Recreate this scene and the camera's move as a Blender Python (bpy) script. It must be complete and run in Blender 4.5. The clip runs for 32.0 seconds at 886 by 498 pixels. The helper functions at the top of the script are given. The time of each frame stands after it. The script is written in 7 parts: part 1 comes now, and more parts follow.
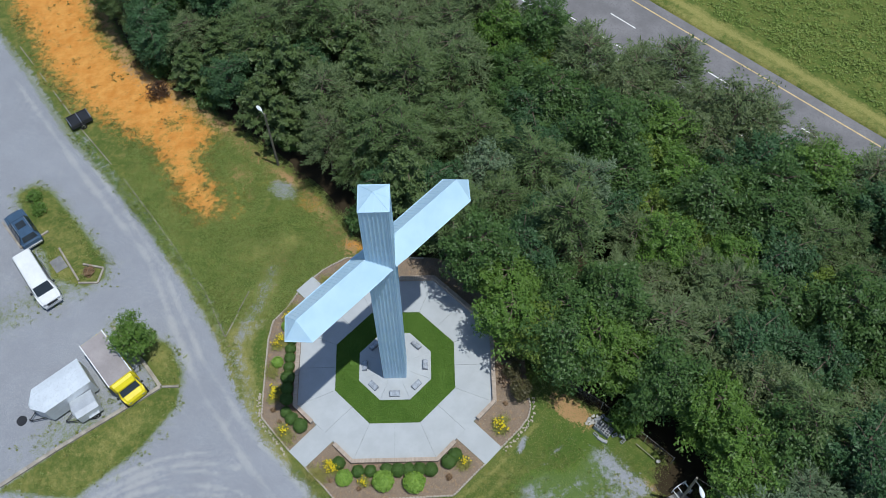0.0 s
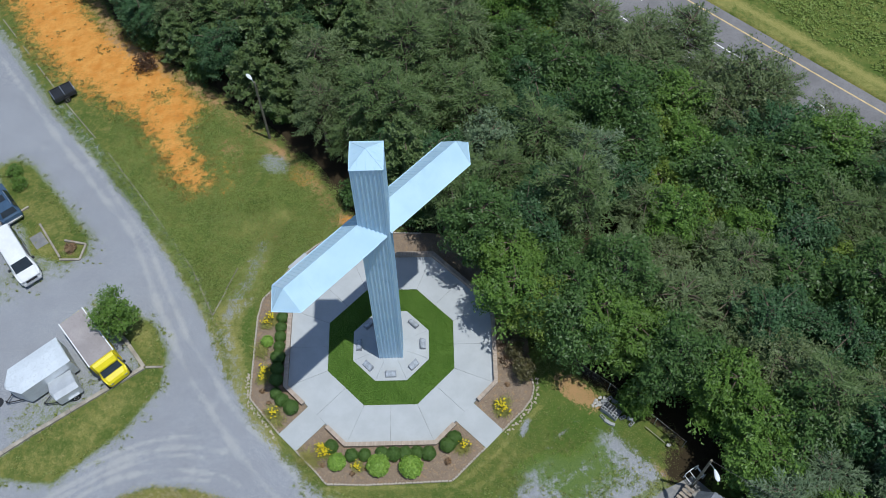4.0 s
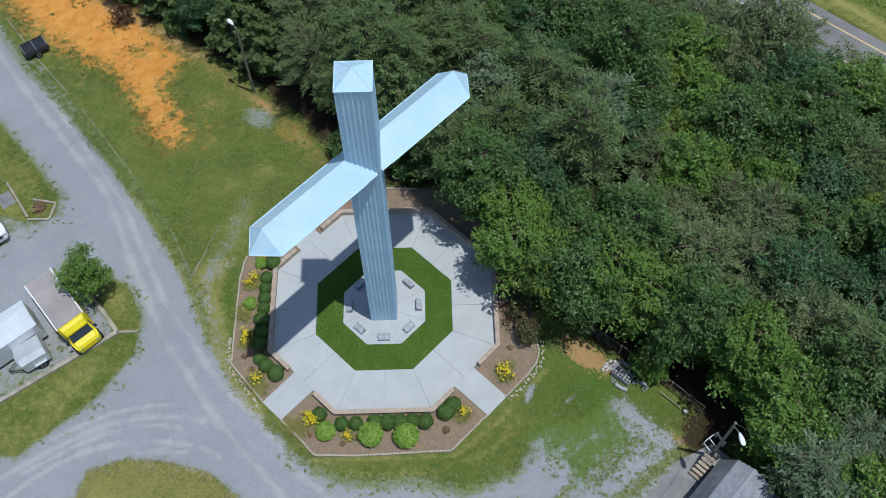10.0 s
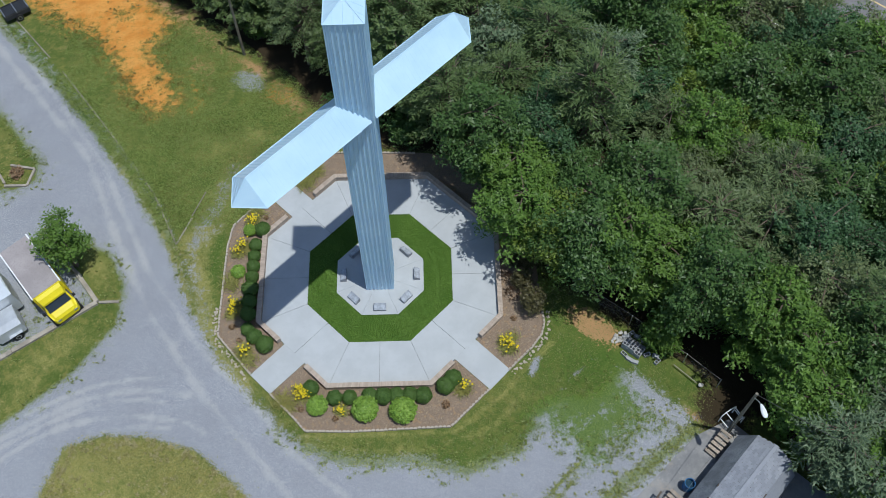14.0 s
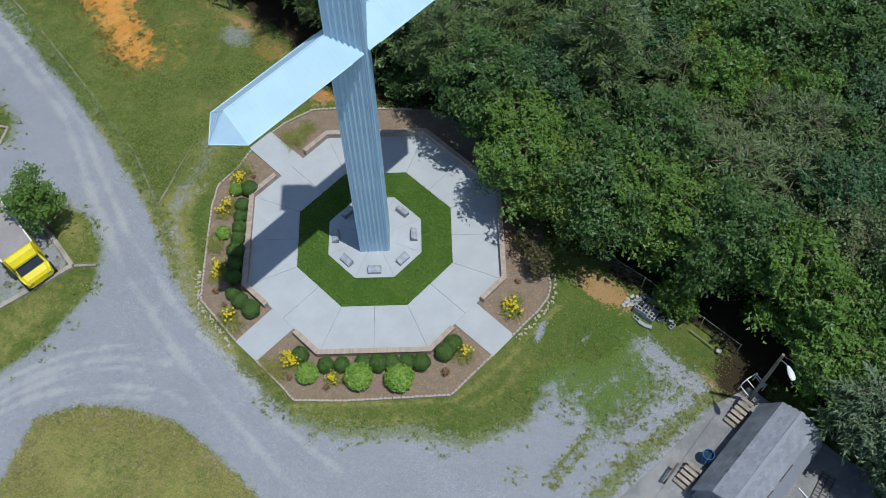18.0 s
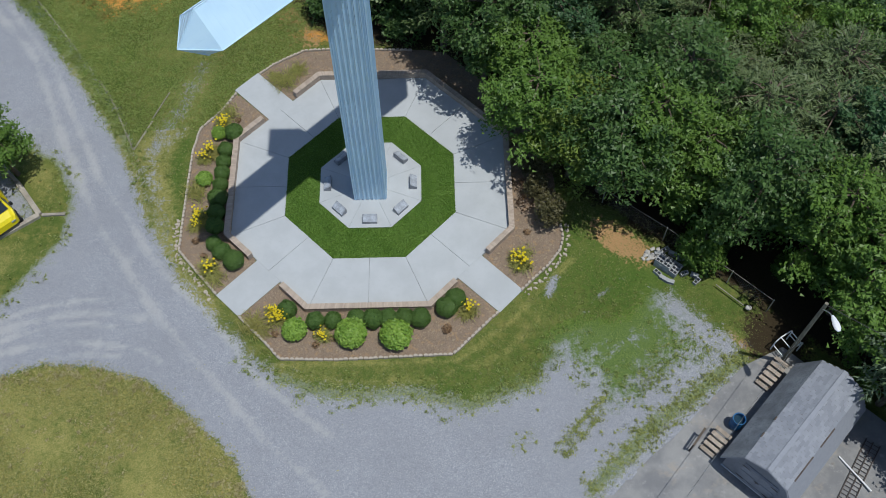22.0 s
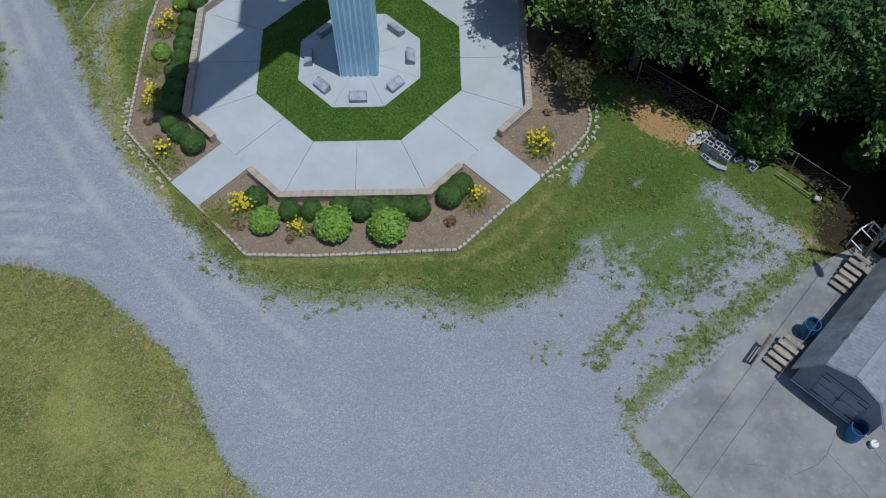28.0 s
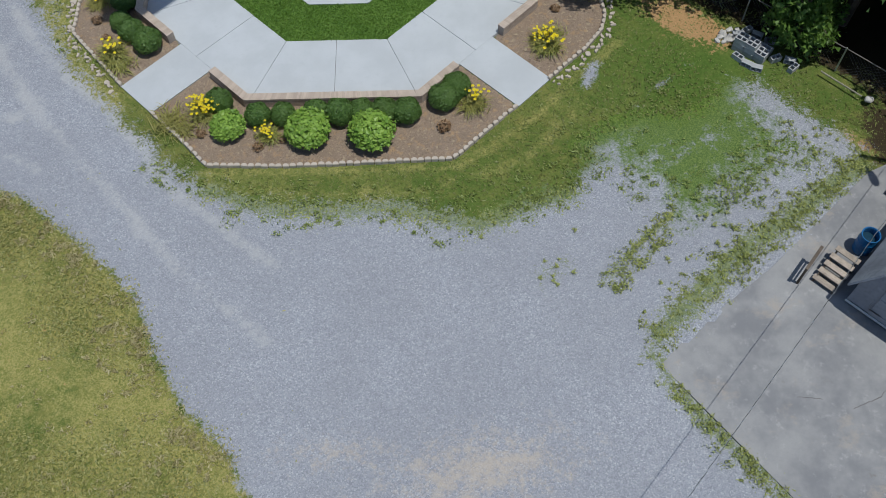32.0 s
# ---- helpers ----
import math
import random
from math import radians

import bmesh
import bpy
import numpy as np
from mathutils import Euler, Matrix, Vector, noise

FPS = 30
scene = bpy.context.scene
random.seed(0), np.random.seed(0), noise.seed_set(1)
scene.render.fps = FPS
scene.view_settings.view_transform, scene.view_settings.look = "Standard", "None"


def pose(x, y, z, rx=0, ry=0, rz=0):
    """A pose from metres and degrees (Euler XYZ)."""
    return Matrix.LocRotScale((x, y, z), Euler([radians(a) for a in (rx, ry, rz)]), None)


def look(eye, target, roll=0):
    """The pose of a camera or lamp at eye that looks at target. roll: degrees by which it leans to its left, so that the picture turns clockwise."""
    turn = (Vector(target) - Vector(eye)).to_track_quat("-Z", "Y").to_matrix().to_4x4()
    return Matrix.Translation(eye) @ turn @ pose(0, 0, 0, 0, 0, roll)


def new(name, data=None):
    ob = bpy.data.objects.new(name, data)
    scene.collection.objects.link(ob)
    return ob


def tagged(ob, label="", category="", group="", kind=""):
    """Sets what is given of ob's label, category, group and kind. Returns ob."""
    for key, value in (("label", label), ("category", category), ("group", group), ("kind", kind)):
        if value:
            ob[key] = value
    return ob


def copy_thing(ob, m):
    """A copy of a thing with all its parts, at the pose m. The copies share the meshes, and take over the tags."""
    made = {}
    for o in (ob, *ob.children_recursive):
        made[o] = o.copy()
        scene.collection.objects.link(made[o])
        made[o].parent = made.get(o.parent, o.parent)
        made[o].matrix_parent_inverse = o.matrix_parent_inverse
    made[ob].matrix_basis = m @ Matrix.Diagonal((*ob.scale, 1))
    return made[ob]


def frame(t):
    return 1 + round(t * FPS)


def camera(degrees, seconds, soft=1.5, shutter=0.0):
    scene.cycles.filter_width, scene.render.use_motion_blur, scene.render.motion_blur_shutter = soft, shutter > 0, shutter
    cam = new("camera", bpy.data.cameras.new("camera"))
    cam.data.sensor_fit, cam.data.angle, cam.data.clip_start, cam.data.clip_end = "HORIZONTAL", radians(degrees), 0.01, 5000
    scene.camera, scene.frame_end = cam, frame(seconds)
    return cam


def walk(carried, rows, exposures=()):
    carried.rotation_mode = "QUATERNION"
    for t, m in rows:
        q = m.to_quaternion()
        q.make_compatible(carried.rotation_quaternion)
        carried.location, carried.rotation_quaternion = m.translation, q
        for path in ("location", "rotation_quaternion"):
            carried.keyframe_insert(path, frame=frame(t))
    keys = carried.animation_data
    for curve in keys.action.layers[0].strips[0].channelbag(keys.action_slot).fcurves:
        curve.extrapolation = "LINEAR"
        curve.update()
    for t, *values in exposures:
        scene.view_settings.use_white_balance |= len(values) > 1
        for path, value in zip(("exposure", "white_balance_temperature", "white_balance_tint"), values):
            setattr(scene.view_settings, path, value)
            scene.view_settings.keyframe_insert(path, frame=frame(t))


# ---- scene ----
cam = camera(50.8, 32.0, soft=0.7)
PATH = [  # seconds, x, y, z, yaw, pitch, roll
    (0, 3.270, -26.623, 63.559, -0.689, -60.168, -0.614),
    (1, 3.299, -26.561, 62.441, -0.569, -60.138, -0.537),
    (2, 3.339, -26.520, 61.447, -0.589, -60.146, -0.513),
    (3, 3.366, -26.524, 60.535, -0.622, -60.133, -0.561),
    (3.5, 3.370, -26.519, 60.090, -0.615, -60.153, -0.607),
    (5.5, 3.358, -26.587, 58.254, -0.801, -60.186, -0.610),
    (6, 3.355, -26.596, 57.801, -0.818, -60.222, -0.601),
    (7, 3.359, -26.612, 56.840, -0.868, -60.232, -0.590),
    (8, 3.354, -26.614, 55.889, -0.877, -60.218, -0.644),
    (9, 3.346, -26.623, 54.986, -0.936, -60.247, -0.588),
    (10, 3.335, -26.595, 54.007, -1.010, -60.300, -0.592),
    (11, 3.360, -26.590, 53.006, -0.902, -60.375, -0.644),
    (12, 3.373, -26.591, 51.971, -0.836, -60.390, -0.697),
    (13, 3.378, -26.623, 50.993, -0.839, -60.368, -0.686),
    (14, 3.384, -26.599, 50.065, -0.923, -60.443, -0.626),
    (14.5, 3.370, -26.583, 49.607, -0.981, -60.508, -0.670),
    (16.5, 3.372, -26.660, 47.597, -1.136, -60.629, -0.565),
    (17, 3.367, -26.667, 47.044, -1.159, -60.602, -0.546),
    (18, 3.347, -26.686, 45.829, -1.066, -60.605, -0.581),
    (19, 3.333, -26.683, 44.606, -1.033, -60.558, -0.561),
    (20, 3.299, -26.675, 43.284, -0.959, -60.584, -0.524),
    (21, 3.272, -26.659, 41.919, -0.925, -60.596, -0.533),
    (22, 3.305, -26.725, 40.559, -0.881, -60.632, -0.490),
    (23, 3.336, -26.840, 39.067, -0.836, -60.633, -0.488),
    (24, 3.345, -27.035, 37.420, -0.718, -60.429, -0.575),
    (24.5, 3.339, -27.102, 36.578, -0.690, -60.297, -0.599),
    (26.5, 3.334, -27.199, 33.461, -0.428, -60.226, -0.736),
    (27, 3.319, -27.218, 32.685, -0.389, -60.306, -0.779),
    (28, 3.339, -27.223, 31.141, -0.321, -60.351, -0.755),
    (29, 3.411, -27.204, 29.624, -0.202, -60.499, -0.846),
    (30, 3.508, -27.245, 28.289, -0.230, -60.509, -0.924),
    (31, 3.482, -27.352, 26.871, -0.299, -60.462, -0.991),
    (32, 3.480, -27.312, 25.347, -0.485, -60.503, -0.919),
]
EXPOSURES = [(0, 0.06, 6100, 5), (18, 0.02, 6100, 5), (20, 0.0, 6150, 5), (23, -0.12, 6350, 6), (24, -0.22, 6300, 6), (28, -0.22, 5850, 4), (29, -0.06, 5950, 4), (30, 0.02, 6150, 5), (32, 0.0, 6300, 6)]

walk(cam, [(t, pose(x, y, z, 90 + pitch, 0, yaw) @ pose(0, 0, 0, 0, 0, roll)) for t, x, y, z, yaw, pitch, roll in PATH],
     exposures=EXPOSURES)

# ---- world and sun ----
SUN_AT = Vector((4.65, -2.95, 22.8)).normalized()
elev = math.asin(SUN_AT.z)
world = bpy.data.worlds.new("sky")
scene.world = world
world.use_nodes = True
wn = world.node_tree
sky = wn.nodes.new("ShaderNodeTexSky")
sky.sky_type = "NISHITA"
sky.sun_disc = False
sky.sun_elevation = elev
sky.sun_rotation = math.atan2(SUN_AT.x, SUN_AT.y)
sky.air_density = 1.0
sky.ozone_density = 3.5
wn.links.new(sky.outputs[0], wn.nodes["Background"].inputs[0])
wn.nodes["Background"].inputs[1].default_value = 0.085
sun_data = bpy.data.lights.new("sun", "SUN")
sun_data.energy = 3.1
sun_data.angle = radians(0.55)
sun_data.color = (1.0, 0.965, 0.92)
sun = new("sun", sun_data)
sun.matrix_world = look((20, -13, 98), Vector((20, -13, 98)) - SUN_AT)


# ---- materials ----
class Nodes:
    """A short hand for node materials."""

    def __init__(self, name, rough=0.7, metal=0.0, spec=0.3):
        self.mat = bpy.data.materials.new(name)
        self.mat.use_nodes = True
        self.t = self.mat.node_tree
        self.b = self.t.nodes["Principled BSDF"]
        self.b.inputs["Roughness"].default_value = rough
        self.b.inputs["Metallic"].default_value = metal
        self.b.inputs["Specular IOR Level"].default_value = spec
        self.pos = self.t.nodes.new("ShaderNodeNewGeometry").outputs["Position"]
        self.obj = self.t.nodes.new("ShaderNodeTexCoord").outputs["Object"]
        self.rnd = self.t.nodes.new("ShaderNodeObjectInfo").outputs["Random"]

    def put(self, value, socket):
        if hasattr(value, "links"):
            self.t.links.new(value, socket)
        else:
            socket.default_value = value
        return self

    def noise(self, scale, detail=3.0, rough=0.6, at=None, stretch=None):
        n = self.t.nodes.new("ShaderNodeTexNoise")
        n.inputs["Scale"].default_value = scale
        n.inputs["Detail"].default_value = detail
        n.inputs["Roughness"].default_value = rough
        src = at or self.pos
        if stretch:
            m = self.t.nodes.new("ShaderNodeMapping")
            m.inputs["Scale"].default_value = stretch
            self.t.links.new(src, m.inputs["Vector"])
            src = m.outputs[0]
        self.t.links.new(src, n.inputs["Vector"])
        return n.outputs["Fac"]

    def cells(self, scale, at=None, out="Color", feature="F1"):
        n = self.t.nodes.new("ShaderNodeTexVoronoi")
        n.feature = feature
        n.inputs["Scale"].default_value = scale
        self.t.links.new(at or self.pos, n.inputs["Vector"])
        return n.outputs[out]

    def ramp(self, fac, stops):
        n = self.t.nodes.new("ShaderNodeValToRGB")
        e = n.color_ramp.elements
        while len(e) < len(stops):
            e.new(0.5)
        for k, (p, c) in enumerate(stops):
            e[k].position = p
            e[k].color = (*c, 1) if len(c) == 3 else c
        self.put(fac, n.inputs[0])
        return n.outputs[0]

    def mix(self, fac, a, b, kind="MIX"):
        n = self.t.nodes.new("ShaderNodeMix")
        n.data_type = "RGBA"
        n.blend_type = kind
        for v, s in ((fac, n.inputs[0]), (a, n.inputs[6]), (b, n.inputs[7])):
            if isinstance(v, tuple) and len(v) == 3:
                v = (*v, 1)
            self.put(v, s)
        return n.outputs[2]

    def math(self, op, a, b=0.0, clamp=False):
        n = self.t.nodes.new("ShaderNodeMath")
        n.operation = op
        n.use_clamp = clamp
        self.put(a, n.inputs[0])
        self.put(b, n.inputs[1])
        return n.outputs[0]

    def attr(self, name):
        n = self.t.nodes.new("ShaderNodeAttribute")
        n.attribute_name = name
        return n.outputs["Fac"]

    def island(self):
        return self.t.nodes.new("ShaderNodeNewGeometry").outputs["Random Per Island"]

    def step(self, v, lo, hi):
        n = self.t.nodes.new("ShaderNodeMapRange")
        n.interpolation_type = "SMOOTHSTEP"
        n.inputs["From Min"].default_value = lo
        n.inputs["From Max"].default_value = hi
        self.put(v, n.inputs["Value"])
        return n.outputs[0]

    def bump(self, height, strength, dist):
        n = self.t.nodes.new("ShaderNodeBump")
        n.inputs["Strength"].default_value = strength
        n.inputs["Distance"].default_value = dist
        self.put(height, n.inputs["Height"])
        self.t.links.new(n.outputs[0], self.b.inputs["Normal"])
        return self

    def color(self, c):
        self.put((*c, 1) if isinstance(c, tuple) and len(c) == 3 else c, self.b.inputs["Base Color"])
        return self


def plain(name, c, rough=0.6, metal=0.0, spread=0.18, scale=6.0, bump=0.15, at_object=True):
    """Paint, stone, wood or metal with two scales of wear."""
    n = Nodes(name, rough, metal)
    at = n.obj if at_object else n.pos
    a, b = n.noise(scale * 0.2, 4, at=at), n.noise(scale * 3, 3, at=at)
    dark, light = tuple(v * (1 - spread) for v in c), tuple(min(1, v * (1 + spread)) for v in c)
    col = n.mix(n.step(a, 0.3, 0.7), dark, light)
    n.color(n.mix(n.step(b, 0.45, 0.8), col, tuple(v * (1 - spread * 1.4) for v in c)))
    if bump:
        n.bump(b, bump, 0.01)
    return n.mat


def leaf_material(name, dark, light, tint, gloss=0.45):
    """Leaves that vary from leaf to leaf and from plant to plant and let some light through."""
    n = Nodes(name, gloss, 0, 0.35)
    a = n.mix(n.island(), dark, light)
    c = n.mix(n.math("MULTIPLY", n.rnd, 0.6), a, tint)
    big = n.noise(0.9, 2)
    c = n.mix(n.step(big, 0.35, 0.7), c, n.mix(0.35, c, light))
    n.color(c)
    tr = n.t.nodes.new("ShaderNodeBsdfTranslucent")
    n.t.links.new(c, tr.inputs[0])
    mx = n.t.nodes.new("ShaderNodeMixShader")
    mx.inputs[0].default_value = 0.28
    n.t.links.new(n.b.outputs[0], mx.inputs[1])
    n.t.links.new(tr.outputs[0], mx.inputs[2])
    n.t.links.new(mx.outputs[0], n.t.nodes["Material Output"].inputs[0])
    return n.mat


def ground_material():
    n = Nodes("ground_cover", 0.95, 0, 0.15)
    fine, mid, big = n.noise(9, 4), n.noise(2.2, 4), n.noise(0.35, 4)
    tuft = n.noise(26, 3)
    rag = n.math("ADD", n.math("MULTIPLY", n.math("SUBTRACT", mid, 0.5), 0.9), n.math("MULTIPLY", n.math("SUBTRACT", fine, 0.5), 0.8))
    crumb = n.math("SUBTRACT", n.noise(15, 3, 0.75), 0.5)
    patch = n.math("SUBTRACT", n.noise(1.1, 5, 0.7), 0.5)
    # grass
    g = n.mix(n.step(big, 0.3, 0.7), (0.105, 0.155, 0.032), (0.215, 0.235, 0.062))
    g = n.mix(n.step(tuft, 0.35, 0.75), n.mix(0.55, g, (0.055, 0.085, 0.018)), g)
    g = n.mix(n.math("MULTIPLY", n.step(n.noise(5.5, 4, 0.7), 0.42, 0.68), 0.5), g, (0.062, 0.105, 0.020))
    g = n.mix(n.math("MULTIPLY", n.step(n.noise(1.7, 6, 0.78), 0.45, 0.66), 0.65), g, (0.255, 0.235, 0.070))
    g = n.mix(n.math("MULTIPLY", n.step(n.math("ADD", crumb, n.math("MULTIPLY", patch, 0.6)), 0.08, 0.22), 0.6), g, (0.30, 0.235, 0.115))
    lush = n.attr("lush")
    g = n.mix(n.math("MULTIPLY", lush, 0.85), g, n.mix(n.step(fine, 0.3, 0.7), (0.050, 0.105, 0.016), (0.100, 0.170, 0.032)))
    dry = n.step(n.math("ADD", n.math("ADD", n.attr("dry"), rag), n.math("MULTIPLY", n.math("SUBTRACT", big, 0.5), 0.8)), 0.25, 0.85)
    g = n.mix(n.math("MULTIPLY", dry, 0.8), g, n.mix(n.step(n.noise(18, 3, 0.7), 0.35, 0.65), (0.22, 0.225, 0.055), (0.43, 0.375, 0.145)))
    # orange clay
    clay = n.mix(n.step(n.noise(0.9, 5, 0.7), 0.3, 0.7), (0.63, 0.255, 0.048), (0.75, 0.375, 0.095))
    clay = n.mix(n.math("MULTIPLY", n.step(n.noise(6.5, 4, 0.7), 0.45, 0.7), 0.4), clay, (0.50, 0.20, 0.05))
    clay = n.mix(n.math("MULTIPLY", n.step(n.math("ADD", crumb, n.math("MULTIPLY", patch, 0.7)), 0.05, 0.24), 0.6), clay, (0.30, 0.17, 0.05))
    c = n.mix(n.math("MULTIPLY", n.step(n.attr("clay"), 0.06, 0.3), n.step(n.math("ADD", n.attr("clay"), n.math("ADD", n.math("MULTIPLY", crumb, 1.5), n.math("ADD", n.math("MULTIPLY", rag, 0.6), n.math("MULTIPLY", patch, 1.1)))), 0.34, 0.74)), g, clay)
    # straw-coloured earth
    earth = n.mix(n.noise(14, 4, 0.75, stretch=(1, 2.2, 1)), (0.24, 0.13, 0.055), (0.60, 0.39, 0.19))
    c = n.mix(n.step(n.math("ADD", n.attr("earth"), n.math("MULTIPLY", rag, 1.3)), 0.4, 0.65), c, earth)
    # forest floor: leaf litter and dirt, its brown darkened to include the trees' shade
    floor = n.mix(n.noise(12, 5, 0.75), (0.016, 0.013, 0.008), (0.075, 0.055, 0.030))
    c = n.mix(n.step(n.math("ADD", n.attr("shaded_litter"), rag), 0.35, 0.65), c, floor)
    # crushed grey stone
    stone = n.cells(30)
    grey = n.t.nodes.new("ShaderNodeSeparateColor")
    n.t.links.new(stone, grey.inputs[0])
    sv = n.ramp(grey.outputs[0], [(0.0, (0.245, 0.256, 0.288)), (0.4, (0.318, 0.332, 0.368)), (0.85, (0.375, 0.389, 0.425)), (1.0, (0.50, 0.512, 0.54))])
    sv = n.mix(n.math("MULTIPLY", n.step(crumb, 0.06, 0.2), 0.45), sv, (0.20, 0.212, 0.245))
    sv = n.mix(n.step(big, 0.35, 0.7), n.mix(0.3, sv, (0.25, 0.255, 0.28)), sv)
    sv = n.mix(n.math("MULTIPLY", n.step(mid, 0.5, 0.75), 0.35), sv, (0.37, 0.375, 0.40))
    worn = n.math("MULTIPLY", n.step(n.math("ADD", n.attr("worn"), n.math("ADD", n.math("MULTIPLY", rag, 0.7), n.math("MULTIPLY", n.math("SUBTRACT", n.noise(0.4, 3), 0.5), 1.6))), 0.25, 0.95), 0.7)
    sv = n.mix(worn, sv, n.mix(fine, (0.40, 0.40, 0.405), (0.52, 0.515, 0.51)))
    sand = n.math("MULTIPLY", n.step(n.math("ADD", n.attr("sand"), n.math("MULTIPLY", rag, 1.2)), 0.35, 0.9), 0.7)
    sv = n.mix(sand, sv, n.mix(fine, (0.42, 0.36, 0.29), (0.56, 0.48, 0.39)))
    gm = n.step(n.math("ADD", n.attr("gravel"), n.math("ADD", n.math("MULTIPLY", rag, 0.8), n.math("MULTIPLY", crumb, 0.8))), 0.40, 0.62)
    c = n.mix(gm, c, sv)
    # weeds through the stone
    wd = n.step(n.math("ADD", n.attr("weed"), n.math("ADD", n.math("MULTIPLY", rag, 1.1), n.math("MULTIPLY", crumb, 1.5))), 0.42, 0.78)
    c = n.mix(n.math("MULTIPLY", wd, 0.8), c, n.mix(n.step(fine, 0.3, 0.7), (0.080, 0.128, 0.026), (0.225, 0.262, 0.070)))
    tf = n.step(n.math("ADD", n.attr("turf"), n.math("ADD", n.math("MULTIPLY", rag, 0.9), n.math("ADD", n.math("MULTIPLY", crumb, 0.9), n.math("MULTIPLY", patch, 0.8)))), 0.34, 0.88)
    c = n.mix(n.math("MULTIPLY", tf, 0.95), c, n.mix(n.step(n.noise(20, 3, 0.7), 0.35, 0.65), (0.062, 0.120, 0.018), (0.160, 0.222, 0.048)))
    # mulch in the beds
    bark = n.mix(n.noise(40, 2), (0.11, 0.075, 0.052), (0.46, 0.355, 0.265))
    bark = n.mix(n.step(mid, 0.3, 0.75), n.mix(0.45, bark, (0.19, 0.145, 0.11)), bark)
    bark = n.mix(n.math("MULTIPLY", n.step(n.noise(9, 4, 0.7), 0.54, 0.68), 0.7), bark, (0.44, 0.36, 0.24))
    bark = n.mix(n.math("MULTIPLY", n.step(crumb, 0.05, 0.18), 0.6), bark, (0.10, 0.07, 0.05))
    bark = n.mix(n.math("MULTIPLY", n.step(n.noise(3.2, 5, 0.75), 0.52, 0.66), 0.5), bark, n.mix(n.noise(25, 2), (0.30, 0.17, 0.08), (0.55, 0.38, 0.20)))
    c = n.mix(n.step(n.attr("mulch"), 0.45, 0.55), c, bark)
    n.color(c)
    n.bump(n.math("ADD", n.noise(45, 2), tuft), 0.6, 0.05)
    return n.mat


def concrete(name, c, joint=False):
    n = Nodes(name, 0.85, 0, 0.25)
    a, b, d = n.noise(0.7, 4), n.noise(6, 4), n.noise(60, 2)
    col = n.mix(n.step(a, 0.3, 0.7), tuple(v * 0.93 for v in c), tuple(min(1, v * 1.04) for v in c))
    col = n.mix(n.math("MULTIPLY", n.step(b, 0.5, 0.8), 0.35), col, tuple(v * 0.86 for v in c))
    col = n.mix(n.math("MULTIPLY", n.math("SUBTRACT", n.rnd, 0.5), 0.12), col, tuple(v * 0.8 for v in c))
    n.color(col).bump(d, 0.12, 0.01)
    return n.mat


def slab_material():
    n = Nodes("old_concrete", 0.9, 0, 0.2)
    a, b, d = n.noise(0.45, 5, 0.65), n.noise(2.6, 5, 0.7), n.noise(24, 4)
    col = n.mix(n.step(a, 0.35, 0.65), (0.195, 0.197, 0.205), (0.30, 0.298, 0.295))
    col = n.mix(n.math("MULTIPLY", n.step(n.noise(0.62, 6, 0.72, stretch=(1, 1.3, 1)), 0.55, 0.68), 0.55), col, (0.36, 0.315, 0.265))
    col = n.mix(n.math("MULTIPLY", n.step(b, 0.55, 0.72), 0.7), col, (0.37, 0.365, 0.36))
    col = n.mix(n.math("MULTIPLY", n.step(n.noise(1.1, 4, 0.7), 0.62, 0.72), 0.6), col, (0.17, 0.15, 0.13))
    col = n.mix(n.math("MULTIPLY", n.step(d, 0.5, 0.75), 0.3), col, (0.20, 0.20, 0.21))
    n.color(col).bump(d, 0.25, 0.01)
    return n.mat


def lawn_material():
    n = Nodes("mown_lawn", 0.9, 0, 0.2)
    a, b, d = n.noise(0.8, 4), n.noise(7, 4), n.noise(45, 3)
    col = n.mix(n.step(a, 0.3, 0.7), (0.115, 0.220, 0.032), (0.185, 0.310, 0.058))
    col = n.mix(n.step(b, 0.35, 0.75), n.mix(0.4, col, (0.03, 0.065, 0.01)), col)
    col = n.mix(n.math("MULTIPLY", n.step(n.noise(1.7, 3), 0.62, 0.75), 0.4), col, (0.17, 0.17, 0.04))
    n.color(n.mix(n.step(d, 0.3, 0.8), n.mix(0.5, col, (0.02, 0.05, 0.01)), col)).bump(d, 0.7, 0.04)
    return n.mat


def blade_material(name, a, b):
    n = Nodes(name, 0.6, 0, 0.3)
    n.color(n.mix(n.island(), a, b))
    return n.mat


def shingle_material():
    n = Nodes("roof_shingle", 0.9, 0, 0.2)
    n.color(n.mix(n.rnd, n.mix(n.noise(30, 3), (0.195, 0.21, 0.245), (0.27, 0.285, 0.325)), n.mix(n.noise(5, 3), (0.245, 0.26, 0.30), (0.355, 0.375, 0.42))))
    n.bump(n.noise(80, 2), 0.3, 0.01)
    return n.mat


def brick_material():
    n = Nodes("buff_brick", 0.9, 0, 0.2)
    c = n.mix(n.island(), (0.41, 0.335, 0.275), (0.51, 0.42, 0.345))
    n.color(n.mix(n.math("MULTIPLY", n.step(n.noise(3, 4), 0.45, 0.8), 0.4), c, (0.26, 0.19, 0.15))).bump(n.noise(60, 3), 0.3, 0.01)
    return n.mat


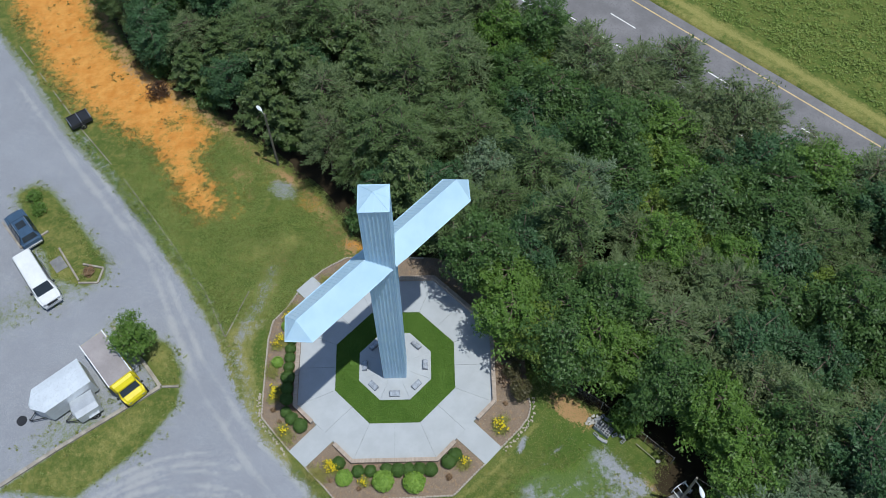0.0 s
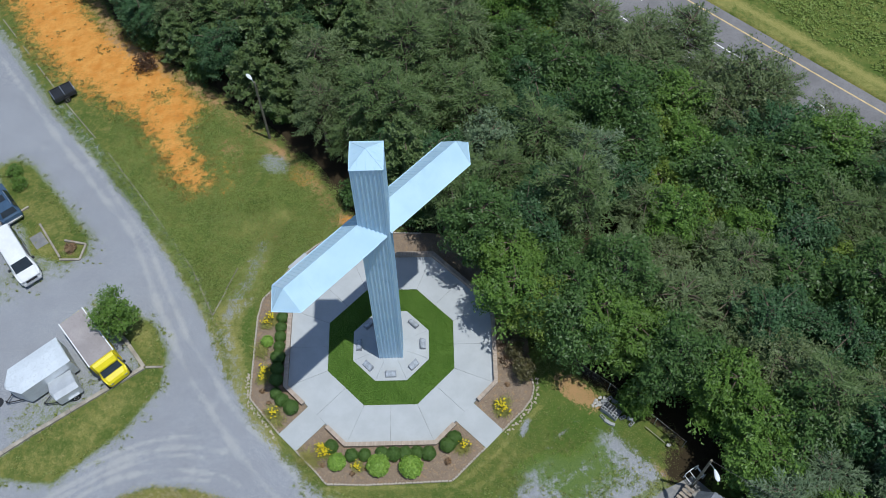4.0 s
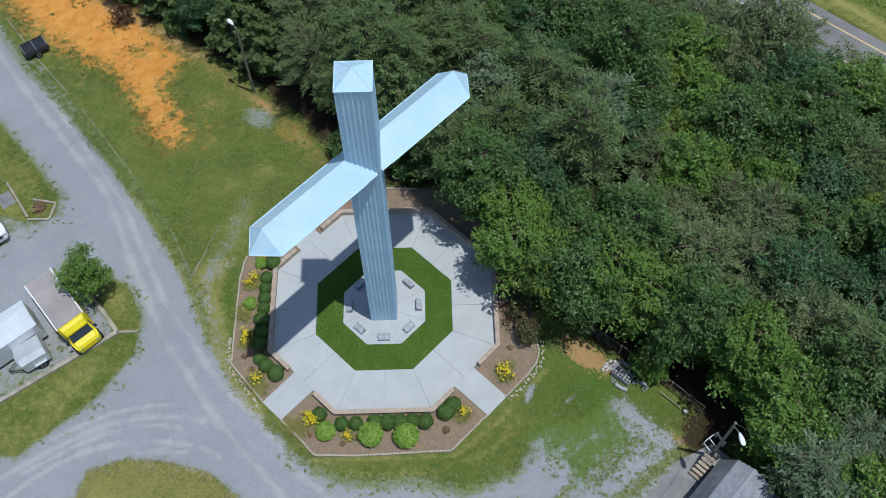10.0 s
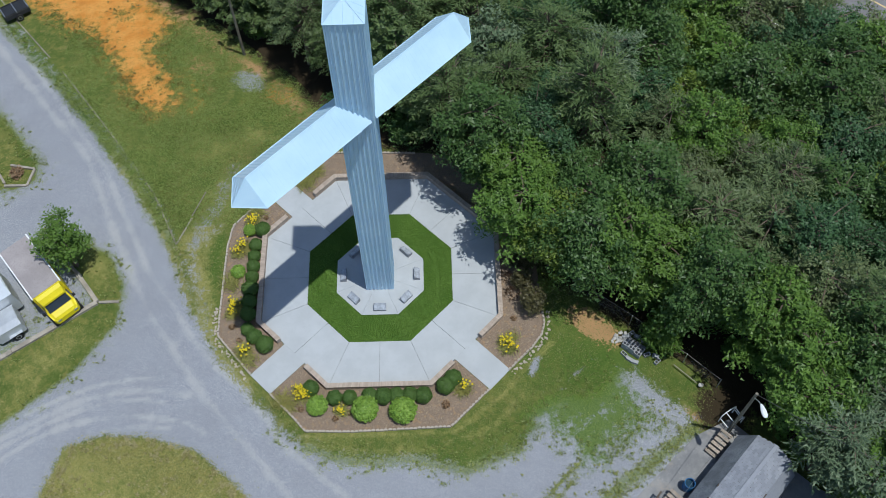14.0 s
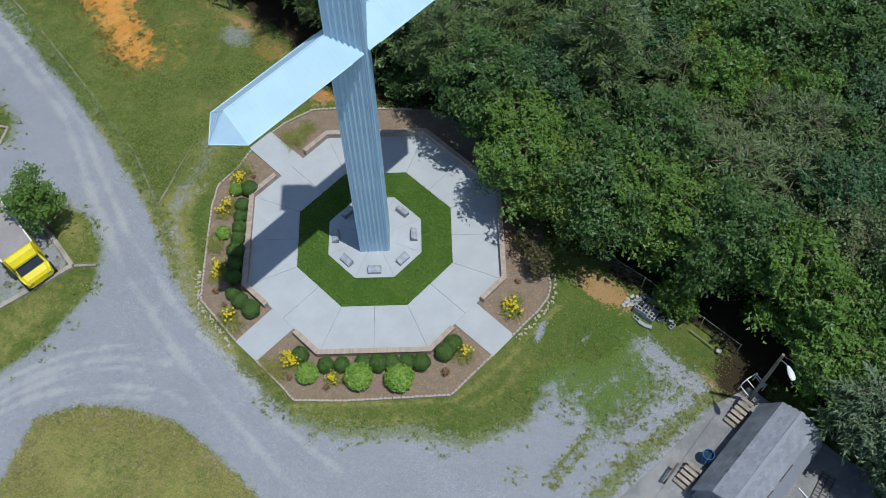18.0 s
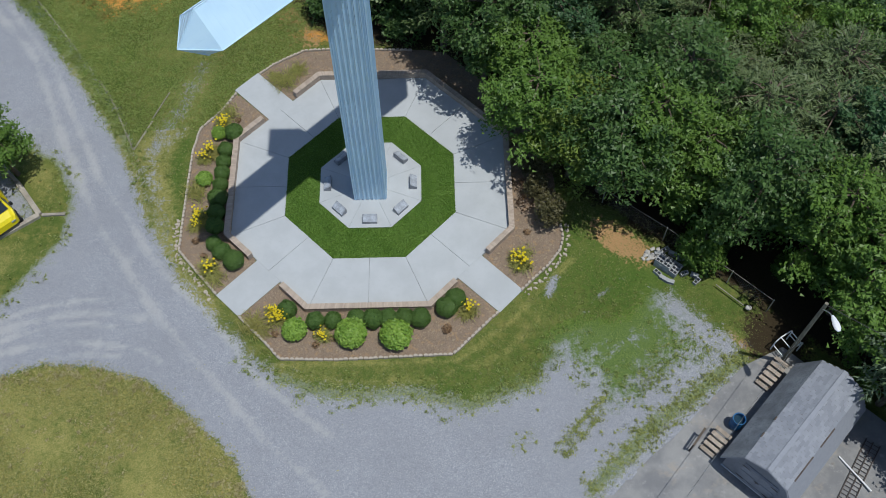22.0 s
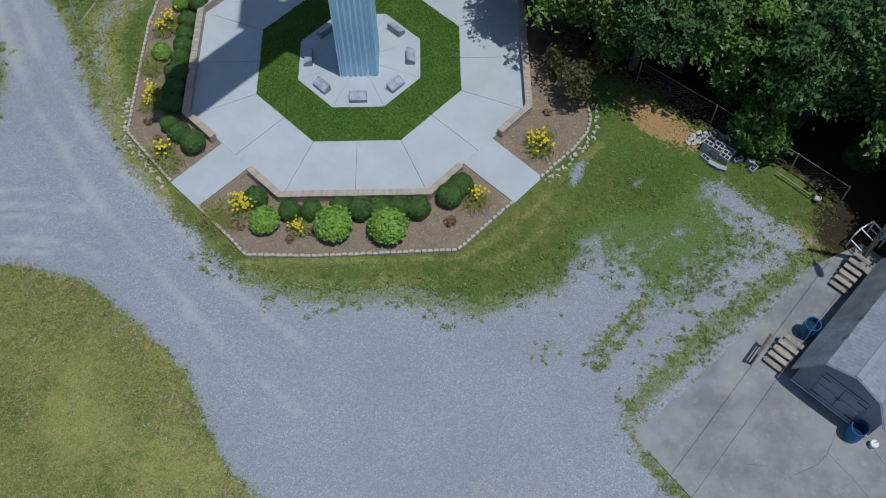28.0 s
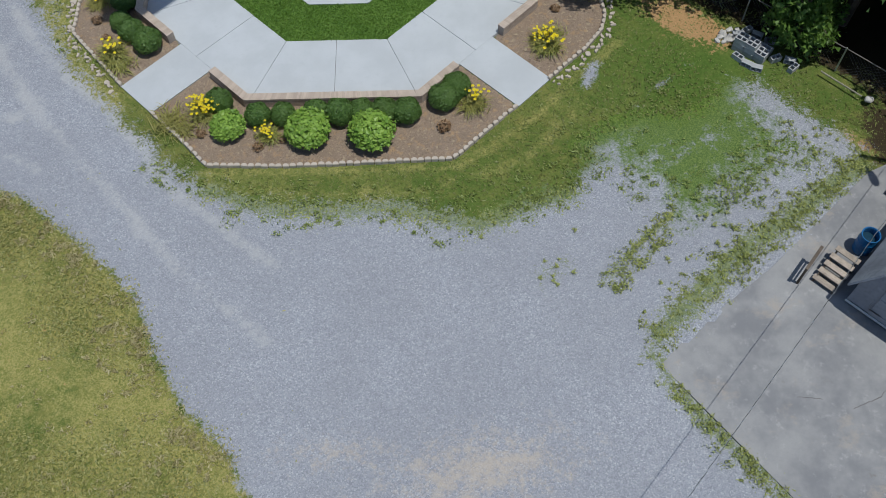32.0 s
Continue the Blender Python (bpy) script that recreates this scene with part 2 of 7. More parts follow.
def metal_panel():
    """Pale blue enamelled steel sheet."""
    n = Nodes("pale_blue_steel", 0.34, 0.0, 0.5)
    a, b = n.noise(0.5, 3), n.noise(3.5, 4, stretch=(3, 3, 0.4))
    col = n.mix(n.step(a, 0.3, 0.7), (0.50, 0.70, 0.875), (0.57, 0.77, 0.915))
    n.color(n.mix(n.math("MULTIPLY", n.step(b, 0.5, 0.85), 0.25), col, (0.50, 0.66, 0.81)))
    n.bump(n.noise(1.2, 2), 0.06, 0.02)
    return n.mat


def glass_dark(name, c=(0.02, 0.025, 0.03)):
    n = Nodes(name, 0.06, 0, 0.6)
    n.color(n.mix(n.noise(2), c, tuple(v * 2 for v in c)))
    return n.mat


M = {
    "ground": ground_material(),
    "plaza": concrete("plaza_concrete", (0.455, 0.475, 0.49)),
    "joint": plain("joint_filler", (0.20, 0.20, 0.20), 0.95),
    "slab": slab_material(),
    "lawn": lawn_material(),
    "brick": brick_material(),
    "mortar": plain("mortar", (0.40, 0.34, 0.29), 0.95, at_object=False),
    "edger": concrete("cast_edging", (0.46, 0.40, 0.335)),
    "steel": metal_panel(),
    "granite": plain("grey_granite", (0.26, 0.27, 0.30), 0.35, spread=0.25, scale=14),
    "granite_face": plain("polished_granite", (0.40, 0.43, 0.48), 0.2, spread=0.3, scale=20),
    "asphalt": plain("asphalt", (0.205, 0.198, 0.205), 0.9, spread=0.16, scale=2, at_object=False),
    "white_line": plain("white_road_paint", (0.72, 0.72, 0.70), 0.7, spread=0.12),
    "yellow_line": plain("yellow_road_paint", (0.60, 0.46, 0.24), 0.7, spread=0.15),
    "shingle": shingle_material(),
    "dark_felt": plain("dark_roof_felt", (0.30, 0.315, 0.35), 0.9, spread=0.3, scale=4),
    "siding": plain("grey_siding", (0.27, 0.285, 0.33), 0.8, spread=0.2, scale=3),
    "siding_white": plain("white_siding", (0.66, 0.68, 0.70), 0.6, spread=0.12),
    "trim": plain("dark_trim", (0.10, 0.085, 0.08), 0.8),
    "pole_wood": plain("mossy_pole_wood", (0.20, 0.185, 0.145), 0.95, spread=0.35, scale=6, bump=0.5),
    "rot": plain("bare_brown_board", (0.105, 0.085, 0.075), 0.95, spread=0.3, scale=9),
    "wood": plain("weathered_wood", (0.36, 0.305, 0.25), 0.9, spread=0.28, scale=9, bump=0.4),
    "dark_wood": plain("dark_creosoted_wood", (0.12, 0.095, 0.075), 0.9, spread=0.3, scale=9, bump=0.4),
    "timber": plain("grey_landscape_timber", (0.37, 0.33, 0.28), 0.9, spread=0.25, scale=7, bump=0.4),
    "old_timber": plain("grassy_old_timber", (0.27, 0.255, 0.195), 0.95, spread=0.35, scale=5, bump=0.4),
    "blue_plastic": plain("blue_plastic", (0.012, 0.12, 0.30), 0.4, spread=0.15),
    "water": glass_dark("dark_water", (0.01, 0.03, 0.05)),
    "galvanised": plain("galvanised_steel", (0.52, 0.54, 0.56), 0.4, 0.7),
    "lamp_white": plain("white_lamp_housing", (0.80, 0.82, 0.84), 0.4, spread=0.06),
    "aluminium": plain("aluminium_sheet", (0.60, 0.63, 0.67), 0.38, 0.35, spread=0.1),
    "white_paint": plain("white_vehicle_paint", (0.80, 0.81, 0.82), 0.3, spread=0.06),
    "trailer_roof": plain("pale_trailer_roof", (0.62, 0.67, 0.73), 0.4, spread=0.1, scale=2),
    "yellow_paint": plain("yellow_vehicle_paint", (0.80, 0.66, 0.02), 0.35, spread=0.08),
    "blue_paint": plain("blue_vehicle_paint", (0.060, 0.105, 0.175), 0.25, spread=0.1),
    "bright_blue_paint": plain("bright_blue_paint", (0.02, 0.16, 0.55), 0.25, spread=0.1),
    "black_paint": plain("black_sheet", (0.030, 0.031, 0.036), 0.45),
    "box_roof": plain("grey_truck_roof", (0.36, 0.325, 0.325), 0.7, spread=0.14, scale=3),
    "tyre": plain("tyre_rubber", (0.022, 0.022, 0.022), 0.9),
    "chrome": plain("dull_chrome", (0.55, 0.56, 0.58), 0.3, 0.8),
    "glass": glass_dark("dark_window_glass"),
    "block": plain("concrete_block", (0.40, 0.41, 0.42), 0.95, spread=0.2, scale=10),
    "rubble": plain("light_rubble", (0.52, 0.50, 0.47), 0.95, spread=0.2, scale=10),
    "bark": plain("tree_bark", (0.16, 0.125, 0.095), 0.95, spread=0.35, scale=8, bump=0.6),
    "fence_wire": plain("rusty_fence_wire", (0.18, 0.17, 0.16), 0.7, 0.4),
    "cable": plain("black_cable", (0.07, 0.07, 0.07), 0.7),
    "oak_leaf": leaf_material("broad_leaf", (0.034, 0.084, 0.022), (0.122, 0.218, 0.056), (0.072, 0.132, 0.036)),
    "bright_leaf": leaf_material("bright_leaf", (0.050, 0.120, 0.020), (0.180, 0.310, 0.056), (0.120, 0.200, 0.036)),
    "dull_leaf": leaf_material("dull_olive_leaf", (0.066, 0.106, 0.042), (0.215, 0.268, 0.112), (0.140, 0.178, 0.075)),
    "pine_leaf": leaf_material("conifer_needle", (0.050, 0.098, 0.032), (0.175, 0.250, 0.086), (0.120, 0.170, 0.058)),
    "silver_leaf": leaf_material("silvery_leaf", (0.064, 0.112, 0.056), (0.225, 0.305, 0.172), (0.13, 0.190, 0.10)),
    "deep_leaf": leaf_material("deep_green_leaf", (0.026, 0.074, 0.030), (0.095, 0.192, 0.074), (0.060, 0.120, 0.048)),
    "lime_leaf": leaf_material("yellow_green_leaf", (0.068, 0.124, 0.019), (0.225, 0.318, 0.055), (0.150, 0.200, 0.036)),
    "sage_leaf": leaf_material("grey_green_needle", (0.052, 0.092, 0.036), (0.215, 0.285, 0.118), (0.130, 0.175, 0.070)),
    "box_leaf": leaf_material("boxwood_leaf", (0.046, 0.110, 0.023), (0.135, 0.235, 0.054), (0.090, 0.155, 0.034)),
    "hydrangea_leaf": leaf_material("hydrangea_leaf", (0.110, 0.235, 0.028), (0.330, 0.490, 0.085), (0.200, 0.330, 0.046)),
    "lily_leaf": leaf_material("daylily_leaf", (0.150, 0.200, 0.042), (0.440, 0.420, 0.130), (0.280, 0.240, 0.075)),
    "grass_blade": leaf_material("grass_blade", (0.105, 0.150, 0.035), (0.275, 0.300, 0.100), (0.235, 0.230, 0.080)),
    "yard_blade": leaf_material("yard_grass_blade", (0.165, 0.240, 0.050), (0.285, 0.350, 0.095), (0.230, 0.270, 0.075)),
    "lawn_blade": leaf_material("lawn_blade", (0.105, 0.210, 0.030), (0.215, 0.360, 0.065), (0.150, 0.260, 0.042)),
    "dry_blade": leaf_material("dry_grass_blade", (0.150, 0.190, 0.048), (0.440, 0.410, 0.160), (0.330, 0.300, 0.115)),
    "field_leaf": leaf_material("field_weed_leaf", (0.105, 0.185, 0.032), (0.290, 0.380, 0.090), (0.220, 0.275, 0.060)),
    "tuft_leaf": leaf_material("coarse_grass_leaf", (0.160, 0.230, 0.055), (0.370, 0.425, 0.140), (0.280, 0.310, 0.095)),
    "clay_tuft": leaf_material("stubble_leaf", (0.20, 0.16, 0.045), (0.40, 0.35, 0.11), (0.27, 0.25, 0.07)),
    "thatch": leaf_material("dry_thatch", (0.26, 0.23, 0.10), (0.56, 0.50, 0.28), (0.42, 0.37, 0.18)),
    "weed_leaf": leaf_material("weed_leaf", (0.190, 0.240, 0.060), (0.430, 0.460, 0.160), (0.330, 0.350, 0.115)),
    "brown_leaf": leaf_material("withered_leaf", (0.20, 0.115, 0.06), (0.42, 0.29, 0.17), (0.30, 0.20, 0.12)),
    "red_leaf": leaf_material("dark_red_leaf", (0.045, 0.022, 0.016), (0.125, 0.07, 0.035), (0.09, 0.06, 0.03)),
    "dark_bush": leaf_material("dark_bush_leaf", (0.050, 0.052, 0.020), (0.165, 0.150, 0.062), (0.100, 0.088, 0.040)),
    "yellow_petal": leaf_material("yellow_petal", (0.78, 0.60, 0.02), (0.92, 0.80, 0.06), (0.85, 0.70, 0.03)),
}


# ---- building helpers ----
def link_mesh(name, bm, material, parent=None, label=""):
    me = bpy.data.meshes.new(name)
    bm.to_mesh(me)
    bm.free()
    for m in material if isinstance(material, (list, tuple)) else (material,):
        me.materials.append(m)
    ob = new(name, me)
    if parent:
        ob.parent = parent
    if label:
        ob["label"] = label
    return ob


def part(name, bm, material, parent, label=""):
    return link_mesh(name, bm, material, parent, label)


def share(name, me, parent, m=None, label=""):
    ob = new(name, me)
    ob.parent = parent
    if m is not None:
        ob.matrix_basis = m
    if label:
        ob["label"] = label
    return ob


def empty(name, m=None, **tags):
    ob = new(name)
    if m is not None:
        ob.matrix_basis = m
    return tagged(ob, **tags)


def box(bm, lo, hi, m=None, bevel=0.0):
    lo, hi = Vector(lo), Vector(hi)
    r = bmesh.ops.create_cube(bm, size=1, matrix=(m or Matrix()) @ Matrix.Translation((lo + hi) / 2) @ Matrix.Diagonal((*(hi - lo), 1)))
    if bevel:
        es = list({e for v in r["verts"] for e in v.link_edges})
        bmesh.ops.bevel(bm, geom=es, offset=bevel, segments=1, affect="EDGES", profile=0.5)
    return bm


def rod(bm, a, b, r, r2=None, n=8, cap=True):
    a, b = Vector(a), Vector(b)
    m = Matrix.Translation((a + b) / 2) @ (b - a).to_track_quat("Z", "Y").to_matrix().to_4x4()
    bmesh.ops.create_cone(bm, cap_ends=cap, segments=n, radius1=r, radius2=r if r2 is None else r2, depth=(b - a).length, matrix=m)
    return bm


def prism(bm, pts, z0, z1, m=None):
    """A closed prism over a flat outline."""
    m = m or Matrix()
    lo = [bm.verts.new(m @ Vector((x, y, z0))) for x, y in pts]
    hi = [bm.verts.new(m @ Vector((x, y, z1))) for x, y in pts]
    k = len(pts)
    bm.faces.new(hi)
    bm.faces.new(lo[::-1])
    for i in range(k):
        j = (i + 1) % k
        bm.faces.new((lo[i], lo[j], hi[j], hi[i]))
    bmesh.ops.recalc_face_normals(bm, faces=bm.faces[:])
    return bm


def loft(bm, rings, closed=True, caps=True):
    vs = [[bm.verts.new(p) for p in r] for r in rings]
    k = len(vs[0])
    for a, b in zip(vs, vs[1:]):
        for i in range(k if closed else k - 1):
            j = (i + 1) % k
            bm.faces.new((a[i], a[j], b[j], b[i]))
    if caps:
        bm.faces.new(vs[0][::-1])
        bm.faces.new(vs[-1])
    bmesh.ops.recalc_face_normals(bm, faces=bm.faces[:])
    return bm


def mesh_of(name, verts, faces, material):
    me = bpy.data.meshes.new(name)
    me.from_pydata(verts, [], faces)
    me.materials.append(material)
    return me


def leaves_mesh(name, centres, normals, size, material, rng, long=1.6, spread=0.5, single=False):
    """One mesh of many small folded leaves: a kite of two triangles each, at the given places."""
    k = len(centres)
    n = normals + rng.normal(0, spread, (k, 3))
    n /= np.linalg.norm(n, axis=1)[:, None] + 1e-9
    a = np.cross(n, rng.normal(0, 1, (k, 3)))
    a /= np.linalg.norm(a, axis=1)[:, None] + 1e-9
    b = np.cross(n, a)
    s = (size * rng.uniform(0.6, 1.35, k))[:, None]
    if single:
        v = np.stack([centres - a * s * long * 0.4 - b * s * 0.45, centres - a * s * long * 0.4 + b * s * 0.45, centres + a * s * long * 0.6], 1).reshape(-1, 3)
        return mesh_of(name, v.tolist(), np.arange(3 * k).reshape(-1, 3).tolist(), material)
    tip, tail = centres + a * s * long * 0.5, centres - a * s * long * 0.5
    w1, w2 = centres + b * s * 0.5 - n * s * 0.14, centres - b * s * 0.5 - n * s * 0.14
    v = np.stack([tail, w1, tip, w2], 1).reshape(-1, 3)
    i = np.arange(k)[:, None] * 4
    f = np.concatenate([i + np.array([[0, 1, 2]]), i + np.array([[0, 2, 3]])], 0)
    return mesh_of(name, v.tolist(), f.tolist(), material)


def inside(px, py, poly):
    """Even-odd test of many points against an outline."""
    r = np.zeros(px.shape, bool)
    k = len(poly)
    for i in range(k):
        (x0, y0), (x1, y1) = poly[i], poly[(i + 1) % k]
        c = (y0 > py) != (y1 > py)
        with np.errstate(divide="ignore", invalid="ignore"):
            r ^= c & (px < (x1 - x0) * (py - y0) / (y1 - y0 + 1e-12) + x0)
    return r


def away(px, py, line, closed=False):
    """Distance of many points to a line of points."""
    d = np.full(px.shape, 1e9)
    pts = list(line) + ([line[0]] if closed else [])
    for (x0, y0), (x1, y1) in zip(pts, pts[1:]):
        dx, dy = x1 - x0, y1 - y0
        t = np.clip(((px - x0) * dx + (py - y0) * dy) / (dx * dx + dy * dy + 1e-12), 0, 1)
        d = np.minimum(d, np.hypot(px - x0 - t * dx, py - y0 - t * dy))
    return d


def zone(px, py, poly, soft):
    """1 inside an outline, 0 outside, 0.5 on it, over soft metres either way."""
    d = away(px, py, poly, True)
    return np.clip(0.5 + np.where(inside(px, py, poly), d, -d) / (2 * soft), 0, 1)


def blob(px, py, x, y, rx, ry, turn=0.0):
    c, s = math.cos(radians(turn)), math.sin(radians(turn))
    u, v = (px - x) * c + (py - y) * s, -(px - x) * s + (py - y) * c
    return np.clip(1.0 - np.sqrt((u / rx) ** 2 + (v / ry) ** 2) * 0.5, 0, 1)


def ground_z(x, y):
    """Level round the plaza, falling to the west and down to the highway."""
    d = 0.741 * y + 0.671 * np.maximum(0, x)
    w, n = -7 - x, d - 6
    west = 0.5 * (w + np.sqrt(w * w + 1.0)) - 0.02
    north = np.minimum(0.5 * (n + np.sqrt(n * n + 2.0)) - 0.05, 32)
    flat = np.clip((np.hypot(x, y) - 9.5) / 5, 0, 1)
    return -(0.09 * np.clip(west, 0, 400) + 0.19 * np.clip(north, 0, 32)) * flat


def gz(x, y):
    return float(ground_z(np.array(float(x)), np.array(float(y))))


# ---- outlines of the plan ----
APO_LAWN, APO_PAD, APO_PLAZA = 4.33, 2.62, 7.0
ROAD = [(-62, 70), (-40.7, 40.5), (-35.8, 34), (-29.5, 24.8), (-24.9, 19.3), (-20.6, 13.8), (-18.2, 10.2), (-16.7, 8.1), (-15.0, 5.5), (-13.4, 2.8), (-12.5, 0.8),
        (-11.5, -1.4), (-9.5, -4.9), (-7.3, -7.5), (-6.2, -8.6), (-5.2, -9.8), (-4.1, -10.3), (-2.4, -11.1), (-0.1, -11.3), (1.9, -11.2), (3.1, -11.5), (4.8, -12.0),
        (5.4, -11.8), (6.2, -11.3), (7.7, -10.9), (8.8, -9.7), (8.3, -9.2), (9.2, -8.5), (10.4, -8.0), (11.6, -8.3), (12.9, -7.7), (13.7, -6.7), (14.6, -6.6), (16.3, -8.2), (17.6, -9.5), (17.4, -10.2), (22, -14),
        (34, -20), (34, -70), (-80, -70), (-80, 70)]
CAR_ISLAND = [(-27.9, -8.0), (-22.5, -8.8), (-18.1, -5.3), (-16.0, -2.4), (-15.8, 0.2), (-17.1, 2.5), (-19.4, 3.9), (-21.9, 4.4), (-18.9, 1.3), (-17.4, -0.9), (-24.4, -5.3)]
PARK_ISLAND = [(-32.9, 18.3), (-31.6, 19.2), (-29.9, 18.3), (-26.5, 14.3), (-23.5, 10.5), (-23.2, 8.8), (-24.6, 8.1), (-27.5, 9.0), (-28.8, 11.8), (-30.0, 12.8), (-32.0, 16.6)]
ROUND_LAWN = [(-19.5, -14.5), (-18.3, -11.4), (-17.8, -9.9), (-15.6, -9.3), (-12.6, -9.7), (-10.2, -10.5), (-8.0, -12.3), (-5.9, -14.3), (-5.0, -16.3),
              (-3.9, -18.0), (-2.5, -19.4), (-1.2, -22), (-1.5, -27), (-8, -33), (-18, -30), (-21, -22)]
CLAY = [(-43, 49), (-37.9, 41.0), (-33.7, 33.8), (-29.2, 28.6), (-24.8, 25.2), (-21.7, 22.8), (-19.6, 19.3), (-17.6, 15.9), (-15.9, 14.3), (-14.6, 15.1),
        (-15.8, 18.3), (-17.6, 21.1), (-16.0, 23.6), (-18.2, 26.7), (-21.0, 30.7), (-24.2, 33.5), (-27.3, 35.5), (-30.4, 39.2), (-33, 47)]
FOREST = [(-36, 62), (-31, 44.6), (-25, 33.8), (-17, 27.3), (-12, 21.8), (-6.6, 16.2), (-2.9, 10.6), (0, 9.4), (3.6, 8.9), (7.6, 5.4), (8.8, 2.0),
          (10.2, -0.5), (12.2, -1.6), (15.2, -3.4), (17.8, -5.6), (19.8, -7.6), (22.8, -10.4), (25, -13.6), (28, -22), (34, -34), (90, -34), (90, -30), (49.5, 5), (32, 22.8), (25, 28.2), (19, 29), (12, 35), (-8, 53), (-20, 66)]
# where the trees stand, set back from the yard so that their shade lies on open ground
WOOD = [p for p in FOREST if not (-13 < p[0] < 1 and 9 < p[1] < 25)]
WOOD[4:4] = [(-11.4, 22.2), (-6.0, 16.9), (-2.2, 11.8), (0.4, 10.2)]
WEST_BED = [(-7.45, 6.2), (-8.2, 4.9), (-9.2, 3.8), (-9.45, 2.3), (-9.5, -1.8), (-9.5, -3.7), (-7.4, -6.2), (-5.58, -4.36), (-7.0, -2.9), (-7.0, 2.9), (-5.58, 4.36)]
SOUTH_BED = [(-6.2, -7.4), (-5.1, -8.55), (-4.1, -9.65), (-1.6, -9.75), (4.0, -9.6), (6.25, -7.45), (4.36, -5.58), (2.9, -7.0), (-2.9, -7.0), (-4.36, -5.58)]
EAST_BED = [(7.4, -6.35), (8.1, -5.65), (8.85, -4.95), (9.5, -4.1), (9.68, -3.4), (9.6, -2.6), (9.5, 0), (9.2, 3), (7.2, 5.6), (4.0, 8.9), (2.0, 9.1), (2.8, 7.0), (7.0, 2.8), (7.0, -2.9), (5.58, -4.36)]
NORTH_BED = [(-6.3, 7.5), (-5.5, 8.2), (-3.9, 9.15), (-2.2, 9.2), (2.2, 9.0), (2.9, 7.0), (-2.9, 7.0), (-4.36, 5.58)]
TURF = [(7.4, -6.8), (7.3, -10.6), (8.7, -9.4), (9.6, -10.0), (10.6, -10.6), (11.1, -11.9), (12.2, -11.9), (13.1, -10.7), (14.2, -10.3), (15.3, -9.8), (15.0, -8.4), (14.0, -7.2), (13.4, -5.8), (10.2, -5.2)]
SLAB = [(17.5, -10.5), (13.7, -13.9), (11.2, -15.8), (9.75, -16.9), (10.6, -18.0), (12.3, -20.2), (16, -25), (34, -25), (34, -20), (23.5, -13.5), (19.5, -9.6)]


def walk_outline(sx, sy, far, half=0.9):
    u = Vector((sx, sy)).normalized()
    v = Vector((-u.y, u.x))
    return [tuple(u * 6.9 + v * half), tuple(u * far + v * half), tuple(u * far - v * half), tuple(u * 6.9 - v * half)]


def octagon(r):
    k = r * math.tan(math.pi / 8)
    return [(-k, -r), (k, -r), (r, -k), (r, k), (k, r), (-k, r), (-r, k), (-r, -k)]


# ---- ground: one sheet to the horizon ----
def stretch(lo, hi, step, far):
    core = np.arange(lo, hi + step / 2, step)
    out, d = [], step
    while (out[-1] if out else 0) < far:
        d *= 1.35
        out.append((out[-1] if out else 0) + d)
    out = np.array(out)
    return np.concatenate([lo - out[::-1], core, hi + out])


def mulch_free(x, y):
    return (~inside(x, y, WEST_BED) & ~inside(x, y, SOUTH_BED)).astype(float)


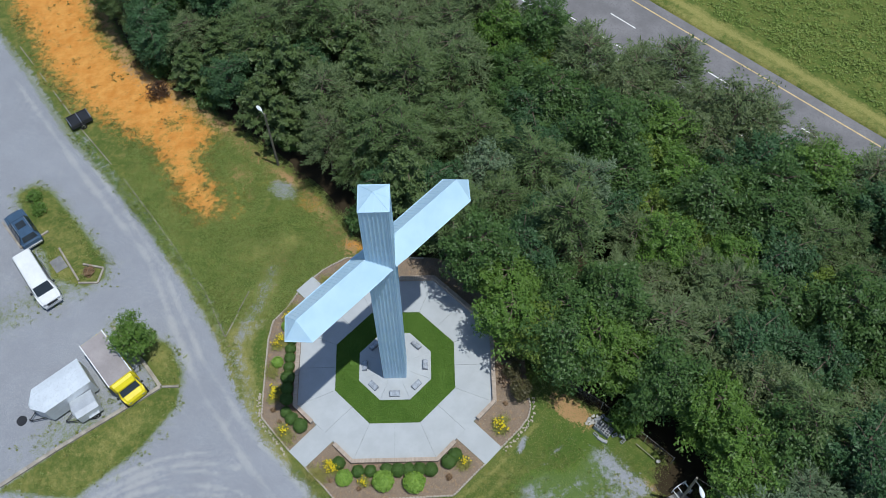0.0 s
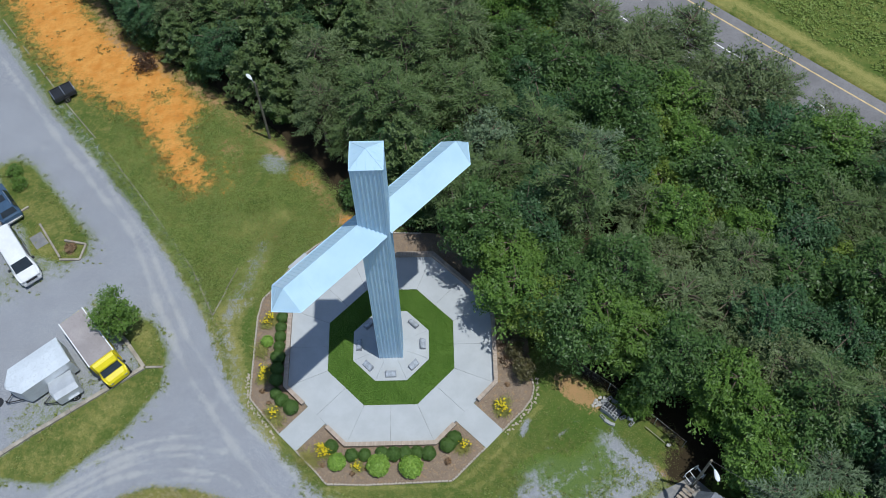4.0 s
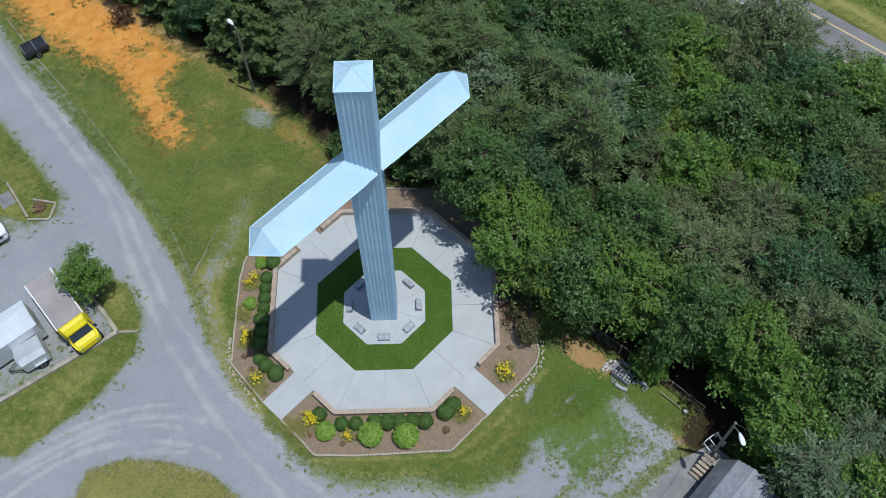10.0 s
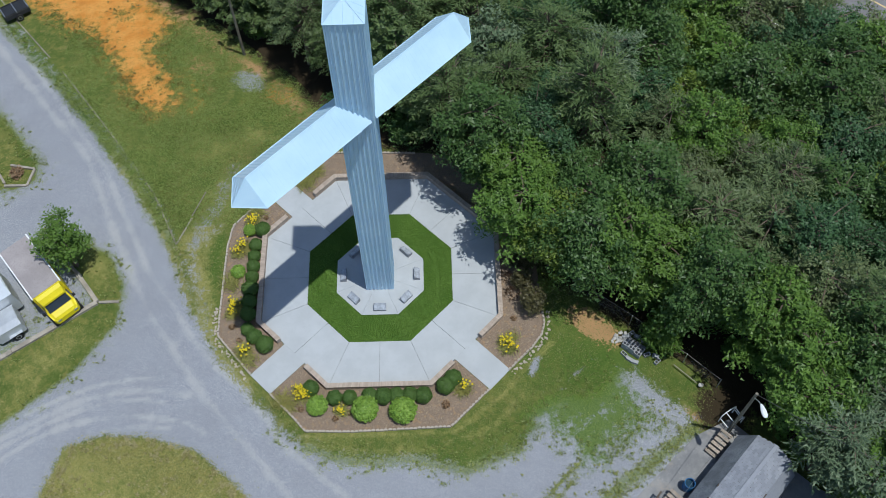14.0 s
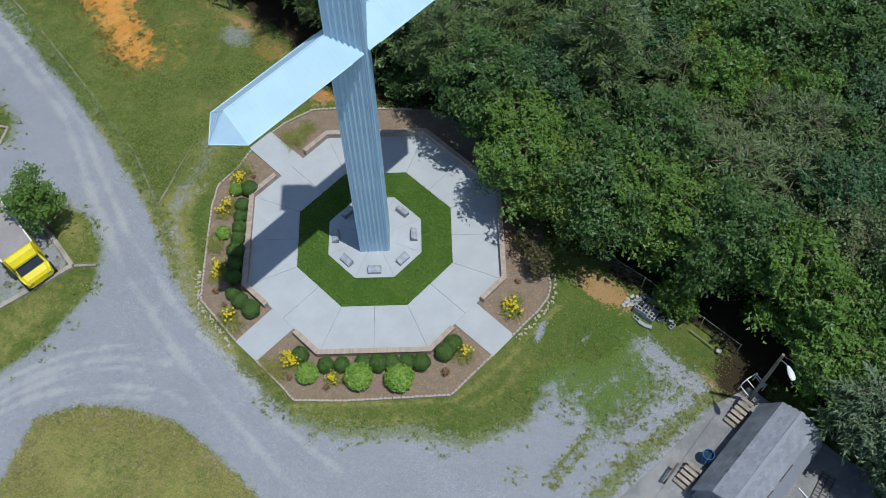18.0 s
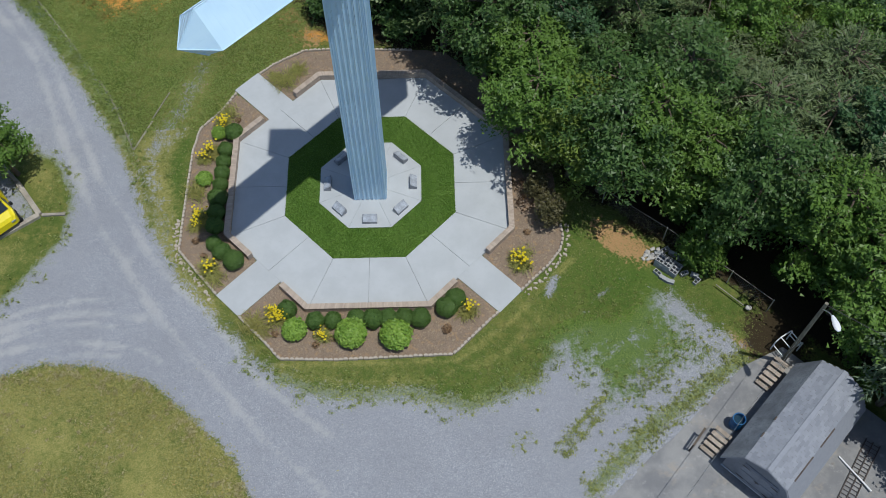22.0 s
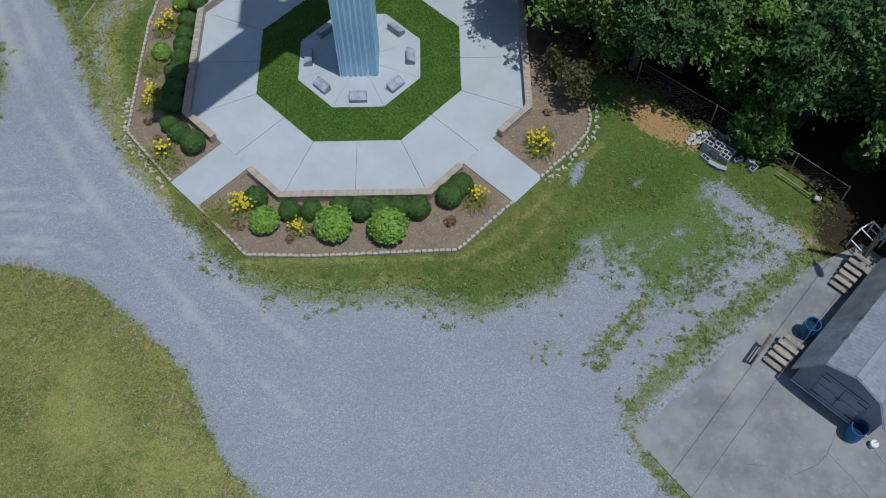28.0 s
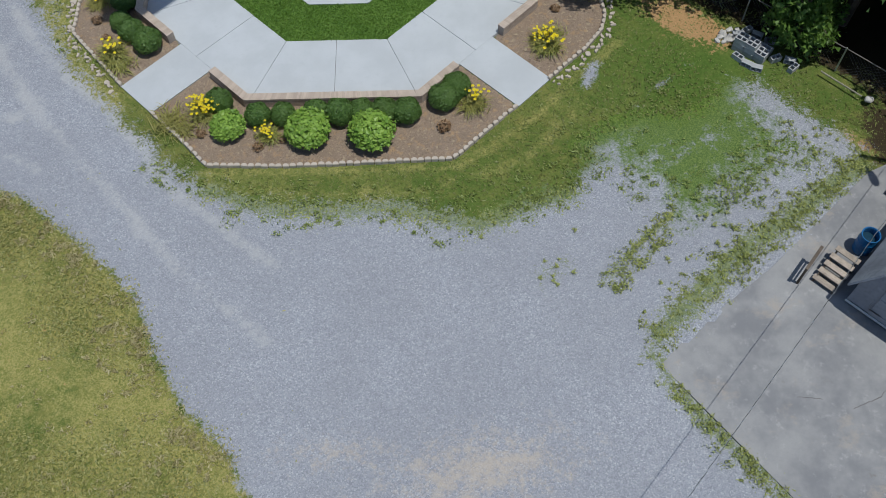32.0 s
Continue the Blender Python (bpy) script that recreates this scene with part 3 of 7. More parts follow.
def make_ground():
    xs, ys = stretch(-46, 50, 0.22, 2200), stretch(-26, 50, 0.22, 2200)
    px, py = np.meshgrid(xs, ys)
    z = ground_z(px, py)
    rng = np.random.default_rng(3)
    bumps = sum(np.sin(px * a + p) * np.sin(py * b + q) for a, b, p, q in rng.uniform(0.25, 1.6, (7, 4))) * 0.018
    far = np.clip((np.hypot(px, py) - 10.5) / 3, 0, 1)
    z = z + bumps * far
    plaza = inside(px, py, octagon(6.8))
    z = np.where(plaza, z - 0.06, z)
    z = np.where((0.677 * px + 0.736 * py > 36.4) & (0.677 * px + 0.736 * py < 48.1), z - 0.45, z)
    slab_in = zone(px, py, SLAB, 0.2) > 0.9
    z = np.where(slab_in, np.minimum(z, 0) - 0.05, z)
    gravel = zone(px, py, ROAD, 1.1)
    for hole in (CAR_ISLAND, PARK_ISLAND, ROUND_LAWN):
        gravel = np.minimum(gravel, 1 - zone(px, py, hole, 0.5))
    beyond = 0.677 * px + 0.736 * py
    gravel = np.where(beyond > 30, 0, gravel)
    # grass creeping over the east gravel
    turf = 1.1 * zone(px, py, TURF, 1.5)
    turf = np.maximum.reduce([turf, 0.75 * blob(px, py, 11.6, -10.7, 0.8, 1.1, 20), 0.72 * blob(px, py, 14.5, -9.5, 0.8, 0.5, 20), 0.6 * blob(px, py, 14.6, -10.6, 0.4, 0.3), 0.75 * blob(px, py, 7.0, -10.4, 1.6, 0.9, 35)])
    turf = turf - 0.42 * blob(px, py, 12.6, -9.1, 0.9, 0.4, 15) - 0.25 * blob(px, py, 10.4, -8.9, 0.6, 0.4)
    turf = np.where(gravel > 0.3, np.clip(turf, 0, 1), 0)
    bare = np.maximum.reduce([0.8 * blob(px, py, 12.9, -8.9, 0.9, 0.5, 20), 1.0 * blob(px, py, 8.9, -6.1, 1.0, 0.4, 62), 0.8 * blob(px, py, 11.4, -6.5, 1.4, 0.28, 38), 0.75 * blob(px, py, 12.4, -5.7, 0.5, 0.25, -30), 1.05 * blob(px, py, -9.5, 16.6, 1.9, 1.2, -35), 0.66 * np.clip(1.15 - away(px, py, [(-10.4, 3.9), (-11.3, 2.7), (-11.8, 1.4), (-11.2, -0.3), (-10.4, -2.6)]) * 0.5, 0, 1), 0.74 * np.clip(1.1 - away(px, py, [(-9.6, 8.4), (-9.9, 7.4), (-10.5, 5.2), (-11.2, 3.9), (-11.7, 2.6)]) * 0.5, 0, 1)])
    gravel = np.maximum(gravel, np.clip((bare - 0.3) * 1.2, 0, 1))
    gravel = np.maximum(gravel, 0.43 * np.clip(1.5 - away(px, py, [(-29.3, 25.5), (-20.2, 13.9), (-17.7, 10.5), (-14.8, 6.4), (-13.0, 2.9)]) / 0.6, 0, 1))
    gravel = np.maximum(gravel, 0.40 * np.clip(1.4 - away(px, py, [(-12.4, 1.6), (-11.3, -1.0), (-10.2, -3.2), (-8.9, -5.4)]) / 0.7, 0, 1) * (mulch_free(px, py)))
    weed = np.maximum.reduce([
        np.clip(0.74 - away(px, py, [(8.5, -14.3), (9.5, -13.2), (10.9, -11.8)]) * 2.4, 0, 1),
        np.clip(0.66 - away(px, py, [(8.9, -14.5), (9.8, -13.5), (10.7, -12.6)]) * 2.6, 0, 1),
        np.clip(0.92 - away(px, py, [(17.3, -10.2), (14.5, -12.2), (12.8, -13.3), (11.3, -14.8), (10.0, -16.0)]) * 1.05, 0, 1), np.clip(0.8 - away(px, py, [(9.7, -16.7), (10.4, -18.1), (11.9, -19.9), (14.5, -22.8)]) * 1.2, 0, 1),
        np.clip(0.72 - away(px, py, [(-4.1, -10.5), (-2.4, -11.3), (-0.1, -11.6), (1.9, -11.5), (4.8, -12.2), (6.3, -11.6), (7.8, -11.0)]) * 0.8, 0, 1),
        0.66 * blob(px, py, 5.4, -11.8, 1.8, 0.7, 20), 0.55 * blob(px, py, 7.0, -13.8, 0.7, 0.5, 20), 0.5 * blob(px, py, 13.6, -10.4, 1.8, 1.1, 30),
        0.58 * blob(px, py, 15.5, -9.6, 2.0, 0.9, -30),
        np.clip(0.68 - away(px, py, [(-40, 39.2), (-35.8, 33.4), (-29.6, 24.4), (-24.9, 19.2), (-20.5, 13.6), (-17.4, 9.6), (-15.0, 6.1), (-13.2, 2.9)]) * 0.9, 0, 1),
        0.74 * blob(px, py, -27, 7.8, 4.2, 1.6, 20), 0.66 * blob(px, py, -23, -3.4, 4.5, 2.0, 32), 0.62 * blob(px, py, -31, 5.5, 7, 2, 25), 0.68 * np.clip(1 - away(px, py, PARK_ISLAND, True) * 0.6, 0, 1), 0.6 * np.clip(1 - away(px, py, CAR_ISLAND, True) * 0.7, 0, 1), 0.62 * blob(px, py, -20.5, 2.4, 1.6, 1.2)])
    weed = np.where(gravel > 0.3, weed, 0)
    worn = np.maximum.reduce([np.clip(0.78 - away(px, py, line) * slope, 0, 1) for slope, line in (
        (1.5, [(-37, 33), (-27, 19.5), (-20, 10.5), (-15.5, 1.0), (-13.9, -1.9), (-12.4, -4.0), (-11.0, -6.1), (-9.4, -8.1), (-7.8, -9.9), (-6.0, -11.9), (-4.4, -13.7), (-1.8, -15.9)]),
        (1.8, [(-36, 34), (-26, 20), (-18.6, 9.5), (-14.5, 1.3), (-12.3, -1.8), (-10.8, -4.0), (-9.7, -5.3), (-8.0, -7.0), (-6.2, -9.1), (-4.9, -10.8), (-1.6, -13.4)]),
        (1.7, [(-30, -15), (-22.1, -9.4), (-19.0, -7.9), (-17.4, -7.2), (-15.8, -6.9), (-14.1, -6.7), (-12.4, -6.9), (-11.0, -7.3)]),
        (2.6, [(-22.0, -9.9), (-19.0, -8.4), (-17.2, -7.7), (-15.6, -7.4), (-13.6, -7.3), (-11.6, -7.7)]),
        (2.0, [(-29, -17), (-21.8, -10.7), (-20.0, -9.5), (-18.2, -8.7), (-16.2, -8.3), (-13.5, -8.3), (-11.2, -8.7), (-9.8, -9.4)]),
        (2.4, [(-20.4, -7.8), (-18.5, -6.9), (-16.5, -6.3), (-14.5, -6.0), (-12.8, -6.1)]), (2.6, [(-16.4, -9.2), (-15.4, -9.0), (-13.5, -8.9), (-11.8, -9.1)]))])
    dry = np.maximum.reduce([
        np.clip(0.75 - away(px, py, ROAD[6:13]) * 0.8, 0, 1), np.clip(0.62 * zone(px, py, ROUND_LAWN, 1.0) + 0.35 * np.clip(1 - away(px, py, ROUND_LAWN, True) * 0.55, 0, 1) * inside(px, py, ROUND_LAWN), 0, 1),
        np.clip(1.1 - away(px, py, [(-11.7, 2.6), (-11.0, 4.1), (-10.4, 5.4), (-9.8, 7.8), (-9.3, 9.3), (-8.6, 11.0)]) * 0.62, 0, 1), np.clip(0.95 - away(px, py, [(-11.6, 2.5), (-10.6, -1.5), (-9.9, -4.2), (-8.0, -7.0)]) * 0.75, 0, 1), np.clip(0.5 - away(px, py, [(-5.0, -9.6), (-4.2, -10.4), (-1, -10.8), (3, -10.9), (6.5, -9.6), (8.5, -7.4)]) * 0.7, 0, 1),
        0.42 * zone(px, py, CAR_ISLAND, 1.2), 0.35 * zone(px, py, PARK_ISLAND, 1.0), np.clip(0.6 - away(px, py, [(-4.5, -9.9), (4.2, -9.9), (6.9, -7.9), (10.0, -4.6)]) * 1.2, 0, 1),
        0.8 * blob(px, py, -9.5, 10.5, 2.2, 1.6), 0.7 * blob(px, py, 17.6, -9.4, 1.2, 0.7, -40),
        np.clip(1.0 - np.abs(beyond - 49.6) * 1.1, 0, 1), 0.5 * (beyond > 48) * np.ones_like(px) * (beyond < 50.5)])
    lush = np.maximum.reduce([np.clip(0.95 - away(px, py, [(-9.9, 3.0), (-10.3, 0.5), (-10.1, -2.0), (-9.6, -4.4)]) * 1.1, 0, 1), np.clip(0.9 - away(px, py, [(-29.4, 25.3), (-20.3, 13.6), (-17.5, 10.0), (-14.9, 6.2), (-13.1, 2.9)]) * 0.9, 0, 1), blob(px, py, 12.5, -5.8, 4.5, 2.6, -20), 0.35 * blob(px, py, -9, 8, 6, 6), 0.3 * (beyond > 50.2), 0.5 * blob(px, py, 5, -11, 6, 1.2)])
    clay = np.maximum.reduce([zone(px, py, CLAY, 2.3), 0.5 * blob(px, py, -11.2, 17.6, 0.9, 0.5), 1.0 * blob(px, py, -7.1, 15.2, 1.3, 0.8, -40), 1.0 * blob(px, py, -3.4, 10.4, 1.0, 0.5, -20), 0.46 * blob(px, py, -12.6, 16.2, 0.3, 1.3, 25), 0.48 * blob(px, py, -13.2, 14.2, 0.5, 0.6),
                              np.clip(0.5 - away(px, py, [(-14.2, 18.5), (-13.2, 16.0), (-12.6, 14.4)]) * 0.8, 0, 1)])
    clay = np.minimum(clay, 1 - 0.75 * blob(px, py, -15.6, 20.6, 1.0, 1.4, 20) - 0.6 * blob(px, py, -16.2, 17.8, 0.8, 0.9) - 0.5 * blob(px, py, -20.4, 25.4, 1.2, 1.0))
    earth = np.maximum.reduce([0.72 * blob(px, py, -13.2, 18.8, 1.5, 0.9, -50), 0.7 * blob(px, py, -11.4, 20.4, 1.3, 0.8, -40), 0.62 * blob(px, py, -12.4, 16.6, 0.4, 1.2, 20), 0.40 * np.clip(1 - away(px, py, [(-9.0, 10.2), (-9.2, 8.4), (-9.5, 6.6)]) * 0.7, 0, 1), 1.0 * blob(px, py, 12.65, -3.7, 1.7, 0.75, -38), 0.8 * blob(px, py, 17.7, -9.4, 0.8, 0.4, -45), np.clip(0.62 - np.abs(zone(px, py, FOREST, 2.5) - 0.35) * 1.3, 0, 1) * (px < -3)])
    # litter and dirt with tree shade painted in: wood, fence line, patch by the pole
    shaded_litter = np.maximum.reduce([1.25 * blob(px, py, 19.3, -9.0, 1.3, 1.5, 0), zone(px, py, FOREST, 1.2), np.clip(0.9 - away(px, py, [(13.5, -2.3), (17.6, -5.2), (20.4, -7.8), (24, -11.2)]) * 0.7, 0, 1)])
    mulch = np.maximum.reduce([zone(px, py, b, 0.1) for b in (WEST_BED, SOUTH_BED, EAST_BED, NORTH_BED)])
    z = np.where(mulch > 0.5, z + 0.04, z)
    sand = np.maximum.reduce([0.8 * blob(px, py, 4.4, -20.0, 3.0, 1.2, 10), 0.6 * blob(px, py, 0.6, -19.4, 2.4, 0.8), 0.5 * blob(px, py, 11.2, -14.9, 1.2, 0.7)])
    h, w = px.shape
    verts = np.stack([px, py, z], -1).reshape(-1, 3)
    i = (np.arange(h - 1)[:, None] * w + np.arange(w - 1)[None]).ravel()
    quads = np.stack([i, i + 1, i + w + 1, i + w], -1)
    me = bpy.data.meshes.new("ground")
    me.vertices.add(len(verts))
    me.vertices.foreach_set("co", verts.ravel().astype(np.float32))
    me.loops.add(quads.size)
    me.loops.foreach_set("vertex_index", quads.ravel().astype(np.int32))
    me.polygons.add(len(quads))
    me.polygons.foreach_set("loop_start", (np.arange(len(quads)) * 4).astype(np.int32))
    me.polygons.foreach_set("use_smooth", np.ones(len(quads), bool))
    me.update(calc_edges=True)
    for name, a in (("gravel", gravel), ("clay", clay), ("dry", dry), ("lush", lush), ("weed", weed), ("worn", worn), ("earth", earth), ("shaded_litter", shaded_litter), ("mulch", mulch), ("sand", sand), ("turf", turf)):
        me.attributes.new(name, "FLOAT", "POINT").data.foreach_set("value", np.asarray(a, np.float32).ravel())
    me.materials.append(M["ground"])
    return tagged(new("ground", me), "grey gravel drives, mown grass and bare orange clay", "ground", kind="structure")


make_ground()


# ---- plaza ----
def quad_panel(name, pts, z0, z1, material, parent):
    bm = bmesh.new()
    prism(bm, pts, z0, z1)
    return part(name, bm, material, parent)


def inset(pts, gap):
    c = Vector((sum(p[0] for p in pts) / len(pts), sum(p[1] for p in pts) / len(pts)))
    return [tuple(Vector(p) + (c - Vector(p)).normalized() * gap) for p in pts]


def make_plaza():
    bm = bmesh.new()
    prism(bm, octagon(APO_PLAZA + 0.05), -0.35, 0.03)
    base = tagged(link_mesh("plaza", bm, M["joint"]), "light grey concrete plaza in sixteen panels with a lawn ring", "pavement", kind="structure")
    outer, lawn, pad = octagon(APO_PLAZA), octagon(APO_LAWN), octagon(APO_PAD)
    for i in range(8):
        j = (i + 1) % 8
        mo = tuple((Vector(outer[i]) + Vector(outer[j])) / 2)
        ml = tuple((Vector(lawn[i]) + Vector(lawn[j])) / 2)
        for a, b, c, d in ((outer[i], mo, ml, lawn[i]), (mo, outer[j], lawn[j], ml)):
            quad_panel("concrete_panel", inset([a, b, c, d], 0.012), 0.0, 0.06, M["plaza"], base)
    # lawn ring
    bm = bmesh.new()
    for i in range(8):
        j = (i + 1) % 8
        prism(bm, [lawn[i], lawn[j], pad[j], pad[i]], 0.0, 0.05)
    bmesh.ops.remove_doubles(bm, verts=bm.verts, dist=0.001)
    part("lawn_ring", bm, M["lawn"], base, "bright green mown grass ring")
    # centre pad
    for i in range(8):
        j = (i + 1) % 8
        quad_panel("pad_panel", inset([pad[i], pad[j], (0, 0)], 0.008), 0.0, 0.09, M["plaza"], base)
    # diagonal walks
    for (sx, sy, far) in ((-1, -1, 9.65), (1, -1, 9.75), (-1, 1, 9.9)):
        u = Vector((sx, sy)).normalized()
        v = Vector((-u.y, u.x))
        ends = [tuple(u * (APO_PLAZA - 0.006) + v * 0.86), tuple(u * far + v * 0.84), tuple(u * far - v * 0.84), tuple(u * (APO_PLAZA - 0.006) - v * 0.86)]
        quad_panel("walk_panel", ends, -0.1, 0.056, M["plaza"], base)
    return base


make_plaza()


def lawn_blades():
    """Short blades over the lawn ring."""
    rng = np.random.default_rng(8)
    p = rng.uniform(-4.4, 4.4, (60000, 2))
    ok = inside(p[:, 0], p[:, 1], octagon(APO_LAWN + 0.02)) & ~inside(p[:, 0], p[:, 1], octagon(APO_PAD - 0.01))
    p = p[ok]
    c = np.column_stack([p, np.full(len(p), 0.075)])
    side = rng.normal(0, 1, (len(p), 3)) * [1, 1, 0.25]
    me = leaves_mesh("blades", c, side, 0.035, M["lawn_blade"], rng, 2.2, 0.3)
    return tagged(new("lawn_grass", me), "short bright green mown grass", "grass", kind="stuff")


lawn_blades()


# ---- brick walls with a soldier course on top ----
def brick_wall(points, name="brick_wall"):
    """A low wall along the outside of the plaza edge."""
    top, thick = 0.45, 0.24
    line = [Vector(p) for p in points]
    normals = []
    for a, b in zip(line, line[1:]):
        d = (b - a).normalized()
        n = Vector((d.y, -d.x))
        if n.dot((a + b) / 2) < 0:
            n = -n
        normals.append(n)
    offs = []
    for i, p in enumerate(line):
        if i == 0:
            n = normals[0]
        elif i == len(line) - 1:
            n = normals[-1]
        else:
            n = (normals[i - 1] + normals[i])
            n = n / n.dot(normals[i])
        offs.append(n)
    inner = [tuple(p + n * 0.01) for p, n in zip(line, offs)]
    outer = [tuple(p + n * (0.01 + thick)) for p, n in zip(line, offs)]
    wall = empty(name, Matrix(), label="low buff brick wall with a soldier-course cap along the plaza", category="wall", group="plaza walls", kind="")
    bm = bmesh.new()
    for i in range(len(line) - 1):
        prism(bm, [inner[i], inner[i + 1], outer[i + 1], outer[i]], -0.12, top - 0.022)
    part("core", bm, M["mortar"], wall)
    # stretcher faces
    v, f = [], []

    def add(c, ax, ay, az):
        k = len(v)
        for sx in (-1, 1):
            for sy in (-1, 1):
                for sz in (-1, 1):
                    v.append(tuple(c + ax * sx + ay * sy + az * sz))
        for q in ((0, 1, 3, 2), (4, 6, 7, 5), (0, 4, 5, 1), (2, 3, 7, 6), (0, 2, 6, 4), (1, 5, 7, 3)):
            f.append([k + x for x in q])

    rng = random.Random(len(points) * 7 + int(line[0].x * 10))
    up = Vector((0, 0, 1))
    for i in range(len(line) - 1):
        for rail, sgn in ((inner, -1), (outer, 1)):
            a, b = Vector(rail[i]), Vector(rail[i + 1])
            length = (b - a).length
            d = (b - a).normalized()
            n = normals[i] * sgn
            for row in range(6):
                z = -0.06 + row * 0.077
                if z + 0.03 > top - 0.07:
                    break
                s = -0.1 if row % 2 else 0.0
                while s < length - 0.03:
                    lo, hi = max(0, s), min(length, s + 0.195)
                    if hi - lo > 0.03:
                        c = a + d * (lo + hi) / 2 + n * 0.004
                        add(Vector((c.x, c.y, z)), (d * (hi - lo - 0.008) / 2).to_3d(), (n * 0.008).to_3d(), up * 0.033)
                    s += 0.2
    me = mesh_of("bricks", v, f, M["brick"])
    o = share("face_bricks", me, wall)
    o["kind"] = "stuff"
    v, f = [], []
    for i in range(len(line) - 1):
        a, b = Vector(inner[i]), Vector(inner[i + 1])
        c2, d2 = Vector(outer[i]), Vector(outer[i + 1])
        k = max(1, round((b - a).length / 0.072))
        for s in range(k):
            g = 0.05
            t0, t1 = (s + g) / k, (s + 1 - g) / k
            p = [a.lerp(b, t0), a.lerp(b, t1), c2.lerp(d2, t1), c2.lerp(d2, t0)]
            n = normals[i] * 0.022
            p[0], p[1], p[2], p[3] = p[0] - n, p[1] - n, p[2] + n, p[3] + n
            z1 = top + rng.uniform(-0.003, 0.003)
            m = len(v)
            v += [(*x, top - 0.085) for x in p] + [(*x, z1) for x in p]
            f += [[m + 4, m + 5, m + 6, m + 7], [m, m + 1, m + 5, m + 4], [m + 1, m + 2, m + 6, m + 5], [m + 2, m + 3, m + 7, m + 6], [m + 3, m, m + 4, m + 7]]
    o = share("cap_bricks", mesh_of("cap_bricks", v, f, M["brick"]), wall)
    o["kind"] = "stuff"
    return wall


O = octagon(APO_PLAZA)


def wing(corner, other, length):
    a, b = Vector(O[corner]), Vector(O[other])
    return tuple(a + (b - a).normalized() * length)


brick_wall([wing(0, 7, 1.75), O[0], O[1], wing(1, 2, 1.75)])
brick_wall([wing(2, 1, 1.75), O[2], O[3], O[4], O[5], wing(5, 6, 1.75)])
brick_wall([wing(6, 5, 1.75), O[6], O[7], wing(7, 0, 1.75)])


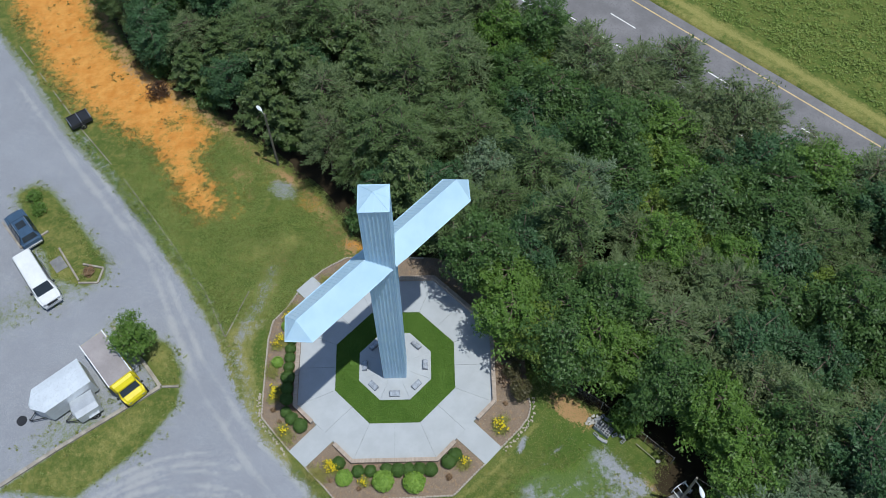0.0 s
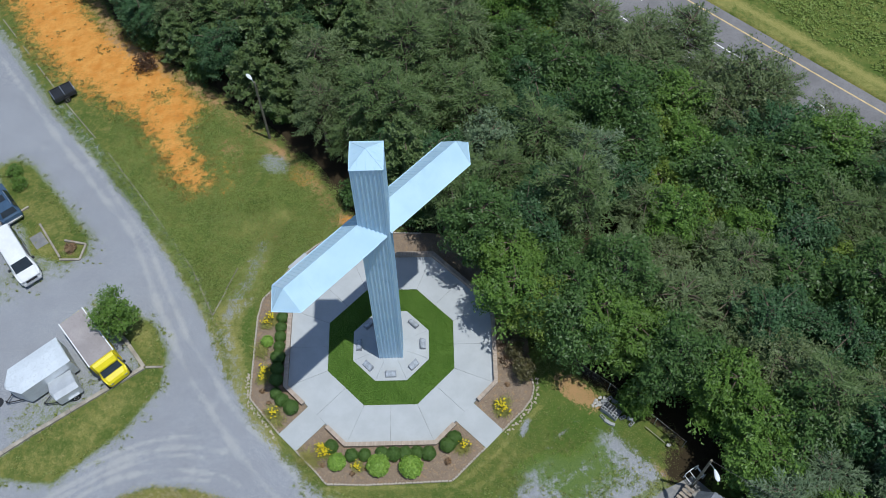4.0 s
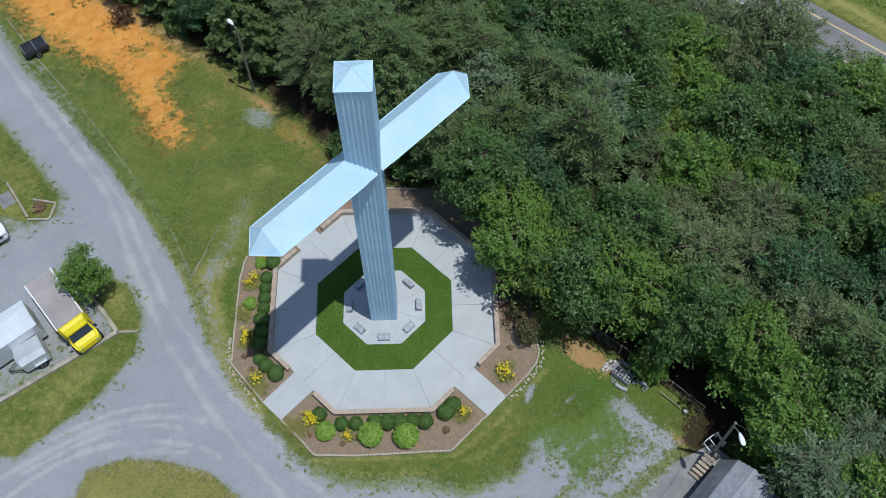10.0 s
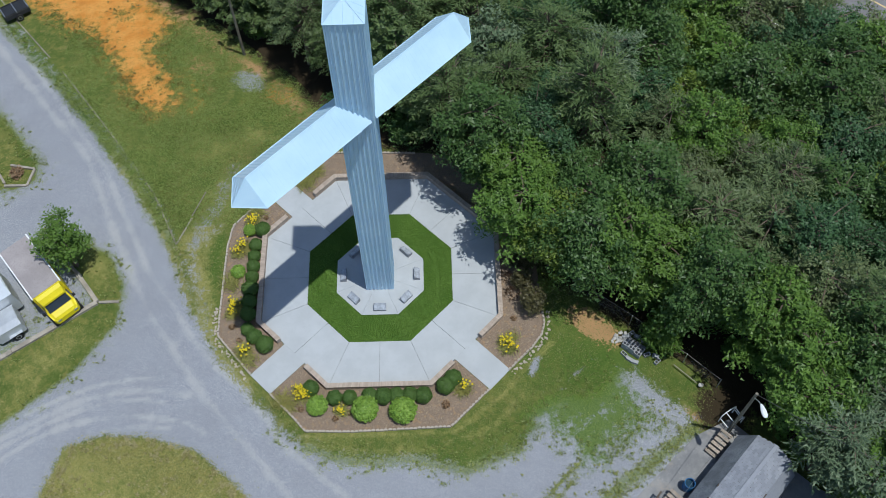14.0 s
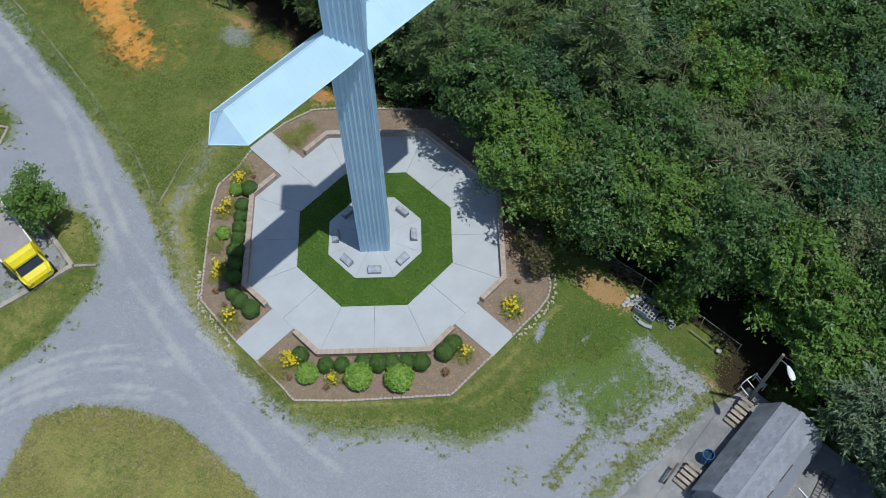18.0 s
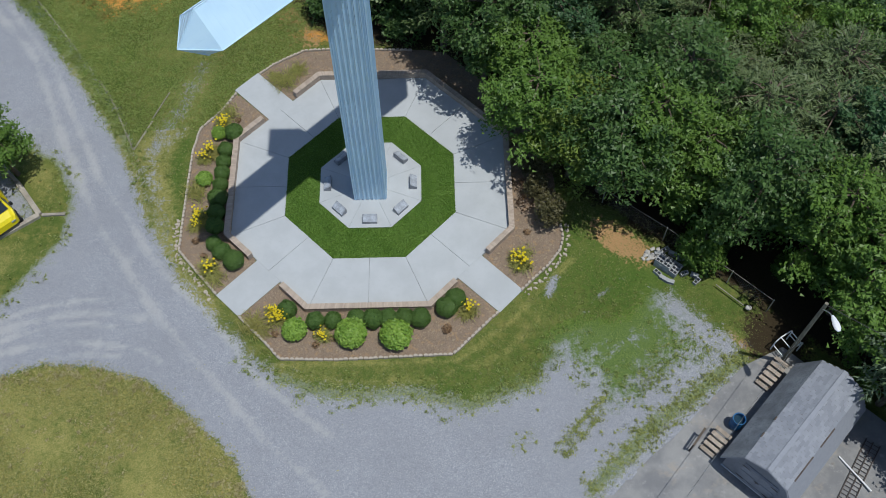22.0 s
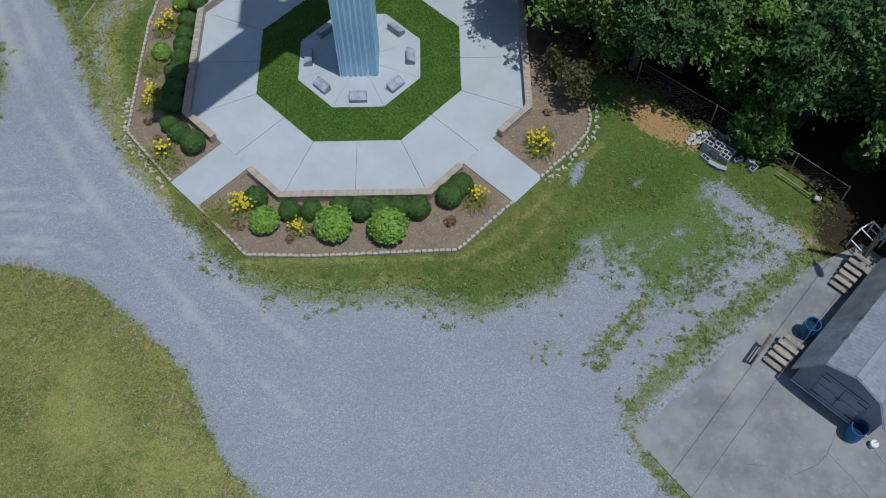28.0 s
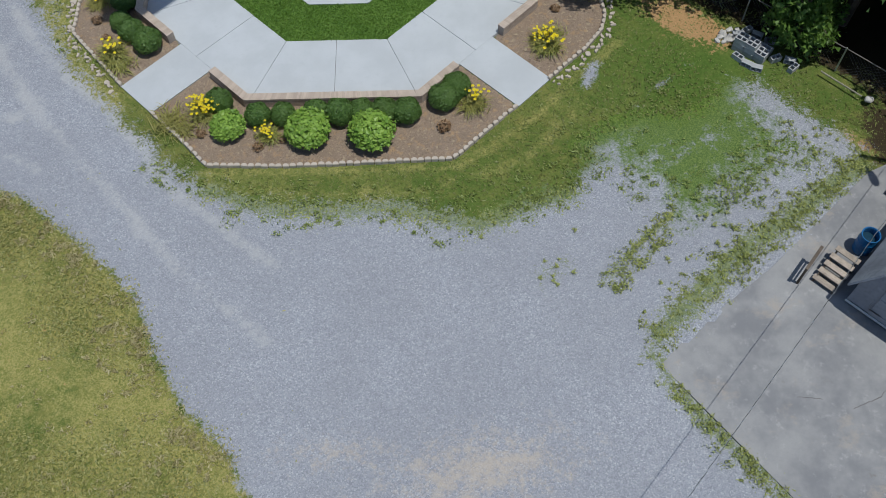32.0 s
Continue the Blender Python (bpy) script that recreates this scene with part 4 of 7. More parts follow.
# ---- the cross ----
def make_cross():
    root = empty("monumental_cross", Matrix(), label="tall pale blue sheet-steel cross on the plaza pad", category="cross")
    cx, cy, hx, hy, top = 0.0, -0.125, 0.785, 0.805, 22.78
    bm = bmesh.new()
    box(bm, (cx - hx, cy - hy, 0.05), (cx + hx, cy + hy, top))
    shaft = part("shaft", bm, M["steel"], root)
    # standing seams on the four faces
    me = bpy.data.meshes.new("seam")
    b2 = bmesh.new()
    box(b2, (-0.014, -0.045, 0.06), (0.014, 0.045, top - 0.02))
    b2.to_mesh(me)
    b2.free()
    me.materials.append(M["steel"])
    lines = [-1 + 2 * k / 7 + w for k in range(1, 7) for w in (-0.028, 0.028)] + [-0.9, 0.9]
    for s in lines:
        for m in (pose(cx + s * hx, cy - hy - 0.012, 0), pose(cx + s * hx, cy + hy + 0.012, 0), pose(cx - hx - 0.012, cy + s * hy, 0, 0, 0, 90), pose(cx + hx + 0.012, cy + s * hy, 0, 0, 0, 90)):
            share("seam", me, shaft, m)
    for sx in (-1, 1):
        for sy in (-1, 1):
            bm = bmesh.new()
            box(bm, (cx + sx * hx - 0.035, cy + sy * hy - 0.035, 0.05), (cx + sx * hx + 0.035, cy + sy * hy + 0.035, top), bevel=0.01)
            part("corner_trim", bm, M["steel"], shaft)
    bm = bmesh.new()
    e = 0.05
    ring = [(cx - hx - e, cy - hy - e), (cx + hx + e, cy - hy - e), (cx + hx + e, cy + hy + e), (cx - hx - e, cy + hy + e)]
    lo = [bm.verts.new((*p, top - 0.06)) for p in ring]
    hi = [bm.verts.new((*p, top + 0.02)) for p in ring]
    tip = bm.verts.new((cx, cy, top + 0.62))
    for i in range(4):
        j = (i + 1) % 4
        bm.faces.new((lo[i], lo[j], hi[j], hi[i]))
        bm.faces.new((hi[i], hi[j], tip))
    bm.faces.new(lo[::-1])
    cap = part("cap", bm, M["steel"], root, "shallow pyramid cap")
    apex = Vector((cx, cy, top + 0.625))
    bm = bmesh.new()
    for i in range(4):
        a, b = Vector((*ring[i], top + 0.025)), Vector((*ring[(i + 1) % 4], top + 0.025))
        rod(bm, a, apex, 0.018, n=5)
        rod(bm, a, b, 0.02, n=5)
        for f in (0.25, 0.5, 0.75):
            base = a.lerp(b, f)
            up = apex.lerp(a, 1 - f * 2) if f < 0.5 else (apex if f == 0.5 else apex.lerp(b, f * 2 - 1))
            rod(bm, base, base.lerp(up, 0.98), 0.009, n=4)
    part("cap_seam", bm, M["steel"], cap)
    # arms: a square tube set on its edge, running corner to corner of the shaft
    zc, h, reach, point = 16.6, 1.13, 6.36, 1.02
    u, n, z = Vector((1, 1, 0)).normalized(), Vector((1, -1, 0)).normalized(), Vector((0, 0, 1))
    c = Vector((cx, cy, zc))
    for sgn, label in ((-1, ""), (1, "")):
        bm = bmesh.new()
        at = c + u * sgn * reach
        corners = [z * h, n * h, -z * h, -n * h]
        r0 = [bm.verts.new(c + u * sgn * 0.15 + k) for k in corners]
        r1 = [bm.verts.new(at + k) for k in corners]
        tip = bm.verts.new(at + u * sgn * point)
        for i in range(4):
            j = (i + 1) % 4
            bm.faces.new((r0[i], r0[j], r1[j], r1[i]))
            bm.faces.new((r1[i], r1[j], tip))
        bm.faces.new(r0)
        bmesh.ops.recalc_face_normals(bm, faces=bm.faces[:])
        arm = part("arm", bm, M["steel"], root)
        tipv = at + u * sgn * point
        for i in range(4):
            bm = bmesh.new()
            rod(bm, c + u * sgn * 0.8 + corners[i], at + corners[i], 0.028, n=6)
            rod(bm, at + corners[i], tipv, 0.024, n=6)
            part("edge_trim", bm, M["steel"], arm)
        bm = bmesh.new()
        steps = 24
        for k in range(1, steps + 1):
            s = 0.7 + (reach - 0.7) * k / steps
            p = c + u * sgn * s
            for i in range(4):
                j = (i + 1) % 4
                rod(bm, p + corners[i], p + corners[j], 0.02 if i in (3, 2) else 0.004, n=4, cap=False)
        for i in range(4):
            j = (i + 1) % 4
            for f in (0.2, 0.4, 0.6, 0.8):
                base = at + corners[i].lerp(corners[j], f)
                side = corners[i] if f < 0.5 else corners[j]
                end = (at + side).lerp(tipv, min(f, 1 - f) * 2)
                rod(bm, base, end, 0.011, n=4, cap=False)
        part("arm_seams", bm, M["steel"], arm)
    return root


make_cross()


# ---- granite markers round the pad ----
def make_markers():
    base = None
    for k in range(8):
        a = k * 45 - 90
        if k == 4:
            continue
        m = pose(2.2 * math.cos(radians(a)), 2.2 * math.sin(radians(a)), 0.09, 0, 0, a + 90)
        if base is None:
            base = empty("stone_marker", m, label="small grey granite marker with a sloped polished face", category="marker", group="markers round the cross")
            bm = bmesh.new()
            loft(bm, [[(x, -0.20, 0), (x, -0.20, 0.16), (x, 0.17, 0.36), (x, 0.17, 0)] for x in (-0.37, 0.37)])
            bmesh.ops.bevel(bm, geom=bm.edges[:], offset=0.012, segments=1, affect="EDGES")
            part("stone", bm, M["granite"], base)
            bm = bmesh.new()
            prism(bm, [(-0.355, -0.2), (0.355, -0.2), (0.355, 0.165), (0.2, 0.2), (0.0, 0.212), (-0.2, 0.2), (-0.355, 0.165)], -0.006, 0.012, Matrix.Translation((0, -0.015, 0.268)) @ pose(0, 0, 0, 28.4, 0, 0))
            part("plaque", bm, M["granite_face"], base, "polished pale grey face with an arched top")
        else:
            copy_thing(base, m)


make_markers()


# ---- cast edging stones ----
def make_edging():
    me = bpy.data.meshes.new("edging_stone")
    bm = bmesh.new()
    out = [(-0.105, -0.06), (0.105, -0.06), (0.112, 0.0), (0.07, 0.055), (0.0, 0.075), (-0.07, 0.055), (-0.112, 0.0)]
    loft(bm, [[(x, y, -0.06) for x, y in out], [(x, y, 0.10) for x, y in out], [(x * 0.86, y * 0.8, 0.13) for x, y in out]])
    bm.to_mesh(me)
    bm.free()
    me.materials.append(M["edger"])
    rng = random.Random(5)
    for line in (WEST_BED[0:7], SOUTH_BED[0:6], EAST_BED[0:6], NORTH_BED[0:5]):
        root = empty("bed_edging", Matrix(), label="row of scalloped cast stones edging a flower bed", category="edging", group="bed edgings")
        for a, b in zip(line, line[1:]):
            a, b = Vector(a), Vector(b)
            k = max(1, round((b - a).length / 0.232))
            turn = math.degrees(math.atan2(b.y - a.y, b.x - a.x))
            for i in range(k):
                p = a.lerp(b, (i + 0.5) / k)
                if line[0] == EAST_BED[0] or (line[0] == WEST_BED[0] and a.y < -1.5):
                    out = Vector(((b - a).y, -(b - a).x)).normalized()
                    out = out if out.dot(p) > 0 else -out
                    for _ in range(2):
                        q = p + out * rng.uniform(0.16, 0.42) + (b - a).normalized() * rng.uniform(-0.1, 0.1)
                        k2 = rng.uniform(0.5, 1.0)
                        share("edging_stone", me, root, pose(q.x, q.y, gz(q.x, q.y) - 0.03, rng.uniform(-12, 12), rng.uniform(-12, 12), rng.uniform(0, 360)) @ Matrix.Diagonal((k2, k2 * rng.uniform(0.7, 1.2), 0.75, 1)))
                share("edging_stone", me, root, pose(p.x + rng.uniform(-0.012, 0.012), p.y + rng.uniform(-0.012, 0.012), gz(p.x, p.y) + 0.03 + rng.uniform(-0.012, 0.012), rng.uniform(-3, 3), rng.uniform(-3, 3), turn + rng.uniform(-5, 5)))


make_edging()


# ---- trees ----
def clump_cloud(rng, count, clumps, spread_r, flat=1.0):
    """Leaf places on the outsides of many clumps."""
    out, nor = [], []
    per = count // len(clumps)
    for c, r in clumps:
        d = rng.normal(0, 1, (per, 3))
        d /= np.linalg.norm(d, axis=1)[:, None]
        d[:, 2] = np.where(d[:, 2] < -0.3, -d[:, 2], d[:, 2])
        rad = r * (0.55 + 0.5 * rng.random(per) ** 0.6)
        p = np.array(c) + d * rad[:, None] * [1, 1, flat]
        out.append(p)
        nor.append(d * [0.7, 0.7, 0.7] + [0, 0, 0.55])
    return np.concatenate(out), np.concatenate(nor)


def limbs(bm, rng, height, radius, tips, lean=(0, 0)):
    """A tapered, slightly bent trunk, and limbs to the clumps."""
    prev, r0 = Vector((0, 0, -0.4)), radius
    spine = [prev]
    for k in range(1, 6):
        f = k / 5
        p = Vector((lean[0] * f + rng.uniform(-0.12, 0.12), lean[1] * f + rng.uniform(-0.12, 0.12), height * 0.85 * f))
        rod(bm, prev, p, radius * (1 - 0.75 * (k - 1) / 5), radius * (1 - 0.75 * k / 5), n=7)
        prev = p
        spine.append(p)
    for t in tips:
        t = Vector(t)
        best = min(spine[2:], key=lambda s: (s - t).length + max(0, s.z - t.z) * 2)
        mid = best.lerp(t, 0.55) + Vector((0, 0, 0.15))
        rod(bm, best, mid, radius * 0.30, radius * 0.17, n=5)
        rod(bm, mid, t, radius * 0.17, radius * 0.04, n=5)


def broad_tree(seed, material, label, height, width, count, leaf, twigs, spray, flat=0.34):
    """A tree whose crown is many leafy sprays at the ends of its limbs, with gaps between them."""
    rng = np.random.default_rng(seed)
    root = empty("tree", Matrix(), label=label, category="tree", group="woodland trees")
    ph = rng.uniform(0, 6.28, 4)
    mid = np.array([0, 0, height * 0.64])
    pts, nor, tips = [], [], []
    per = count // twigs
    for k in range(twigs):
        f = (k + 0.5) / twigs
        zf = 1 - 1.72 * f
        a = 2.399 * k + rng.uniform(-0.35, 0.35)
        ring = math.sqrt(max(0.02, 1 - zf * zf))
        d = np.array([ring * math.cos(a), ring * math.sin(a), zf])
        lump = 1 + 0.20 * math.sin(3 * a + ph[0]) * math.cos(2.2 * zf + ph[1]) + 0.12 * math.sin(5 * a + ph[2])
        r = lump * rng.uniform(0.62, 1.06)
        tip = mid + d * r * np.array([width, width, height * flat * (1.0 if zf > 0 else 1.35)])
        tips.append(tip)
        out = d * [1, 1, 0.35] + rng.normal(0, 0.3, 3)
        out /= np.linalg.norm(out)
        side = np.cross(out, [0, 0, 1.0])
        side /= np.linalg.norm(side) + 1e-6
        t = rng.uniform(-1.0, 0.55, per)
        w = rng.normal(0, 0.42, per) * (1.05 - 0.55 * np.abs(t))
        h = rng.normal(0, 0.16, per) - 0.22 * t * t - 0.16 * w * w
        sc = spray * rng.uniform(0.75, 1.3)
        p = tip + sc * (out * t[:, None] * 1.1 + side * w[:, None] * 1.25 + np.array([0, 0, 1.0]) * h[:, None])
        pts.append(p)
        nor.append(np.tile(d * 0.35 + np.array([0, 0, 0.8]), (per, 1)))
    bm = bmesh.new()
    limbs(bm, rng, height, 0.10 + 0.012 * height, [tuple(c) for c in tips[::3]])
    part("trunk", bm, M["bark"], root)
    share("crown", leaves_mesh("crown", np.concatenate(pts), np.concatenate(nor), leaf, material, rng, 1.55, 0.6, True), root)
    return root


def needle_mesh(name, centres, along_dir, size, material, rng, thin=0.16):
    """Slim pointed sprays laid along their twigs."""
    k = len(centres)
    a = along_dir + rng.normal(0, 0.30, (k, 3))
    a /= np.linalg.norm(a, axis=1)[:, None] + 1e-9
    b = np.cross(a, rng.normal(0, 0.5, (k, 3)) + [0, 0, 1.0])
    b /= np.linalg.norm(b, axis=1)[:, None] + 1e-9
    s = (size * rng.uniform(0.6, 1.3, k))[:, None]
    v = np.stack([centres - a * s * 0.5 - b * s * thin, centres - a * s * 0.5 + b * s * thin, centres + a * s * 0.7], 1).reshape(-1, 3)
    return mesh_of(name, v.tolist(), np.arange(3 * k).reshape(-1, 3).tolist(), material)


def feathery_tree(seed, material, label, height, width, boughs, leaf=0.22, flat=0.36):
    """A fine-twigged tree: every bough is a feather of side twigs, so the crown reads as many pale lines."""
    rng = np.random.default_rng(seed)
    root = empty("tree", Matrix(), label=label, category="tree", group="woodland trees")
    mid = np.array([0, 0, height * 0.62])
    pts, dirs, tips = [], [], []
    ph = rng.uniform(0, 6.28, 3)
    for k in range(boughs):
        zf = 1 - 1.6 * (k + 0.5) / boughs
        a = 2.399 * k + rng.uniform(-0.4, 0.4)
        ring = math.sqrt(max(0.02, 1 - zf * zf))
        d = np.array([ring * math.cos(a), ring * math.sin(a), zf])
        r = (1 + 0.2 * math.sin(3 * a + ph[0]) * math.cos(2 * zf + ph[1])) * rng.uniform(0.6, 1.05)
        tip = mid + d * r * np.array([width, width, height * flat])
        tips.append(tip)
        out = d * [1, 1, 0.3] + rng.normal(0, 0.25, 3)
        out /= np.linalg.norm(out)
        side = np.cross(out, [0, 0, 1.0])
        side /= np.linalg.norm(side) + 1e-6
        reach = rng.uniform(0.9, 1.6)
        for j in range(10):
            f = j / 9
            base = tip + out * reach * (f - 0.75) + np.array([0, 0, -0.18 * (f - 0.3) ** 2])
            tw = out * 0.75 + side * (0.8 if j % 2 else -0.8) + rng.normal(0, 0.14, 3)
            tw /= np.linalg.norm(tw)
            if j == 9:
                tw = out
            ln = (0.62 - 0.38 * f) * rng.uniform(0.8, 1.25)
            m = 7
            t = (np.arange(m) + rng.random(m)) / m
            p = base + tw * (t * ln)[:, None] + np.array([0, 0, 0.06]) * (t ** 2)[:, None]
            pts.append(p + rng.normal(0, 0.025, p.shape))
            dirs.append(np.tile(tw, (m, 1)))
    bm = bmesh.new()
    limbs(bm, rng, height, 0.10 + 0.012 * height, [tuple(c) for c in tips[::2]])
    part("trunk", bm, M["bark"], root)
    share("crown", needle_mesh("crown", np.concatenate(pts), np.concatenate(dirs), leaf, material, rng), root)
    return root


def pine_tree(seed, material, label, height, width, count, leaf=0.17):
    """A conifer of layered drooping boughs."""
    rng = np.random.default_rng(seed)
    root = empty("conifer", Matrix(), label=label, category="tree", group="woodland trees")
    pts, nor, tips = [], [], []
    boughs = 120
    for k in range(boughs):
        f = (k + 0.5) / boughs
        z = height * (0.20 + 0.78 * f)
        r = width * (1 - f ** 1.5) ** 0.8 * rng.uniform(0.5, 1.15) + 0.15
        a = 2.399 * k + rng.uniform(-0.9, 0.9)
        per = max(8, int(count / boughs * (0.35 + 1.3 * (1 - f))))
        s = rng.random(per) ** 0.7
        side = rng.normal(0, 0.19, per) * (0.35 + r * 0.28) * np.sin(np.clip(s, 0.1, 1) * 2.6)
        x = s * r
        zz = z + rng.uniform(-0.4, 0.4) - 0.10 * s * r + 0.14 * r * s ** 2 + rng.normal(0, 0.08, per)
        pts.append(np.stack([x * math.cos(a) - side * math.sin(a), x * math.sin(a) + side * math.cos(a), zz], -1))
        nor.append(np.tile([0.25 * math.cos(a), 0.25 * math.sin(a), 0.9], (per, 1)))
        if k % 3 == 0:
            tips.append((r * 0.8 * math.cos(a), r * 0.8 * math.sin(a), z))
    bm = bmesh.new()
    limbs(bm, rng, height * 1.12, 0.14 + 0.008 * height, tips)
    part("trunk", bm, M["bark"], root)
    share("crown", leaves_mesh("crown", np.concatenate(pts), np.concatenate(nor), leaf, material, rng, 2.9, 0.55, True), root)
    return root


# which trees grow together, by place
STANDS = [(5.5, 10.9, "silver"), (15.1, 11.6, "silver"), (23.1, 13.7, "bright"), (20.8, 16.0, "bright"), (26.5, 11.5, "bright"), (21.7, 9.6, "lime"), (20.2, 6.1, "sage"),
          (17.9, 0.6, "sage"), (22.4, 2.2, "sage"), (18.4, 3.4, "sage"), (17.2, 21.3, "deep"), (11.3, 16.9, "deep"), (8.3, 9.1, "deep"), (12.2, 8.0, "deep"), (7.5, 5.3, "fresh"), (11.0, 4.6, "fresh"),
          (7.6, -0.8, "fresh"), (10.2, -0.4, "lime"), (13.6, 1.6, "fresh"), (19.4, -6.8, "bright"), (18.6, -4.4, "bright"), (21.4, -6.0, "lime"), (21.0, -10.5, "bright"), (25.3, -8.2, "deep"),
          (24.6, -12.5, "silver"), (23.7, -3.9, "dull"), (28.4, -0.6, "dull"), (32.0, 3.6, "fresh"), (35.7, 19.1, "sage"), (34.3, 14.6, "fresh"), (30.0, 8.0, "deep"), (28.0, 17.0, "deep"), (27.0, 22.0, "dull"),
          (0.8, 21.5, "spruce"), (-6.0, 24.0, "spruce"), (7.4, 20.9, "spruce"), (-14.0, 33.0, "spruce"), (2.0, 30.0, "sage"), (-20.0, 42.0, "deep"), (12.0, 28.0, "bright"), (0.5, 13.5, "spruce"), (19.0, 25.0, "sage"), (40.0, 6.0, "dull")]


def plant_forest():
    kinds = [
        broad_tree(1, M["oak_leaf"], "dense dark green broadleaf tree", 8.8, 2.5, 11200, 0.135, 120, 0.72),
        broad_tree(2, M["oak_leaf"], "dark green broadleaf tree with an uneven crown", 7.8, 2.3, 10600, 0.13, 108, 0.70),
        broad_tree(3, M["bright_leaf"], "fresh green broadleaf tree in full leaf", 8.2, 2.4, 11000, 0.13, 114, 0.62),
        broad_tree(4, M["dull_leaf"], "thin olive-grey tree with bare twigs showing", 8.4, 2.7, 7600, 0.125, 104, 0.66),
        pine_tree(5, M["pine_leaf"], "dark green layered conifer", 9.2, 2.6, 9000, 0.13),
        pine_tree(6, M["pine_leaf"], "broad dark green conifer", 8.0, 2.9, 9000, 0.135),
        broad_tree(7, M["silver_leaf"], "silvery green tree among darker ones", 7.8, 2.0, 7000, 0.135, 76, 0.62),
        broad_tree(9, M["lime_leaf"], "yellow-green young tree with a loose crown", 7.0, 2.0, 7600, 0.135, 76, 0.62),
        feathery_tree(11, M["sage_leaf"], "grey-green tree with fine feathery boughs", 8.8, 2.7, 165),
        feathery_tree(12, M["sage_leaf"], "olive feathery tree with pale twigs", 8.0, 2.5, 140, 0.20),
        broad_tree(13, M["deep_leaf"], "deep blue-green broadleaf tree", 8.4, 2.4, 10600, 0.125, 124, 0.60),
        feathery_tree(14, M["pine_leaf"], "dark green feathery conifer", 9.4, 2.3, 150, 0.21, 0.44),
        feathery_tree(15, M["silver_leaf"], "pale silvery tree with drooping feathery boughs", 7.8, 2.1, 130, 0.22),
    ]
    choice = {"silver": [6, 12, 12, 10], "bright": [2, 2, 7, 2, 0], "lime": [7, 7, 2, 9], "sage": [8, 9, 8, 9, 3], "deep": [10, 10, 0, 1, 11], "fresh": [2, 0, 1, 0, 7],
              "dull": [3, 10, 9, 1, 8], "spruce": [4, 11, 11, 5, 10, 9]}
    rng = random.Random(21)
    placed = []
    px, py = [8.5, 10.3, 8.0, 6.2, 11.8, 4.0, 12.6, 15.9, 18.6, 20.8, 22.4, 25.8, 25.6, 26.6, 13.9, 23.4, 24.6, 22.6], [1.9, 0.4, 4.4, 6.9, -0.5, 9.4, 1.4, -1.3, -3.3, -5.3, -7.6, -11.4, -14.2, -16.9, -0.4, -12.4, -14.6, -10.2]
    edge_kinds = [2, 7, 2, 0, 0, 11, 1, 2, 0, 2, 2, 12, 2, 1, 2, 12, 6, 2]
    while len(px) < 9000:
        px.append(rng.uniform(-34, 56))
        py.append(rng.uniform(-26, 60))
    ax, ay = np.array(px), np.array(py)
    ok = inside(ax, ay, WOOD)
    edge = away(ax, ay, WOOD, True)
    first = [True] * len(kinds)
    for x, y, good, e in zip(px, py, ok, edge):
        if len(placed) > 17 and (not good or e < 0.7):
            continue
        if x > 50 and y < -10:
            continue
        gap = 2.4 if e < 5 else 2.6
        if len(placed) > 17 and ((x - 14.2) ** 2 + (y + 2.9) ** 2 < 5.0 or (x + 5.3) ** 2 + (y - 14.2) ** 2 < 2.5):
            continue
        if len(placed) > 17 and any((x - a) ** 2 + (y - b) ** 2 < gap * gap for a, b in placed):
            continue
        placed.append((x, y))
        stand = min(STANDS, key=lambda q: math.hypot(q[0] - x, q[1] - y) + rng.uniform(0, 1.6))[2]
        k = rng.choice(choice[stand])
        s = rng.uniform(0.82, 1.18)
        if len(placed) < 19:
            s, k = 1.0, edge_kinds[len(placed) - 1]
        elif e < 2.2 and 0.677 * x + 0.736 * y < 25:
            s *= 0.85
        grow = (s, s, s * rng.uniform(0.86, 1.14))
        m = pose(x, y, gz(x, y), rng.uniform(-4, 4), rng.uniform(-4, 4), rng.uniform(0, 360))
        if first[k]:
            first[k] = False
            kinds[k].matrix_basis = m @ Matrix.Diagonal((*grow, 1))
        else:
            copy_thing(kinds[k], m).scale = grow
    for k, unused in zip(kinds, first):
        if unused:
            k.matrix_basis = pose(30 + 2.2 * kinds.index(k), -24, gz(30, -24))
    return kinds


plant_forest()


